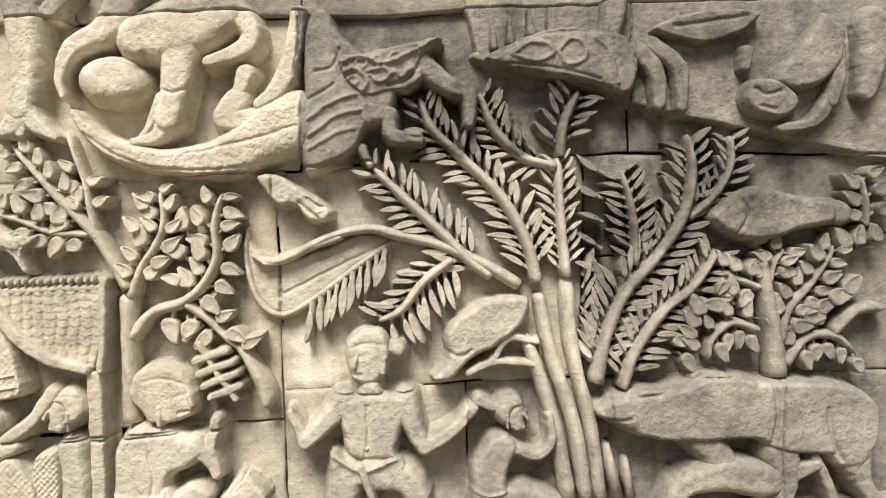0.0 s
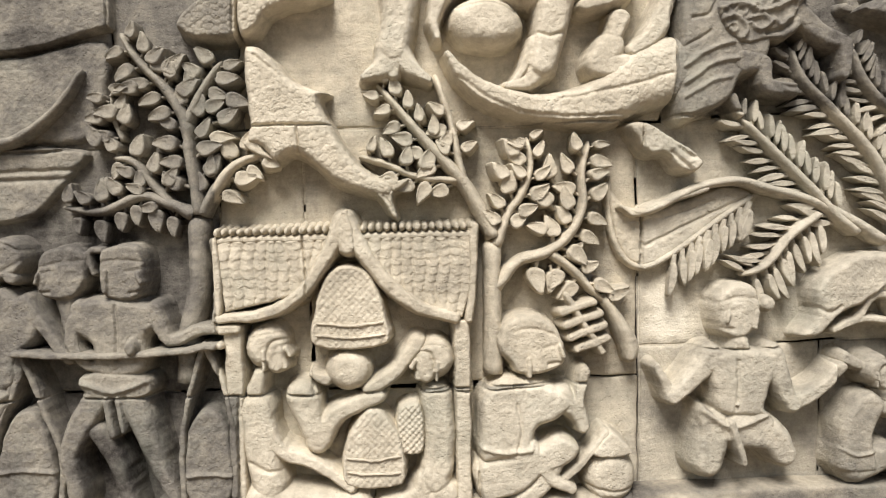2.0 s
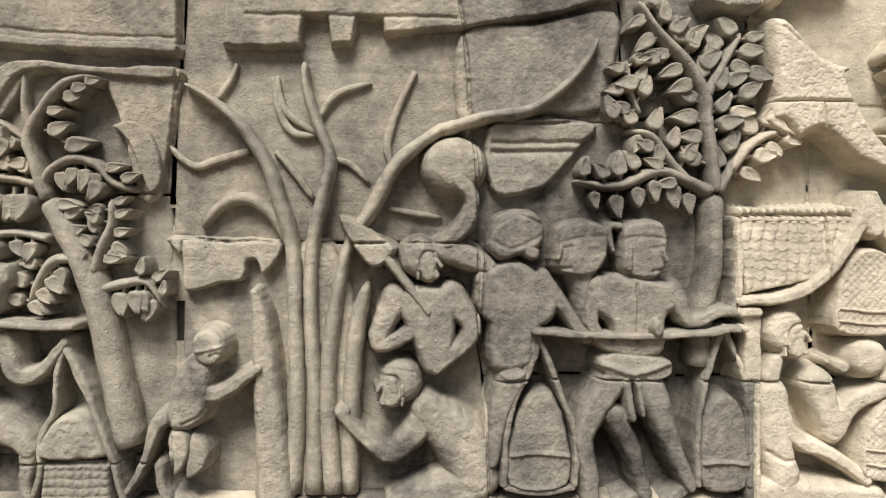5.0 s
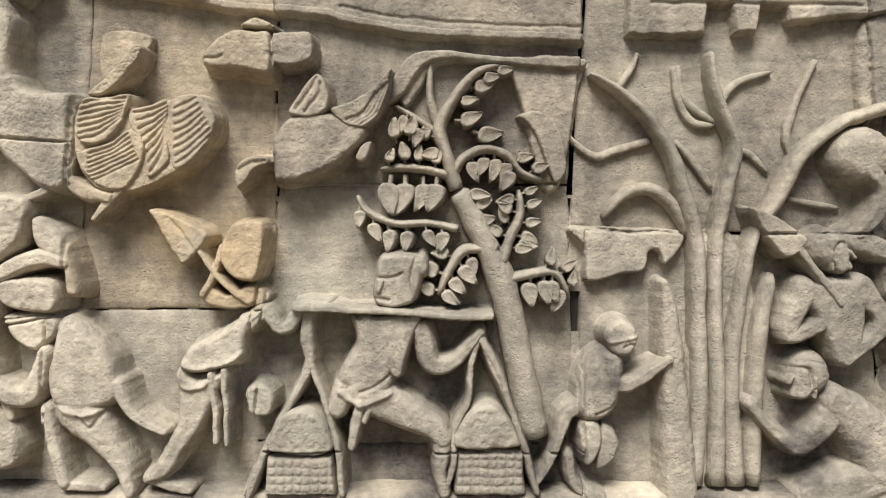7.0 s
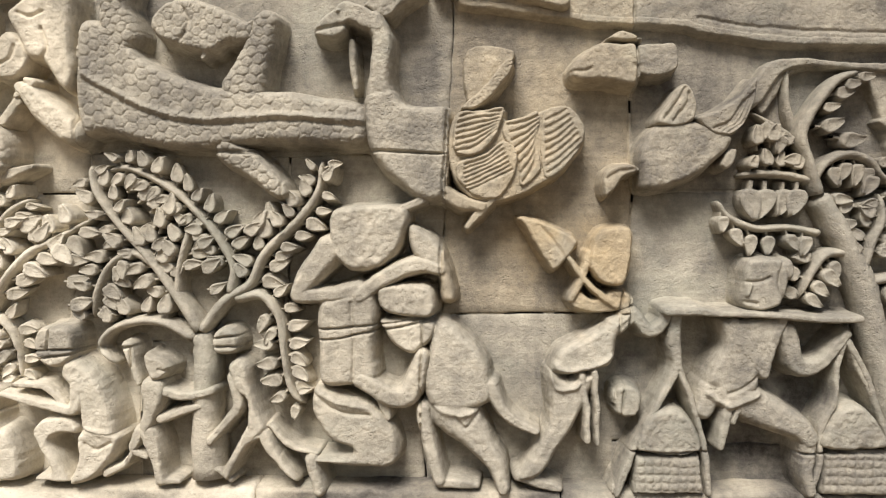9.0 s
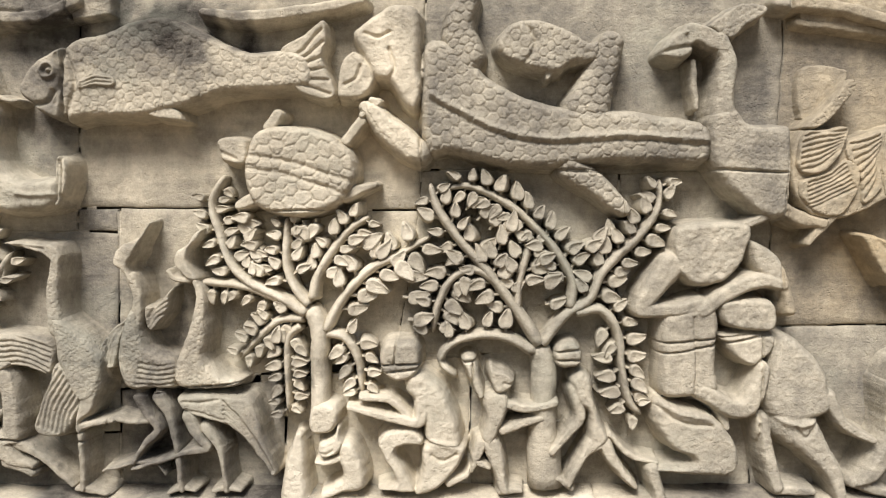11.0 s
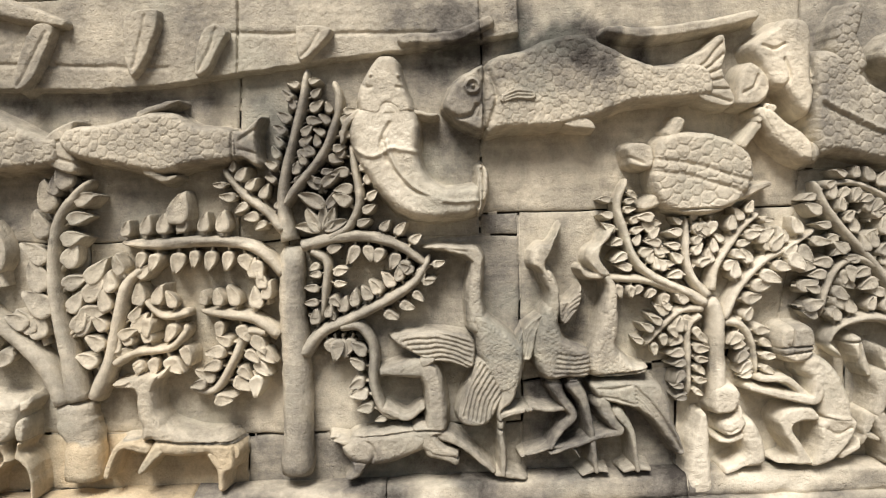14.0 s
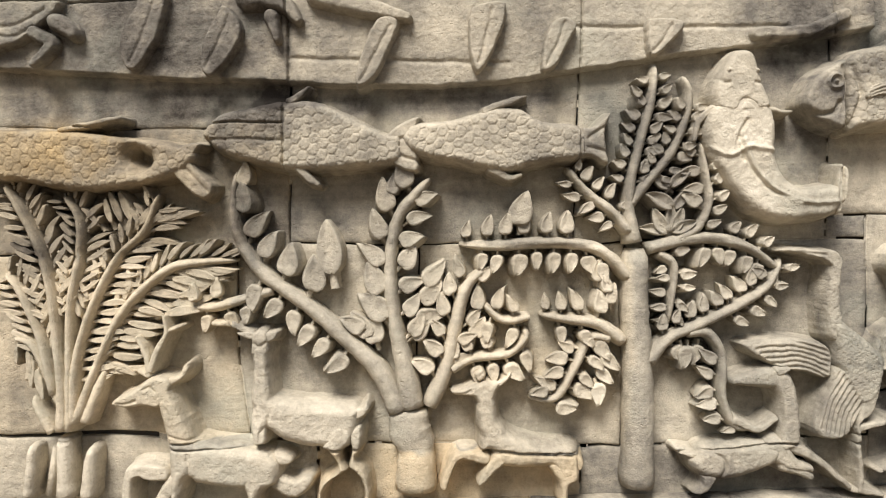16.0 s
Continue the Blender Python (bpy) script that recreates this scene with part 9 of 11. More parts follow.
assembled("crane_carving", "stone crane turning its head upward", "bird carving", (-2.359, 0, 0.988), [
    ("body", [("slab", 0.053, [(-2.388, 1.388), (-2.36, 1.395), (-2.348, 1.336), (-2.332, 1.297), (-2.274, 1.27), (-2.278, 1.205), (-2.334, 1.199), (-2.391, 1.202), (-2.416, 1.245), (-2.417, 1.297), (-2.405, 1.349)], 0.0332, True), ("scales", 0.002, 0.0115, 60.0), ("groove", 0.003, [(-2.359, 1.264), (-2.318, 1.26), (-2.277, 1.264)], 0.0028), ("groove", 0.003, [(-2.362, 1.253), (-2.319, 1.248), (-2.277, 1.254)], 0.0028), ("groove", 0.003, [(-2.365, 1.241), (-2.32, 1.237), (-2.277, 1.242)], 0.0028), ("groove", 0.003, [(-2.368, 1.23), (-2.322, 1.226), (-2.277, 1.231)], 0.0028), ("groove", 0.003, [(-2.371, 1.219), (-2.324, 1.214), (-2.278, 1.22)], 0.0028), ("groove", 0.003, [(-2.373, 1.207), (-2.325, 1.203), (-2.278, 1.209)], 0.0028)]),
    ("neck", [("limb", 0.05, [(-2.377, 1.33, 0.0255), (-2.365, 1.388, 0.0179), (-2.364, 1.421, 0.0153), (-2.376, 1.459, 0.0153)]), ("scales", 0.0016, 0.0102, 80.0)]),
    ("head", [("slab", 0.052, [(-2.418, 1.499), (-2.411, 1.524), (-2.391, 1.54), (-2.371, 1.54), (-2.342, 1.578), (-2.334, 1.586), (-2.337, 1.573), (-2.359, 1.534), (-2.366, 1.511), (-2.378, 1.485), (-2.361, 1.446), (-2.379, 1.44), (-2.397, 1.47), (-2.415, 1.483)], 0.0153, True), ("groove", 0.003, [(-2.372, 1.529), (-2.353, 1.555), (-2.339, 1.575)], 0.0032)]),
    ("wing", [("slab", 0.042, [(-2.352, 1.395), (-2.326, 1.397), (-2.302, 1.42), (-2.291, 1.433), (-2.295, 1.388), (-2.314, 1.355), (-2.34, 1.335), (-2.353, 1.362)], 0.0102, True), ("groove", 0.003, [(-2.342, 1.368), (-2.324, 1.394), (-2.299, 1.412)], 0.0028), ("groove", 0.003, [(-2.341, 1.359), (-2.325, 1.384), (-2.299, 1.401)], 0.0028), ("groove", 0.003, [(-2.341, 1.352), (-2.324, 1.375), (-2.3, 1.39)], 0.0028), ("groove", 0.003, [(-2.34, 1.342), (-2.324, 1.364), (-2.3, 1.379)], 0.0028)]),
    ("wing", [("slab", 0.04, [(-2.463, 1.258), (-2.453, 1.31), (-2.422, 1.349), (-2.386, 1.369), (-2.406, 1.317), (-2.421, 1.251)], 0.0102, True), ("groove", 0.003, [(-2.455, 1.265), (-2.444, 1.309), (-2.418, 1.345)], 0.0028), ("groove", 0.003, [(-2.445, 1.262), (-2.436, 1.309), (-2.41, 1.349)], 0.0028), ("groove", 0.003, [(-2.438, 1.259), (-2.428, 1.309), (-2.402, 1.352)], 0.0028), ("groove", 0.003, [(-2.429, 1.257), (-2.422, 1.309), (-2.394, 1.356)], 0.0028)]),
    ("leg", [("limb", 0.048, [(-2.367, 1.186, 0.0192), (-2.349, 1.146, 0.0141), (-2.323, 1.109, 0.0128), (-2.354, 1.078, 0.0102), (-2.382, 1.034, 0.0077)]), ("limb", 0.043, [(-2.382, 1.034, 0.0077), (-2.418, 1.021, 0.0064), (-2.456, 1.012, 0.0038)]), ("limb", 0.043, [(-2.382, 1.034, 0.0077), (-2.332, 1.03, 0.0064), (-2.312, 1.004, 0.0038)])]),
    ("leg", [("limb", 0.048, [(-2.322, 1.186, 0.0217), (-2.296, 1.14, 0.0141), (-2.283, 1.08, 0.0115), (-2.277, 1.014, 0.0102), (-2.273, 0.972, 0.0089)])]),
    ("foot", [("limb", 0.042, [(-2.307, 0.961, 0.0064), (-2.273, 0.975, 0.0089), (-2.244, 0.967, 0.0064)])]),
    ("leg", [("limb", 0.042, [(-2.428, 1.136, 0.0077), (-2.389, 1.125, 0.0077), (-2.34, 1.128, 0.0089)])]),
], "birds")
assembled("crane_carving", "stone crane with head lowered and long legs", "bird carving", (-2.215, 0, 0.988), [
    ("body", [("slab", 0.054, [(-2.243, 1.368), (-2.204, 1.381), (-2.202, 1.316), (-2.206, 1.277), (-2.17, 1.237), (-2.129, 1.222), (-2.158, 1.201), (-2.256, 1.199), (-2.288, 1.222), (-2.284, 1.264), (-2.262, 1.316)], 0.0332, True), ("scales", 0.002, 0.0115, 60.0)]),
    ("neck", [("limb", 0.05, [(-2.231, 1.316, 0.0281), (-2.222, 1.374, 0.0192), (-2.222, 1.426, 0.0141), (-2.231, 1.448, 0.0102)]), ("scales", 0.0016, 0.0102, 80.0)]),
    ("head", [("slab", 0.05, [(-2.282, 1.495), (-2.271, 1.521), (-2.25, 1.534), (-2.235, 1.559), (-2.205, 1.572), (-2.221, 1.542), (-2.239, 1.521), (-2.243, 1.491), (-2.22, 1.456), (-2.239, 1.448), (-2.267, 1.467)], 0.0141, True), ("limb", 0.044, [(-2.244, 1.453, 0.0102), (-2.28, 1.456, 0.0102), (-2.295, 1.472, 0.0077)])]),
    ("wing", [("slab", 0.052, [(-2.281, 1.188), (-2.236, 1.196), (-2.171, 1.193), (-2.113, 1.185), (-2.091, 1.146), (-2.074, 1.08), (-2.049, 1.012), (-2.068, 0.998), (-2.093, 1.034), (-2.134, 1.091), (-2.175, 1.122), (-2.238, 1.138), (-2.269, 1.157)], 0.0166, True), ("groove", 0.004, [(-2.171, 1.179), (-2.108, 1.102), (-2.06, 1.014)], 0.0028), ("groove", 0.004, [(-2.17, 1.168), (-2.109, 1.096), (-2.062, 1.013)], 0.0028), ("groove", 0.004, [(-2.169, 1.158), (-2.109, 1.089), (-2.065, 1.012)], 0.0028), ("groove", 0.004, [(-2.168, 1.147), (-2.111, 1.084), (-2.068, 1.009)], 0.0028), ("groove", 0.004, [(-2.167, 1.137), (-2.112, 1.077), (-2.07, 1.008)], 0.0028), ("groove", 0.004, [(-2.166, 1.126), (-2.113, 1.071), (-2.073, 1.006)], 0.0028), ("groove", 0.003, [(-2.263, 1.178), (-2.224, 1.175), (-2.178, 1.183)], 0.0032), ("groove", 0.003, [(-2.261, 1.157), (-2.218, 1.149), (-2.175, 1.135)], 0.0032)]),
    ("leg", [("limb", 0.05, [(-2.253, 1.139, 0.023), (-2.228, 1.087, 0.0153), (-2.21, 1.067, 0.0115), (-2.266, 1.057, 0.0089), (-2.319, 1.038, 0.0077), (-2.385, 1.02, 0.0051)])]),
    ("leg", [("limb", 0.048, [(-2.215, 1.113, 0.0192), (-2.184, 1.067, 0.0115), (-2.175, 1.014, 0.0089), (-2.17, 0.969, 0.0089)])]),
    ("foot", [("limb", 0.042, [(-2.202, 0.964, 0.0064), (-2.17, 0.972, 0.0089), (-2.139, 0.967, 0.0064)])]),
], "birds")
carving("figure_carving", "pale stone woman kneeling and feeding a small animal", "statue", [
    ('slab', 0.056, [(-1.82, 1.268), (-1.806, 1.307), (-1.773, 1.313), (-1.728, 1.309), (-1.72, 1.263), (-1.734, 1.229), (-1.774, 1.216), (-1.806, 1.234)], 0.0203, True),
    ('groove', 0.003, [(-1.793, 1.263), (-1.78, 1.252), (-1.774, 1.237)], 0.0038),
    ('slab', 0.055, [(-1.752, 1.234), (-1.71, 1.237), (-1.665, 1.198), (-1.639, 1.132), (-1.631, 1.073), (-1.679, 1.065), (-1.715, 1.091), (-1.723, 1.156), (-1.758, 1.195)], 0.0305, True),
    ('limb', 0.056, [(-1.717, 1.198, 0.0221), (-1.72, 1.146, 0.0221), (-1.733, 1.125, 0.0169), (-1.795, 1.138, 0.0143), (-1.885, 1.162, 0.0091)]),
    ('limb', 0.05, [(-1.859, 1.183, 0.0091), (-1.794, 1.177, 0.0115), (-1.753, 1.138, 0.0128)]),
    ('slab', 0.053, [(-1.824, 1.081), (-1.795, 1.109), (-1.73, 1.109), (-1.715, 1.074), (-1.763, 1.068), (-1.78, 1.052), (-1.75, 1.002), (-1.734, 0.964), (-1.81, 0.964), (-1.825, 0.973), (-1.783, 0.989), (-1.809, 1.039)], 0.0178, True),
    ('slab', 0.056, [(-1.715, 1.081), (-1.625, 1.074), (-1.63, 1.035), (-1.664, 0.989), (-1.703, 0.964), (-1.741, 0.961), (-1.725, 1.015)], 0.0229, True),
    ('limb', 0.046, [(-1.661, 0.982, 0.013), (-1.615, 1.007, 0.0102), (-1.587, 1.054, 0.0078)]),
    ('ridge', 0.006, [(-1.718, 1.087), (-1.673, 1.078), (-1.63, 1.074)], 0.0063),
    ('groove', 0.004, [(-1.699, 1.054), (-1.673, 1.041), (-1.643, 1.054)], 0.0038),
])
assembled("animal_carving", "small pale stone squirrel sitting up", "animal carving", (-1.914, 0, 0.961), [
    ("body", [("slab", 0.052, [(-1.915, 1.082), (-1.884, 1.086), (-1.861, 1.053), (-1.846, 1.001), (-1.852, 0.972), (-1.882, 0.959), (-1.914, 0.964), (-1.907, 1.001), (-1.916, 1.034)], 0.0281, True), ("limb", 0.046, [(-1.947, 0.956, 0.0115), (-1.914, 0.972, 0.0153), (-1.881, 0.985, 0.0179)])]),
    ("head", [("slab", 0.054, [(-1.962, 1.06), (-1.957, 1.08), (-1.925, 1.096), (-1.917, 1.119), (-1.907, 1.116), (-1.905, 1.096), (-1.897, 1.08), (-1.91, 1.054), (-1.939, 1.043), (-1.957, 1.048)], 0.0179, True), ("groove", 0.003, [(-1.957, 1.059), (-1.939, 1.056), (-1.926, 1.064)], 0.0032)]),
    ("arm", [("limb", 0.046, [(-1.908, 1.043, 0.0115), (-1.939, 1.033, 0.0089), (-1.963, 1.033, 0.0077)])]),
    ("tail", [("slab", 0.05, [(-1.982, 1.126), (-1.974, 1.159), (-1.944, 1.174), (-1.914, 1.164), (-1.907, 1.135), (-1.925, 1.103), (-1.962, 1.093), (-1.977, 1.104)], 0.0192, True)]),
], "small animals")
carving("stone_stump", "smooth pale stone stump at the tree foot", "stump carving", [
    ("limb", 0.046, [(-2.017, 0.922, 0.0409), (-2.011, 1.027, 0.0281), (-2.001, 1.093, 0.0128)]),
])
assembled("animal_carving", "pale stone cat climbing the tree on its hind legs", "animal carving", (-1.551, 0, 0.961), [
    ("body", [("slab", 0.052, [(-1.575, 1.197), (-1.53, 1.196), (-1.518, 1.168), (-1.535, 1.125), (-1.548, 1.09), (-1.566, 1.066), (-1.589, 1.086), (-1.578, 1.132), (-1.586, 1.168)], 0.023, True)]),
    ("head", [("slab", 0.054, [(-1.573, 1.233), (-1.567, 1.255), (-1.549, 1.246), (-1.526, 1.242), (-1.508, 1.22), (-1.524, 1.196), (-1.557, 1.191)], 0.0153, True), ("groove", 0.003, [(-1.534, 1.215), (-1.521, 1.212), (-1.511, 1.217)], 0.0032)]),
    ("arm", [("limb", 0.048, [(-1.539, 1.173, 0.0166), (-1.492, 1.155, 0.0141), (-1.453, 1.16, 0.0115), (-1.419, 1.168, 0.0115)])]),
    ("arm", [("limb", 0.044, [(-1.537, 1.105, 0.0141), (-1.499, 1.118, 0.0128), (-1.45, 1.134, 0.0102)])]),
    ("leg", [("slab", 0.05, [(-1.586, 1.086), (-1.55, 1.092), (-1.535, 1.053), (-1.527, 1.001), (-1.522, 0.959), (-1.548, 0.959), (-1.561, 1.007), (-1.581, 1.053)], 0.0179, True), ("limb", 0.044, [(-1.544, 0.964, 0.0115), (-1.499, 0.967, 0.0077)])]),
    ("leg", [("limb", 0.046, [(-1.586, 1.073, 0.0192), (-1.599, 1.037, 0.0115), (-1.569, 1.02, 0.0077)])]),
], "small animals")
carving("figure_carving", "small grey stone figure stepping away from the tree", "statue", [
    ("slab", 0.05, [(-1.424, 1.28), (-1.408, 1.306), (-1.377, 1.31), (-1.357, 1.289), (-1.36, 1.254), (-1.389, 1.245), (-1.415, 1.25)], 0.0204, True),
    ("slab", 0.052, [(-1.389, 1.219), (-1.368, 1.241), (-1.338, 1.228), (-1.329, 1.183), (-1.311, 1.124), (-1.296, 1.085), (-1.332, 1.053), (-1.347, 1.086), (-1.345, 1.144), (-1.37, 1.17)], 0.023, True),
    ("limb", 0.048, [(-1.373, 1.196, 0.0204), (-1.362, 1.138, 0.0166), (-1.389, 1.099, 0.0128), (-1.428, 1.056, 0.0128)]),
    ("slab", 0.05, [(-1.338, 1.099), (-1.306, 1.066), (-1.345, 1.04), (-1.373, 0.988), (-1.39, 0.968), (-1.402, 0.988), (-1.38, 1.033)], 0.0166, True),
    ("slab", 0.048, [(-1.319, 1.085), (-1.293, 1.085), (-1.27, 1.033), (-1.232, 0.981), (-1.229, 0.964), (-1.252, 0.972), (-1.296, 1.02), (-1.319, 1.053)], 0.0166, True),
    ("limb", 0.042, [(-1.293, 1.092, 0.0077), (-1.255, 1.05, 0.0089), (-1.191, 1.029, 0.0064)]),
    ("limb", 0.042, [(-1.415, 0.994, 0.0089), (-1.383, 0.972, 0.0102)]),
])
carving("stone_bud", "blunt stone bud beside the tree trunk", "leaf carving", [
    ("limb", 0.04, [(-1.613, 1.262, 0.0179), (-1.588, 1.184, 0.0102)]),
])

# the deer, the palms and the row of fishes
assembled("boat_hull", "stone boat hull with hanging paddles along its side", "boat carving", (-3.557, 0, 1.97), [
    ("hull", [("slab", 0.026, [(-4.581, 2.31), (-2.417, 2.232), (-2.421, 2.055), (-2.632, 2.03), (-2.896, 2.006), (-3.094, 1.983), (-3.293, 1.959), (-3.479, 1.952), (-3.69, 1.962), (-3.889, 1.982), (-4.088, 1.992), (-4.287, 2.012), (-4.593, 2.036)], 0.0106, False), ("groove", 0.004, [(-3.807, 2.032), (-3.556, 2.017), (-3.292, 2.003)], 0.0053), ("groove", 0.004, [(-3.128, 2.082), (-2.894, 2.073), (-2.631, 2.069)], 0.0053), ("groove", 0.004, [(-3.807, 2.216), (-3.808, 2.085), (-3.809, 1.979)], 0.0066)]),
    ("paddle", [('slab', 0.042, [(-4.2, 2.041), (-4.198, 2.097), (-4.162, 2.161), (-4.145, 2.207), (-4.084, 2.198), (-4.101, 2.107), (-4.145, 2.029), (-4.179, 2.009)], 0.0106, True), ('groove', 0.003, [(-4.113, 2.173), (-4.142, 2.095), (-4.178, 2.03)], 0.004)]),
    ("paddle", [('slab', 0.042, [(-4.015, 2.022), (-4.004, 2.077), (-3.975, 2.128), (-3.953, 2.157), (-3.914, 2.113), (-3.925, 2.058), (-3.98, 1.994), (-4.007, 1.995)], 0.0106, True), ('groove', 0.003, [(-3.942, 2.127), (-3.967, 2.069), (-4.0, 2.011)], 0.004)]),
    ("paddle", [('slab', 0.042, [(-3.643, 2.012), (-3.613, 2.089), (-3.586, 2.117), (-3.545, 2.107), (-3.569, 2.035), (-3.61, 1.971), (-3.644, 1.951), (-3.654, 1.972)], 0.0106, True), ('groove', 0.003, [(-3.567, 2.094), (-3.602, 2.03), (-3.64, 1.965)], 0.004)]),
    ("paddle", [('slab', 0.042, [(-3.381, 2.013), (-3.384, 2.068), (-3.37, 2.133), (-3.293, 2.14), (-3.309, 2.066), (-3.359, 1.978)], 0.0106, True), ('groove', 0.003, [(-3.328, 2.125), (-3.343, 2.067), (-3.361, 2.002)], 0.004)]),
    ("paddle", [('slab', 0.042, [(-3.218, 1.981), (-3.195, 2.081), (-3.158, 2.102), (-3.129, 2.078), (-3.155, 2.031), (-3.182, 1.982)], 0.0106, True), ('groove', 0.003, [(-3.158, 2.087), (-3.179, 2.035), (-3.203, 1.99)], 0.004)]),
    ("paddle", [('slab', 0.042, [(-2.966, 2.012), (-2.968, 2.08), (-2.948, 2.09), (-2.875, 2.077), (-2.94, 2.007)], 0.0106, True), ('groove', 0.003, [(-2.909, 2.071), (-2.943, 2.027), (-2.956, 2.014)], 0.004)]),
    ("hand", [("limb", 0.044, [(-4.403, 2.106, 0.0186), (-4.364, 2.078, 0.0186), (-4.406, 2.033, 0.0106)])]),
    ("hand", [("limb", 0.044, [(-4.349, 2.13, 0.0239), (-4.31, 2.103, 0.0212)])]),
    ("hand", [("limb", 0.042, [(-3.844, 2.126, 0.0212), (-3.832, 2.072, 0.0106)])]),
    ("hand", [("limb", 0.042, [(-3.895, 2.18, 0.0398), (-3.816, 2.158, 0.0239), (-3.784, 2.117, 0.0133)])]),
    ("hand", [("limb", 0.042, [(-3.736, 2.174, 0.0292), (-3.631, 2.144, 0.0265), (-3.526, 2.114, 0.0133)])]),
    ("fish_side", [("slab", 0.038, [(-4.556, 2.27), (-4.356, 2.263), (-4.334, 2.169), (-4.403, 2.106), (-4.458, 2.075), (-4.564, 2.078)], 0.0186, True), ("groove", 0.003, [(-4.535, 2.137), (-4.456, 2.121), (-4.374, 2.158)], 0.004), ("groove", 0.003, [(-4.536, 2.111), (-4.457, 2.097), (-4.402, 2.119)], 0.004)]),
], "hulls")
assembled("fish_carving", "ochre stained stone fish with a drilled hole", "fish carving", (-4.258, 0, 1.73), [
    ("body", [("slab", 0.05, [(-4.573, 1.873), (-4.466, 1.885), (-4.333, 1.876), (-4.2, 1.858), (-4.094, 1.841), (-4.034, 1.826), (-4.029, 1.788), (-4.097, 1.753), (-4.205, 1.734), (-4.312, 1.729), (-4.444, 1.756), (-4.577, 1.78)], 0.0319, True), ("scales", 0.003, 0.0239, 0.0), ("groove", 0.038, [(-4.178, 1.812), (-4.16, 1.798)], 0.0212), ("groove", 0.02, [(-4.175, 1.809), (-4.162, 1.801)], 0.0319)]),
    ("tail", [("slab", 0.044, [(-4.067, 1.832), (-4.014, 1.834), (-4.036, 1.788), (-3.991, 1.734), (-4.013, 1.701), (-4.065, 1.736), (-4.09, 1.777)], 0.0133, True), ("groove", 0.003, [(-4.056, 1.776), (-4.005, 1.721)], 0.004)]),
    ("fin", [("limb", 0.044, [(-4.346, 1.876, 0.0106), (-4.279, 1.887, 0.0106), (-4.205, 1.9, 0.0066)])]),
], "fishes")
assembled("fish_carving", "scaly stone fish half dark and half pale", "fish carving", (-3.751, 0, 1.765), [
    ("body", [("slab", 0.052, [(-4.016, 1.854), (-3.978, 1.899), (-3.905, 1.916), (-3.814, 1.929), (-3.745, 1.924), (-3.666, 1.888), (-3.588, 1.846), (-3.549, 1.838), (-3.551, 1.772), (-3.631, 1.764), (-3.724, 1.758), (-3.817, 1.761), (-3.91, 1.784), (-3.975, 1.81)], 0.0319, True), ("scales", 0.003, 0.0252, -5.0), ("groove", 0.004, [(-4.007, 1.841), (-3.921, 1.838), (-3.828, 1.834)], 0.004)]),
    ("tail", [("slab", 0.046, [(-3.575, 1.849), (-3.507, 1.883), (-3.516, 1.83), (-3.509, 1.751), (-3.565, 1.762), (-3.59, 1.806)], 0.0133, True), ("groove", 0.004, [(-3.562, 1.825), (-3.516, 1.837)], 0.004), ("groove", 0.004, [(-3.564, 1.792), (-3.514, 1.777)], 0.004)]),
    ("fin", [("limb", 0.046, [(-3.805, 1.924, 0.0133), (-3.777, 1.941, 0.0106), (-3.76, 1.954, 0.0053)])]),
    ("fin", [("limb", 0.044, [(-3.79, 1.767, 0.0159), (-3.765, 1.742, 0.0133), (-3.745, 1.728, 0.0066)])]),
], "fishes")
assembled("fish_carving", "pale scaly stone fish with forked tail", "fish carving", (-3.3, 0, 1.737), [
    ("body", [("slab", 0.054, [(-3.552, 1.831), (-3.521, 1.866), (-3.428, 1.871), (-3.348, 1.891), (-3.275, 1.895), (-3.217, 1.86), (-3.131, 1.847), (-3.113, 1.797), (-3.127, 1.764), (-3.22, 1.758), (-3.3, 1.739), (-3.366, 1.752), (-3.445, 1.768), (-3.524, 1.791)], 0.0319, True), ("scales", 0.003, 0.0252, 5.0)]),
    ("tail", [("slab", 0.048, [(-3.145, 1.84), (-3.105, 1.842), (-3.058, 1.876), (-3.073, 1.822), (-3.064, 1.753), (-3.107, 1.77), (-3.14, 1.778)], 0.0133, True), ("groove", 0.004, [(-3.112, 1.816), (-3.072, 1.841)], 0.004), ("groove", 0.004, [(-3.113, 1.794), (-3.074, 1.782)], 0.004)]),
    ("fin", [("limb", 0.046, [(-3.348, 1.887, 0.0133), (-3.295, 1.906, 0.0106), (-3.257, 1.918, 0.0053)])]),
    ("fin", [("limb", 0.044, [(-3.339, 1.751, 0.0159), (-3.3, 1.73, 0.0119), (-3.274, 1.736, 0.0066)])]),
], "fishes")
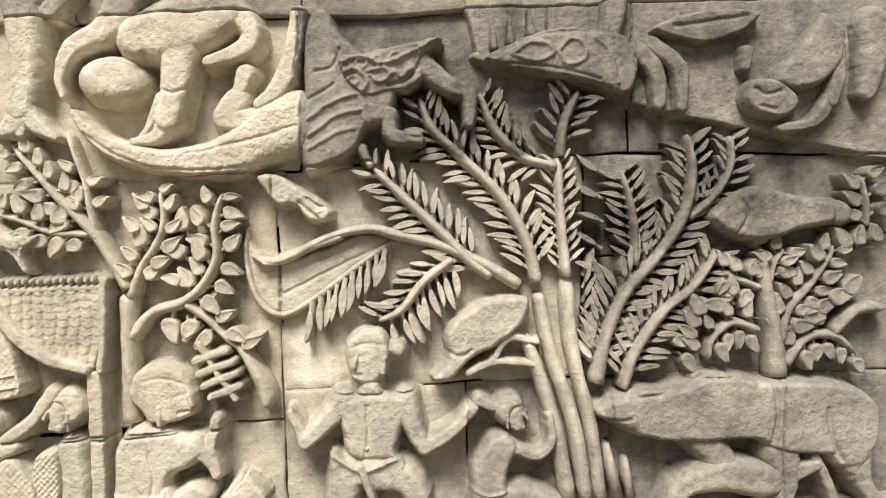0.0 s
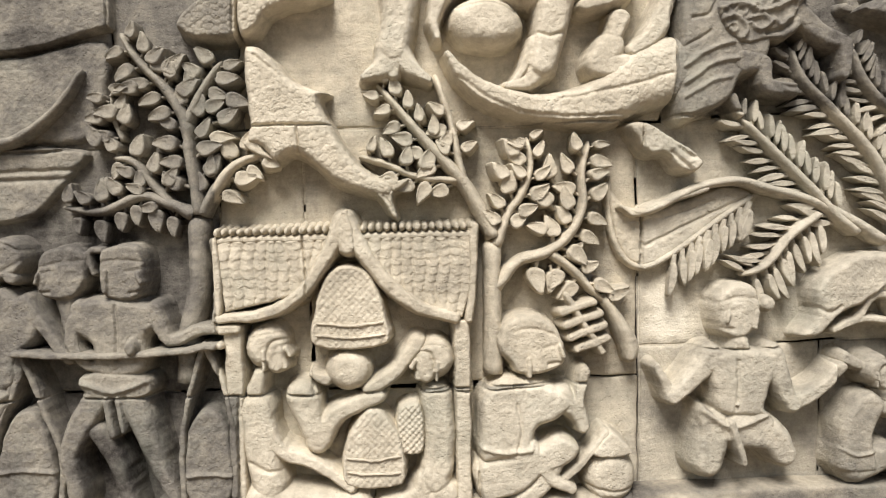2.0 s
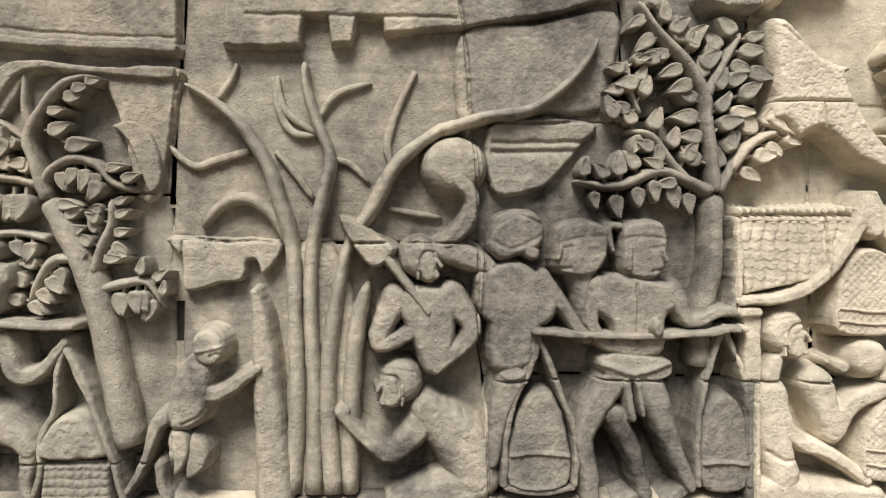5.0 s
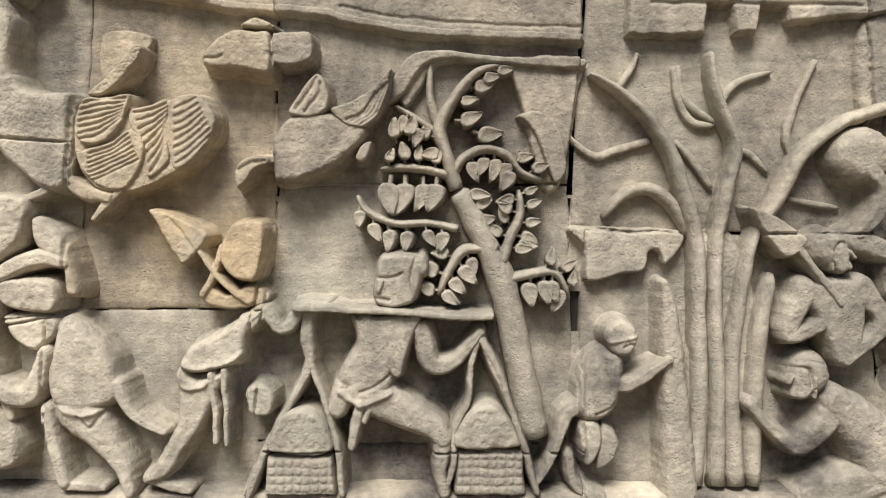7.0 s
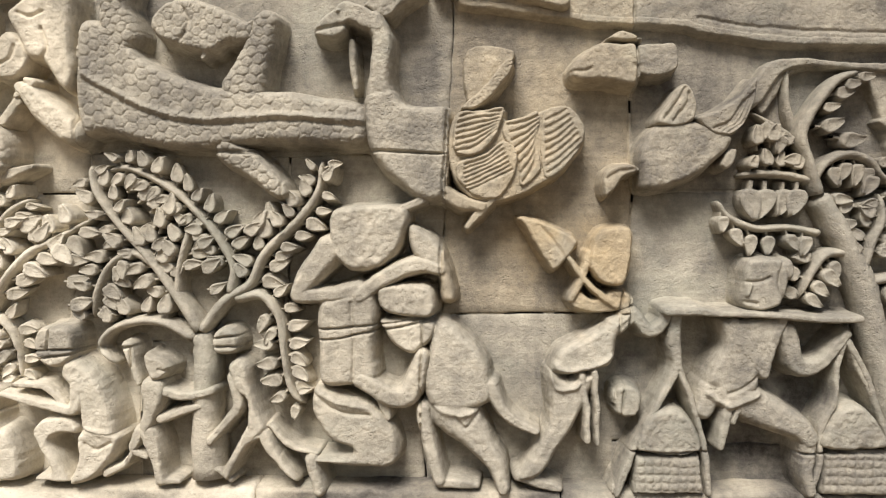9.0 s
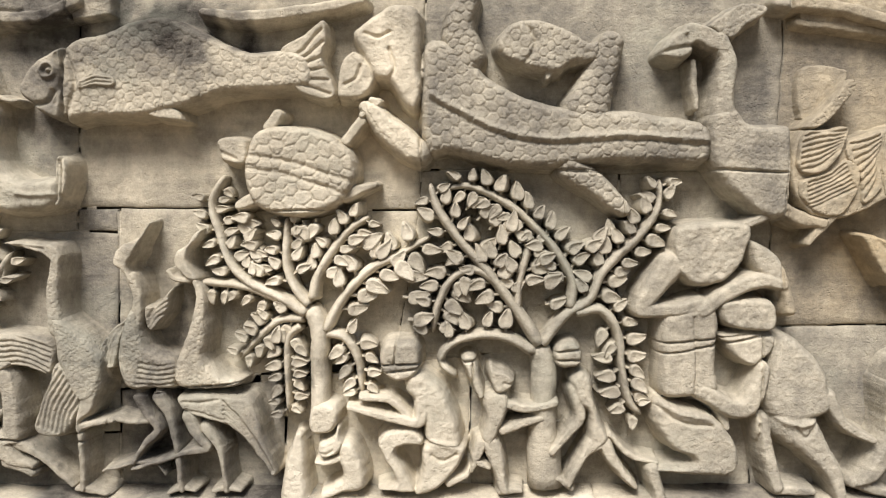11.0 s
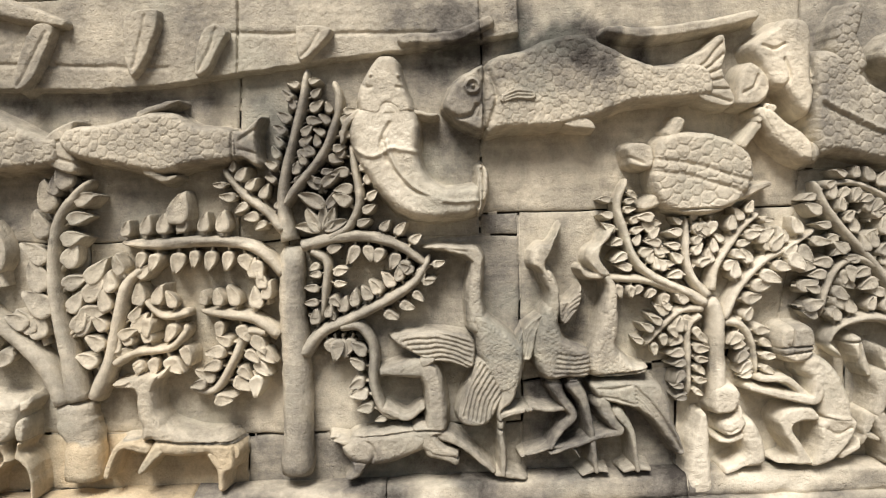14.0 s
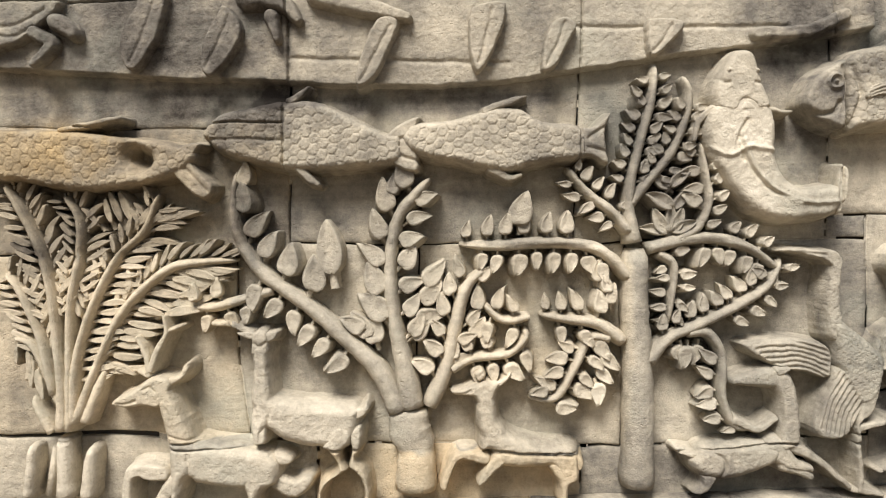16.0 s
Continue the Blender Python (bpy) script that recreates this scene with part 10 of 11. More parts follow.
assembled("fish_carving", "smooth pale stone catfish curving its tail", "fish carving", (-2.698, 0, 1.608), [
    ("body", [('slab', 0.056, [(-2.833, 1.878), (-2.782, 1.905), (-2.723, 1.907), (-2.683, 1.873), (-2.674, 1.818), (-2.678, 1.768), (-2.661, 1.717), (-2.617, 1.687), (-2.535, 1.689), (-2.534, 1.625), (-2.593, 1.605), (-2.698, 1.608), (-2.763, 1.649), (-2.813, 1.717), (-2.841, 1.779), (-2.85, 1.832)], 0.0396, True), ('ridge', 0.005, [(-2.838, 1.784), (-2.792, 1.765), (-2.743, 1.781), (-2.674, 1.77)], 0.0053), ('ridge', 0.005, [(-2.756, 1.797), (-2.734, 1.73), (-2.68, 1.676), (-2.611, 1.65), (-2.536, 1.65)], 0.0053), ('groove', 0.004, [(-2.765, 1.804), (-2.749, 1.744), (-2.702, 1.683), (-2.631, 1.654)], 0.004), ('groove', 0.004, [(-2.747, 1.843), (-2.772, 1.797), (-2.757, 1.751)], 0.004)]),
    ("head", [('slab', 0.058, [(-2.825, 1.878), (-2.818, 1.943), (-2.779, 2.0), (-2.753, 2.011), (-2.723, 1.997), (-2.709, 1.94), (-2.683, 1.871), (-2.731, 1.855), (-2.79, 1.857)], 0.029, True), ('groove', 0.005, [(-2.822, 1.87), (-2.783, 1.856), (-2.759, 1.886), (-2.737, 1.882), (-2.717, 1.861), (-2.684, 1.871)], 0.004), ('ball', 0.062, (-2.791, 1.958, 0.0066, 0.0066, 0.0)), ('ball', 0.062, (-2.725, 1.956, 0.0065, 0.0065, 0.0)), ('groove', 0.004, [(-2.814, 1.943), (-2.801, 1.93), (-2.788, 1.929)], 0.004), ('groove', 0.004, [(-2.729, 1.927), (-2.713, 1.924)], 0.004)]),
    ("tail", [('slab', 0.05, [(-2.547, 1.629), (-2.542, 1.724), (-2.526, 1.738), (-2.512, 1.716), (-2.516, 1.664), (-2.534, 1.621)], 0.0119, True), ('groove', 0.004, [(-2.532, 1.723), (-2.536, 1.671), (-2.539, 1.634)], 0.0033)]),
    ("fin", [('limb', 0.044, [(-2.825, 1.875, 0.0119), (-2.855, 1.846, 0.0119), (-2.866, 1.801, 0.0065)])]),
    ("whisker", [('limb', 0.03, [(-2.688, 1.873, 0.0091), (-2.658, 1.864, 0.0065), (-2.636, 1.864, 0.0053)])]),
], "fishes")
tree("carved_palm", "stone palm clump with many narrow leaflets", (-4.373, 0, 1.011), [
    ("stem", 0.04, [(-4.38, 1.166, 0.0188), (-4.376, 1.279, 0.0147), (-4.385, 1.387, 0.0121), (-4.393, 1.494, 0.0119), (-4.416, 1.601, 0.0121), (-4.458, 1.695, 0.0119), (-4.496, 1.757, 0.008)], [('blade', 0.0224, 0.0686, 1, 0.42, 0.98, 50), ('blade', 0.0224, 0.0686, -1, 0.42, 0.98, 50)]),
    ("stem", 0.038, [(-4.36, 1.165, 0.0174), (-4.356, 1.332, 0.0121), (-4.348, 1.466, 0.0121), (-4.323, 1.578, 0.0121), (-4.32, 1.664, 0.0107), (-4.357, 1.729, 0.0067)], [('blade', 0.0238, 0.0528, 1, 0.45, 1, 48), ('blade', 0.0238, 0.0686, -1, 0.5, 1, 48)]),
    ("stem", 0.038, [(-4.353, 1.178, 0.0161), (-4.34, 1.332, 0.0121), (-4.294, 1.464, 0.0119), (-4.23, 1.575, 0.0107), (-4.167, 1.633, 0.0106), (-4.131, 1.72, 0.0067)], [('blade', 0.0238, 0.0818, -1, 0.15, 0.95, 0, 5), ('blade', 0.0238, 0.0607, 1, 0.4, 1, 42)]),
    ("stem", 0.038, [(-4.346, 1.185, 0.0161), (-4.286, 1.33, 0.0119), (-4.222, 1.448, 0.0121), (-4.118, 1.538, 0.0121), (-4.037, 1.555, 0.0106), (-3.955, 1.557, 0.0067)], [('blade', 0.0224, 0.0924, -1, 0.2, 0.9, 0, -10), ('blade', 0.0238, 0.0686, 1, 0.45, 1, 30)]),
    ("stem", 0.036, [(-4.397, 1.253, 0.0134), (-4.425, 1.388, 0.0121), (-4.467, 1.496, 0.0107), (-4.505, 1.544, 0.0067)], [('blade', 0.0238, 0.0634, 1, 0.3, 1, 46), ('blade', 0.0238, 0.0634, -1, 0.3, 1, 46)]),
    ("stem", 0.034, [(-4.385, 1.226, 0.0121), (-4.439, 1.362, 0.0107), (-4.491, 1.39, 0.0079)], [('blade', 0.0224, 0.0739, 1, 0.4, 1, 0, -92)]),
    ("stem", 0.034, [(-4.326, 1.184, 0.0188), (-4.296, 1.25, 0.0158), (-4.271, 1.313, 0.008)], []),
    ("stem", 0.03, [(-4.407, 1.16, 0.0161), (-4.432, 1.207, 0.0134), (-4.451, 1.248, 0.0067)], []),
    ("stem", 0.036, [(-4.38, 1.004, 0.0241), (-4.378, 1.119, 0.0201), (-4.377, 1.152, 0.0161)], []),
    ("stem", 0.034, [(-4.468, 1.007, 0.0163), (-4.457, 1.094, 0.0147), (-4.453, 1.134, 0.0107)], []),
    ("stem", 0.036, [(-4.327, 1.003, 0.0201), (-4.317, 1.076, 0.0188), (-4.308, 1.127, 0.0107)], []),
    ("stem", 0.026, [(-4.427, 1.006, 0.0161), (-4.416, 1.12, 0.0121)], []),
], [
    ("blade", 5, 0.099, 8.0, 0.0, [(-4.129, 1.432), (-4.065, 1.523)]),
    ("blade", 4, 0.0792, 35.0, 25.0, [(-4.187, 1.647), (-4.113, 1.657)]),
    ("blade", 4, 0.0726, 120.0, 110.0, [(-4.273, 1.649), (-4.193, 1.66)]),
])
assembled("stag_carving", "pale stone stag walking with branched antlers", "deer carving", (-4.02, 0, 0.986), [
    ("body", [("slab", 0.056, [(-4.113, 1.276), (-4.093, 1.241), (-4.073, 1.182), (-4.054, 1.143), (-3.988, 1.129), (-3.915, 1.117), (-3.875, 1.098), (-3.856, 1.078), (-3.861, 1.035), (-3.888, 1.014), (-3.952, 1.013), (-3.999, 1.02), (-4.059, 1.03), (-4.078, 1.039), (-4.093, 0.988), (-4.128, 0.976), (-4.128, 1.043), (-4.127, 1.137), (-4.13, 1.191), (-4.148, 1.225), (-4.133, 1.266)], 0.0478, True), ("limb", 0.054, [(-4.128, 1.258, 0.0239), (-4.104, 1.183, 0.0319), (-4.089, 1.122, 0.0372)]), ("groove", 0.003, [(-4.072, 1.109), (-4.071, 1.068), (-4.085, 1.034)], 0.004), ("groove", 0.003, [(-4.124, 1.153), (-4.094, 1.144), (-4.06, 1.142)], 0.0033)]),
    ("head", [("slab", 0.054, [(-4.252, 1.236), (-4.231, 1.252), (-4.19, 1.269), (-4.158, 1.292), (-4.129, 1.295), (-4.1, 1.278), (-4.115, 1.237), (-4.139, 1.215), (-4.179, 1.219), (-4.219, 1.218), (-4.247, 1.224)], 0.0199, True), ("groove", 0.003, [(-4.245, 1.234), (-4.218, 1.231), (-4.191, 1.236)], 0.0033), ("groove", 0.003, [(-4.168, 1.262), (-4.154, 1.267), (-4.144, 1.258)], 0.0033)]),
    ("ear", [("slab", 0.046, [(-4.122, 1.285), (-4.091, 1.293), (-4.08, 1.315), (-4.065, 1.323), (-4.061, 1.303), (-4.081, 1.278), (-4.11, 1.265)], 0.0119, True)]),
    ("antler", [("limb", 0.046, [(-4.161, 1.294, 0.0119), (-4.163, 1.337, 0.0106), (-4.186, 1.383, 0.008)])]),
    ("antler", [("limb", 0.048, [(-4.155, 1.306, 0.0119), (-4.137, 1.355, 0.0106), (-4.116, 1.391, 0.0093), (-4.119, 1.429, 0.0066)]), ("limb", 0.045, [(-4.118, 1.394, 0.008), (-4.081, 1.408, 0.0053)]), ("limb", 0.044, [(-4.166, 1.294, 0.0106), (-4.185, 1.304, 0.0066)])]),
    ("leg", [("slab", 0.048, [(-4.232, 1.062), (-4.215, 1.082), (-4.18, 1.088), (-4.127, 1.078), (-4.123, 1.043), (-4.172, 1.043), (-4.195, 1.052), (-4.205, 1.04), (-4.209, 0.965), (-4.237, 0.966)], 0.0146, True)]),
    ("leg", [("limb", 0.05, [(-4.107, 1.042, 0.0265), (-4.138, 1.003, 0.0186), (-4.163, 0.97, 0.0146)])]),
    ("leg", [("slab", 0.055, [(-3.936, 1.072), (-3.898, 1.087), (-3.863, 1.067), (-3.867, 1.027), (-3.899, 1.008), (-3.909, 0.982), (-3.91, 0.929), (-3.942, 0.93), (-3.942, 0.997), (-3.954, 1.035)], 0.0345, True), ("groove", 0.004, [(-3.933, 1.077), (-3.951, 1.048), (-3.95, 1.019), (-3.938, 0.991)], 0.004)]),
    ("tail", [("slab", 0.042, [(-3.876, 1.1), (-3.839, 1.094), (-3.828, 1.079), (-3.843, 1.068), (-3.865, 1.072)], 0.0119, True)]),
], "deer")
assembled("deer_carving", "pale stone deer standing behind the stag", "deer carving", (-3.804, 0, 1.033), [
    ("body", [("slab", 0.056, [(-3.919, 1.311), (-3.914, 1.353), (-3.879, 1.354), (-3.875, 1.317), (-3.872, 1.252), (-3.85, 1.233), (-3.784, 1.224), (-3.717, 1.217), (-3.671, 1.207), (-3.664, 1.176), (-3.679, 1.13), (-3.721, 1.104), (-3.801, 1.112), (-3.854, 1.127), (-3.885, 1.151), (-3.892, 1.123), (-3.915, 1.117), (-3.925, 1.131), (-3.925, 1.184), (-3.925, 1.238)], 0.0478, True), ("limb", 0.054, [(-3.895, 1.341, 0.0199), (-3.896, 1.291, 0.0226), (-3.896, 1.23, 0.0319)]), ("groove", 0.003, [(-3.881, 1.19), (-3.886, 1.154), (-3.897, 1.127)], 0.004)]),
    ("head", [("slab", 0.05, [(-3.917, 1.382), (-3.895, 1.395), (-3.874, 1.384), (-3.871, 1.354), (-3.88, 1.33), (-3.916, 1.331), (-3.919, 1.358)], 0.0173, True), ("groove", 0.003, [(-3.909, 1.363), (-3.896, 1.355), (-3.88, 1.365)], 0.0033)]),
    ("ear", [("slab", 0.045, [(-3.953, 1.387), (-3.924, 1.393), (-3.901, 1.384), (-3.904, 1.366), (-3.932, 1.371)], 0.0106, True)]),
    ("ear", [("slab", 0.045, [(-3.887, 1.384), (-3.85, 1.391), (-3.857, 1.368), (-3.883, 1.361)], 0.0106, True)]),
    ("antler", [("limb", 0.042, [(-3.915, 1.382, 0.0106), (-3.957, 1.406, 0.0106), (-4.004, 1.412, 0.008)])]),
    ("leg", [("slab", 0.05, [(-3.921, 1.208), (-3.883, 1.214), (-3.885, 1.132), (-3.897, 1.12), (-3.921, 1.124)], 0.0146, True)]),
    ("leg", [("slab", 0.057, [(-3.755, 1.136), (-3.739, 1.165), (-3.705, 1.175), (-3.679, 1.156), (-3.688, 1.117), (-3.713, 1.097), (-3.71, 1.077), (-3.697, 1.056), (-3.723, 1.04), (-3.742, 1.028), (-3.757, 1.002), (-3.765, 0.964), (-3.782, 0.965), (-3.771, 1.024), (-3.736, 1.05), (-3.73, 1.071), (-3.748, 1.097), (-3.764, 1.112)], 0.0319, True)]),
    ("leg", [("slab", 0.048, [(-3.695, 1.148), (-3.663, 1.163), (-3.666, 1.109), (-3.679, 1.083), (-3.661, 1.062), (-3.649, 1.028), (-3.65, 0.961), (-3.666, 0.961), (-3.668, 1.021), (-3.683, 1.048), (-3.7, 1.063), (-3.693, 1.097)], 0.0146, True)]),
    ("tail", [("slab", 0.045, [(-3.685, 1.201), (-3.664, 1.206), (-3.653, 1.217), (-3.645, 1.2), (-3.657, 1.181), (-3.678, 1.174)], 0.0106, True)]),
], "deer")
tree("carved_tree", "big leaved stone tree with two stout limbs", (-3.544, 0, 1.004), [
    ("trunk", 0.044, [(-3.544, 0.996, 0.0502), (-3.541, 1.093, 0.0456), (-3.554, 1.14, 0.0528), (-3.555, 1.193, 0.0456)], []),
    ("branch", 0.042, [(-3.578, 1.187, 0.0295), (-3.621, 1.282, 0.0238), (-3.698, 1.365, 0.0224), (-3.788, 1.447, 0.0185), (-3.879, 1.517, 0.0188), (-3.936, 1.598, 0.0161), (-3.95, 1.679, 0.0132), (-3.943, 1.767, 0.0067)], [('bud', 0.066, 0.0924, -1, 0.42, 0.97, 0, 66), ('bud', 0.0502, 0.0739, 1, 0.25, 0.68, 0, -118)]),
    ("branch", 0.042, [(-3.547, 1.193, 0.0295), (-3.561, 1.293, 0.0241), (-3.578, 1.387, 0.0188), (-3.588, 1.481, 0.0174), (-3.582, 1.573, 0.0172), (-3.562, 1.646, 0.0158), (-3.521, 1.697, 0.0147), (-3.486, 1.736, 0.0066)], [('bud', 0.066, 0.095, 1, 0.32, 0.98, 0, 118), ('bud', 0.0554, 0.0686, -1, 0.22, 0.9, 0, 35)]),
    ("branch", 0.04, [(-3.504, 1.198, 0.0211), (-3.461, 1.29, 0.0185), (-3.434, 1.396, 0.0172), (-3.409, 1.475, 0.0161), (-3.358, 1.522, 0.0106)], [('bud', 0.0502, 0.0607, 1, 0.15, 0.95, 0, 120), ('bud', 0.0528, 0.0607, -1, 0.2, 0.6, 0, 40)]),
    ("branch", 0.036, [(-3.867, 1.483, 0.0134), (-3.934, 1.465, 0.0119), (-4.008, 1.448, 0.0121), (-4.057, 1.449, 0.0066)], [('bud', 0.0422, 0.0581, -1, 0.5, 1, 0, 110), ('bud', 0.0396, 0.0528, 1, 0.3, 1, 0, -70)]),
], [
    ("leaf", 1, 0.1386, 97.0, 97.0, [(-3.722, 1.514), (-3.722, 1.514)]),
    ("bud", 3, 0.0686, 140.0, 100.0, [(-3.658, 1.377), (-3.625, 1.349)]),
    ("bud", 1, 0.0528, 60.0, 60.0, [(-3.58, 1.699), (-3.58, 1.699)]),
    ("bud", 4, 0.066, 30.0, 20.0, [(-3.539, 1.359), (-3.514, 1.492)]),
])
tree("carved_tree", "tall stone tree with layered bud-lined boughs", (-3.015, 0, 0.993), [
    ("trunk", 0.046, [(-3.015, 0.988, 0.0409), (-3.008, 1.129, 0.037), (-3.006, 1.289, 0.0356), (-3.009, 1.422, 0.033), (-3.003, 1.554, 0.033)], []),
    ("branch", 0.04, [(-3.009, 1.568, 0.0224), (-3.02, 1.647, 0.0158), (-3.011, 1.726, 0.0145), (-2.981, 1.831, 0.013), (-2.959, 1.909, 0.013), (-2.947, 1.987, 0.0066)], [('bud', 0.0304, 0.0409, 1, 0.3, 0.93, 58), ('bud', 0.0304, 0.0409, -1, 0.3, 0.93, 58)]),
    ("branch", 0.038, [(-3.019, 1.654, 0.013), (-2.972, 1.712, 0.0132), (-2.917, 1.776, 0.0132), (-2.882, 1.854, 0.0119), (-2.871, 1.913, 0.0117), (-2.883, 1.956, 0.0079)], [('bud', 0.0304, 0.0409, 1, 0.2, 0.8, 58), ('bud', 0.0304, 0.0409, -1, 0.2, 0.8, 58)]),
    ("branch", 0.04, [(-2.956, 1.553, 0.0158), (-2.896, 1.577, 0.0132), (-2.856, 1.602, 0.0119), (-2.831, 1.661, 0.0119), (-2.839, 1.734, 0.0104), (-2.848, 1.803, 0.0066)], [('bud', 0.033, 0.0422, -1, 0.3, 1, 62), ('bud', 0.0396, 0.0607, 1, 0.45, 1, 60)]),
    ("branch", 0.042, [(-2.976, 1.553, 0.0158), (-2.896, 1.571, 0.0156), (-2.817, 1.572, 0.0145), (-2.739, 1.546, 0.0132), (-2.664, 1.488, 0.0079)], [('bud', 0.0356, 0.0528, -1, 0.3, 0.97, 0, -100), ('bud', 0.037, 0.0449, 1, 0.55, 0.85, 0, 62)]),
    ("branch", 0.038, [(-2.953, 1.542, 0.0119), (-2.918, 1.512, 0.0119), (-2.924, 1.446, 0.0106), (-2.935, 1.369, 0.0066)], [('bud', 0.0317, 0.0396, 1, 0.1, 1, 72), ('bud', 0.0317, 0.0396, -1, 0.1, 1, 72)]),
    ("branch", 0.042, [(-2.984, 1.288, 0.0198), (-2.936, 1.34, 0.0158), (-2.862, 1.371, 0.0145), (-2.769, 1.414, 0.0145), (-2.702, 1.458, 0.0132), (-2.663, 1.519, 0.0066)], [('bud', 0.0356, 0.0475, 1, 0.15, 0.9, 72), ('bud', 0.0356, 0.0475, -1, 0.5, 0.97, 58)]),
    ("branch", 0.04, [(-2.889, 1.352, 0.0145), (-2.843, 1.35, 0.0145), (-2.812, 1.296, 0.0132), (-2.814, 1.203, 0.0132), (-2.79, 1.133, 0.0121), (-2.748, 1.118, 0.0067)], [('bud', 0.033, 0.0502, -1, 0.3, 0.95, 0, 172)]),
    ("branch", 0.04, [(-3.024, 1.489, 0.0172), (-3.069, 1.537, 0.0158), (-3.121, 1.565, 0.0145), (-3.227, 1.575, 0.0145), (-3.333, 1.572, 0.0145), (-3.422, 1.579, 0.0079)], [('bud', 0.0475, 0.0607, -1, 0.32, 0.99, 0, 93), ('bud', 0.0449, 0.0581, 1, 0.15, 0.95, 0, -88)]),
    ("branch", 0.04, [(-3.021, 1.595, 0.0145), (-3.059, 1.642, 0.0132), (-3.117, 1.69, 0.0119), (-3.162, 1.75, 0.0092)], [('bud', 0.033, 0.0422, 1, 0.1, 0.95, 62), ('bud', 0.033, 0.0422, -1, 0.1, 0.95, 62)]),
    ("branch", 0.04, [(-3.042, 1.337, 0.0185), (-3.1, 1.379, 0.0158), (-3.179, 1.394, 0.0132), (-3.235, 1.405, 0.008)], [('bud', 0.0409, 0.0581, -1, 0.25, 1, 0, 85), ('bud', 0.0449, 0.0554, 1, 0.2, 0.95, 0, -85)]),
    ("branch", 0.038, [(-3.261, 1.401, 0.0106), (-3.325, 1.396, 0.0119), (-3.374, 1.441, 0.0079)], [('bud', 0.0436, 0.0581, 1, 0.15, 0.9, 0, -100), ('bud', 0.0396, 0.0581, -1, 0.1, 0.7, 0, 95)]),
    ("branch", 0.038, [(-3.075, 1.344, 0.0132), (-3.121, 1.346, 0.0119), (-3.156, 1.281, 0.0119), (-3.205, 1.209, 0.0119), (-3.267, 1.209, 0.0079)], [('bud', 0.037, 0.0554, -1, 0.2, 0.85, 0, 165), ('bud', 0.0396, 0.0554, 1, 0.15, 0.9, 0, -25)]),
    ("branch", 0.038, [(-3.448, 1.283, 0.0132), (-3.394, 1.308, 0.0119), (-3.314, 1.315, 0.0119), (-3.273, 1.351, 0.0106), (-3.273, 1.373, 0.0067)], [('bud', 0.0422, 0.0581, -1, 0.1, 0.85, 0, -70), ('bud', 0.0449, 0.0528, 1, 0.0, 0.6, 0, 100)]),
], [
    ("leaf", 5, 0.0713, 25.0, 155.0, [(-2.92, 1.589), (-2.925, 1.589)]),
    ("leaf", 2, 0.0686, 40.0, 140.0, [(-2.914, 1.644), (-2.921, 1.644)]),
    ("leaf", 2, 0.066, 40.0, 140.0, [(-2.917, 1.694), (-2.922, 1.694)]),
    ("bud", 4, 0.0554, -60.0, -110.0, [(-2.93, 1.32), (-2.864, 1.322)]),
    ("bud", 1, 0.0871, 85.0, 85.0, [(-3.276, 1.616), (-3.276, 1.616)]),
    ("bud", 3, 0.0554, 80.0, 60.0, [(-3.393, 1.355), (-3.375, 1.487)]),
    ("bud", 3, 0.0528, -70.0, -60.0, [(-3.089, 1.312), (-3.104, 1.239)]),
    ("bud", 3, 0.0528, 100.0, 80.0, [(-3.097, 1.478), (-3.066, 1.424)]),
])
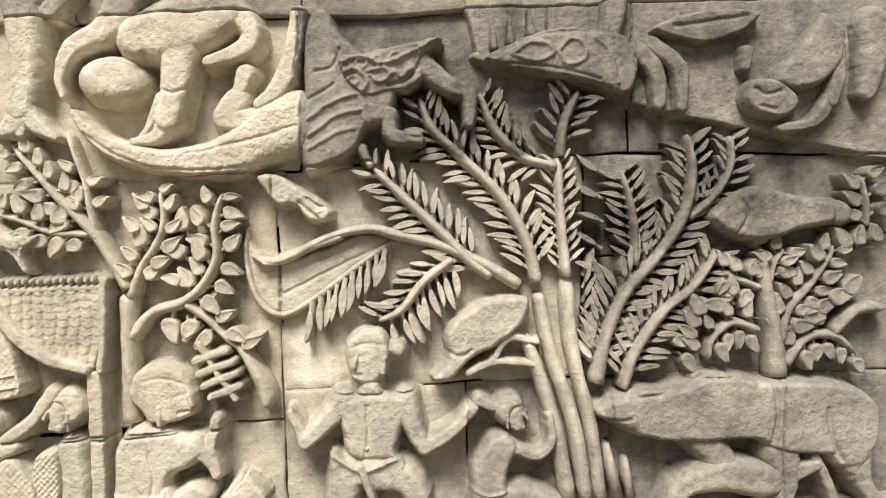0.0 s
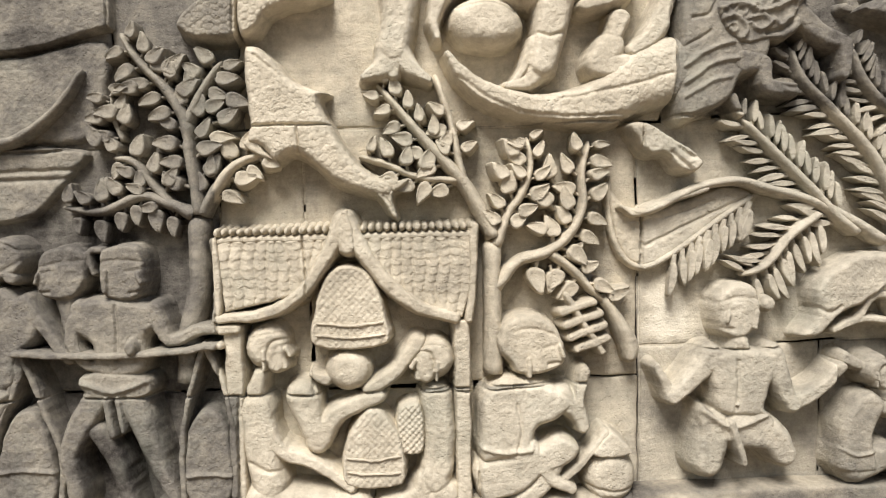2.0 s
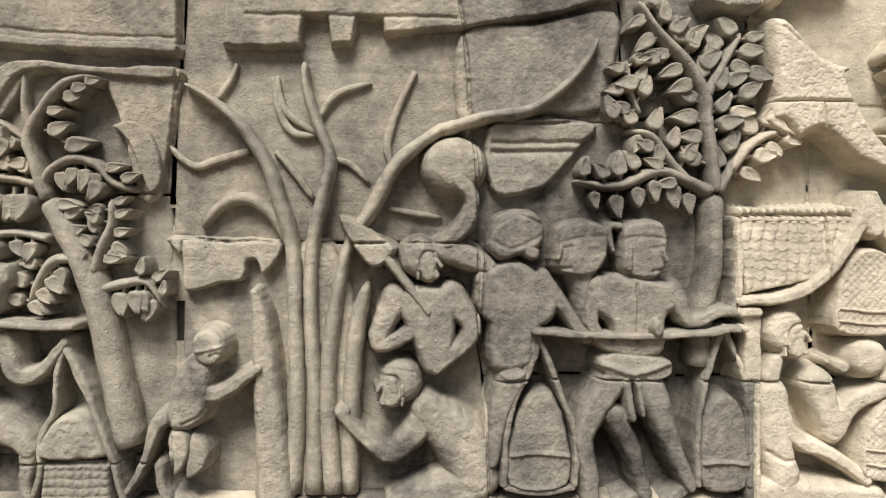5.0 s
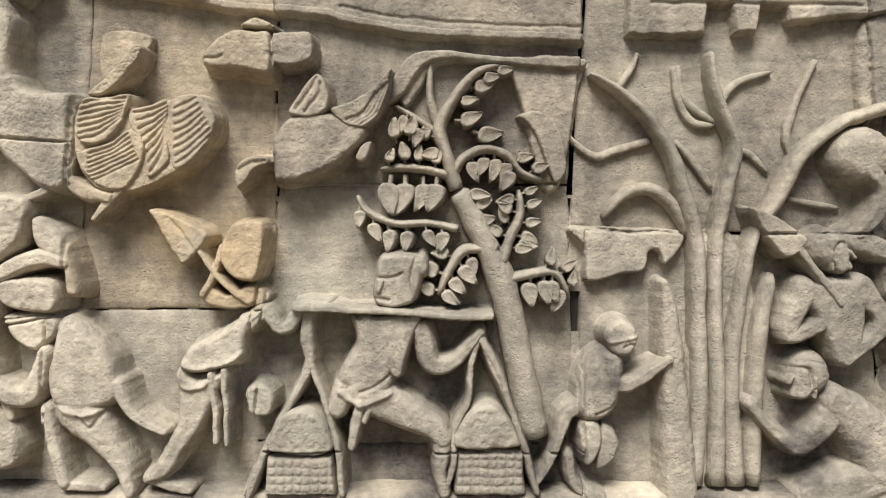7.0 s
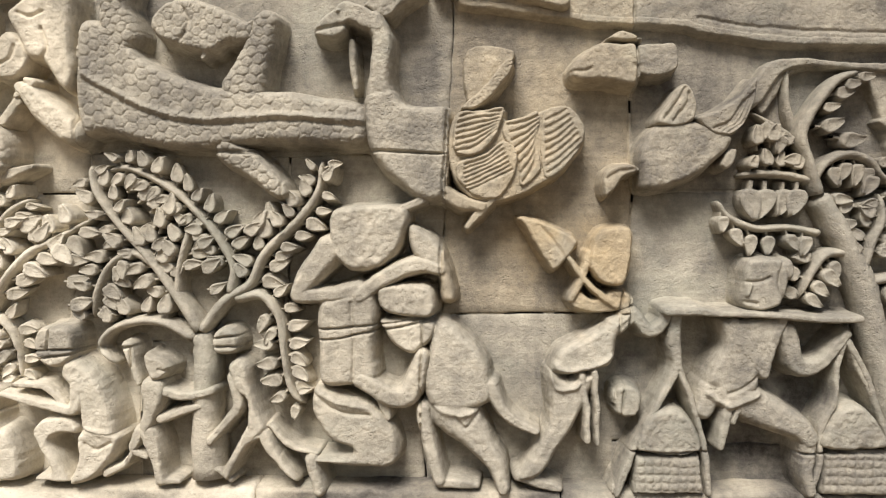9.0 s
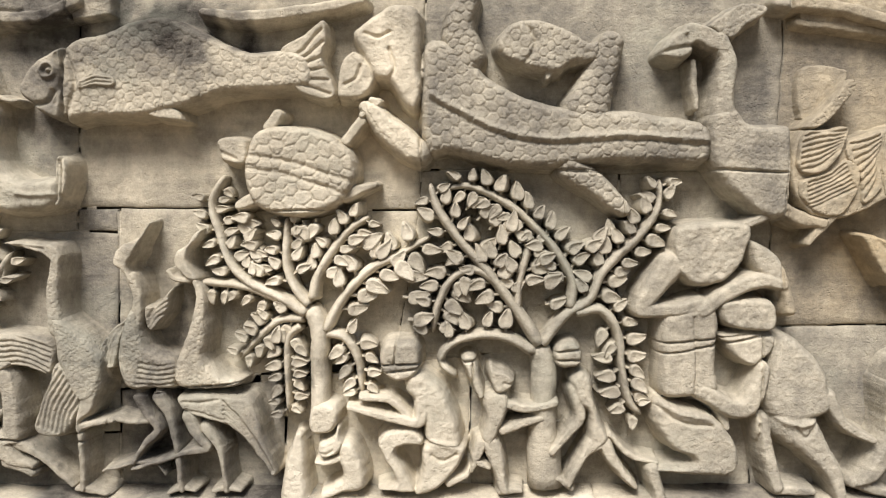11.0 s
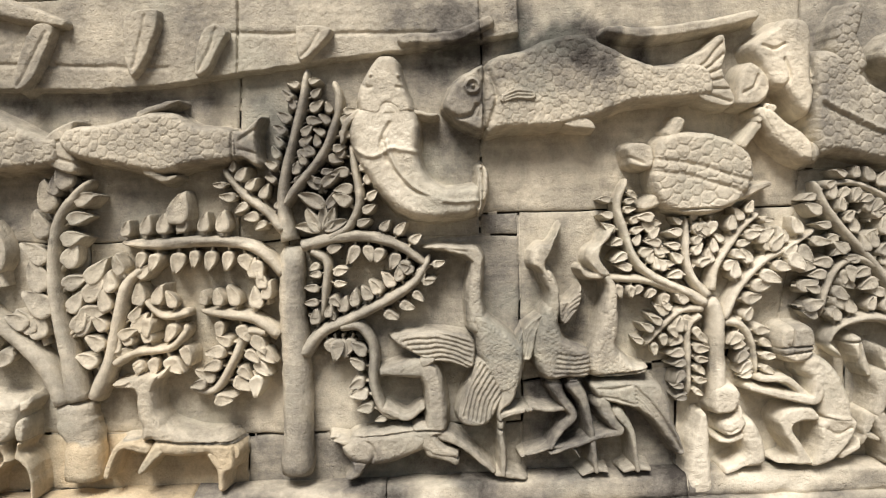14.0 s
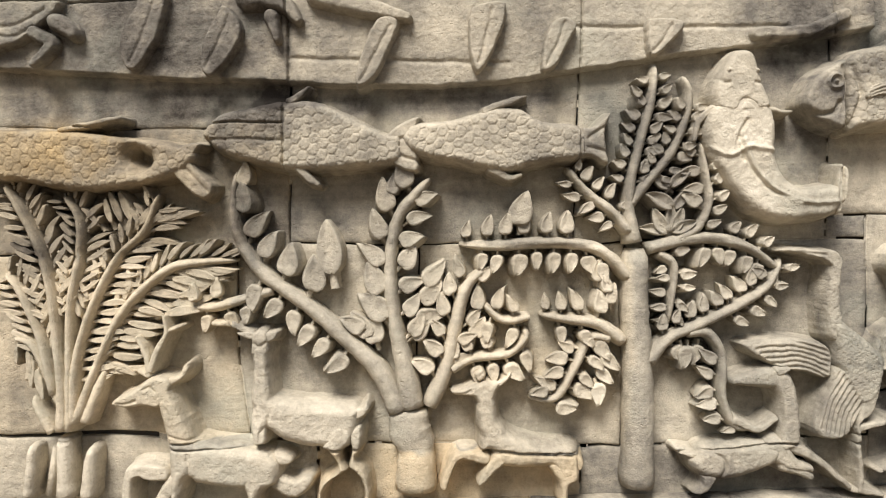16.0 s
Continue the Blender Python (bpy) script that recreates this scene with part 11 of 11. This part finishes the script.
assembled("deer_carving", "ochre tinted stone deer looking back", "deer carving", (-3.325, 0, 0.978), [
    ("body", [("slab", 0.054, [(-3.384, 1.191), (-3.36, 1.204), (-3.346, 1.169), (-3.325, 1.139), (-3.287, 1.121), (-3.234, 1.109), (-3.174, 1.103), (-3.155, 1.08), (-3.15, 1.053), (-3.161, 1.02), (-3.19, 1.007), (-3.21, 1.014), (-3.229, 1.043), (-3.296, 1.04), (-3.349, 1.055), (-3.364, 1.084), (-3.39, 1.086), (-3.391, 1.141)], 0.0451, True), ("limb", 0.052, [(-3.372, 1.227, 0.0212), (-3.368, 1.16, 0.0292), (-3.353, 1.119, 0.0345)]), ("groove", 0.003, [(-3.342, 1.086), (-3.359, 1.07), (-3.368, 1.051)], 0.004)]),
    ("head", [("slab", 0.051, [(-3.455, 1.236), (-3.429, 1.246), (-3.389, 1.254), (-3.366, 1.26), (-3.334, 1.257), (-3.344, 1.233), (-3.36, 1.199), (-3.387, 1.199), (-3.403, 1.219), (-3.443, 1.221)], 0.0173, True), ("groove", 0.003, [(-3.447, 1.231), (-3.423, 1.23), (-3.407, 1.235)], 0.0033)]),
    ("ear", [("slab", 0.045, [(-3.366, 1.256), (-3.335, 1.262), (-3.306, 1.28), (-3.32, 1.251), (-3.349, 1.238)], 0.0106, True)]),
    ("ear", [("slab", 0.045, [(-3.389, 1.252), (-3.399, 1.275), (-3.378, 1.289), (-3.367, 1.266)], 0.0106, True)]),
    ("leg", [("limb", 0.046, [(-3.378, 1.071, 0.0173), (-3.433, 1.082, 0.0133), (-3.458, 1.056, 0.0119), (-3.477, 1.009, 0.0106)])]),
    ("leg", [("limb", 0.05, [(-3.346, 1.07, 0.0226), (-3.373, 1.041, 0.0159), (-3.391, 1.017, 0.0106)])]),
    ("leg", [("slab", 0.052, [(-3.231, 1.058), (-3.164, 1.08), (-3.157, 1.019), (-3.179, 1.0), (-3.184, 0.96), (-3.206, 0.961), (-3.211, 1.012)], 0.0199, True)]),
    ("tail", [("slab", 0.043, [(-3.167, 1.076), (-3.145, 1.061), (-3.151, 1.037), (-3.165, 1.037)], 0.0093, True)]),
], "deer")
assembled("boar_carving", "small grey stone boar with lowered head", "boar carving", (-2.791, 0, 1.001), [
    ("body", [("slab", 0.052, [(-2.904, 1.056), (-2.888, 1.069), (-2.861, 1.086), (-2.802, 1.094), (-2.736, 1.099), (-2.681, 1.078), (-2.689, 1.045), (-2.724, 1.026), (-2.791, 1.004), (-2.838, 1.003), (-2.871, 1.009), (-2.894, 1.029)], 0.0398, True), ("groove", 0.004, [(-2.845, 1.07), (-2.823, 1.056), (-2.82, 1.029), (-2.837, 1.003)], 0.004), ("lumps", 0.0006, 0.0119, 0.0)]),
    ("head", [("limb", 0.049, [(-2.699, 1.076, 0.0345), (-2.658, 1.037, 0.0212), (-2.621, 1.027, 0.0119)]), ("groove", 0.003, [(-2.665, 1.027), (-2.638, 1.021), (-2.621, 1.023)], 0.0033)]),
    ("ear", [("slab", 0.05, [(-2.696, 1.095), (-2.667, 1.102), (-2.662, 1.078), (-2.683, 1.07)], 0.008, True)]),
    ("leg", [("slab", 0.048, [(-2.876, 1.023), (-2.834, 1.016), (-2.852, 0.982), (-2.872, 0.972), (-2.896, 0.976), (-2.874, 1.001)], 0.0146, True)]),
    ("leg", [("limb", 0.046, [(-2.678, 1.038, 0.0212), (-2.619, 1.009, 0.0119)])]),
    ("tail", [("limb", 0.038, [(-2.885, 1.063, 0.0119), (-2.906, 1.069, 0.0093), (-2.925, 1.076, 0.0066)])]),
], "small animals")
assembled("dog_carving", "worn grey stone dog with a pointed muzzle", "dog carving", (-2.696, 0, 1.105), [
    ("body", [("limb", 0.05, [(-2.788, 1.236, 0.0119), (-2.735, 1.24, 0.0226), (-2.684, 1.238, 0.0292), (-2.663, 1.178, 0.0265), (-2.665, 1.098, 0.0319)]), ("groove", 0.004, [(-2.785, 1.228), (-2.746, 1.222), (-2.719, 1.223)], 0.004)]),
    ("ear", [("limb", 0.052, [(-2.689, 1.258, 0.0159), (-2.665, 1.264, 0.008)])]),
    ("leg", [("limb", 0.042, [(-2.657, 1.077, 0.0186), (-2.604, 1.049, 0.0119), (-2.527, 0.98, 0.008)])]),
    ("leg", [("limb", 0.042, [(-2.788, 1.142, 0.0133), (-2.735, 1.12, 0.0106), (-2.695, 1.145, 0.0093)])]),
], "small animals")
carving("animal_carving", "small broken stone animal by the ledge", "animal carving", [
    ("limb", 0.034, [(-3.871, 1.028, 0.0212), (-3.832, 1.01, 0.0239), (-3.793, 1.033, 0.0106)]),
    ("lumps", 0.001, 0.0119, 0.0),
])
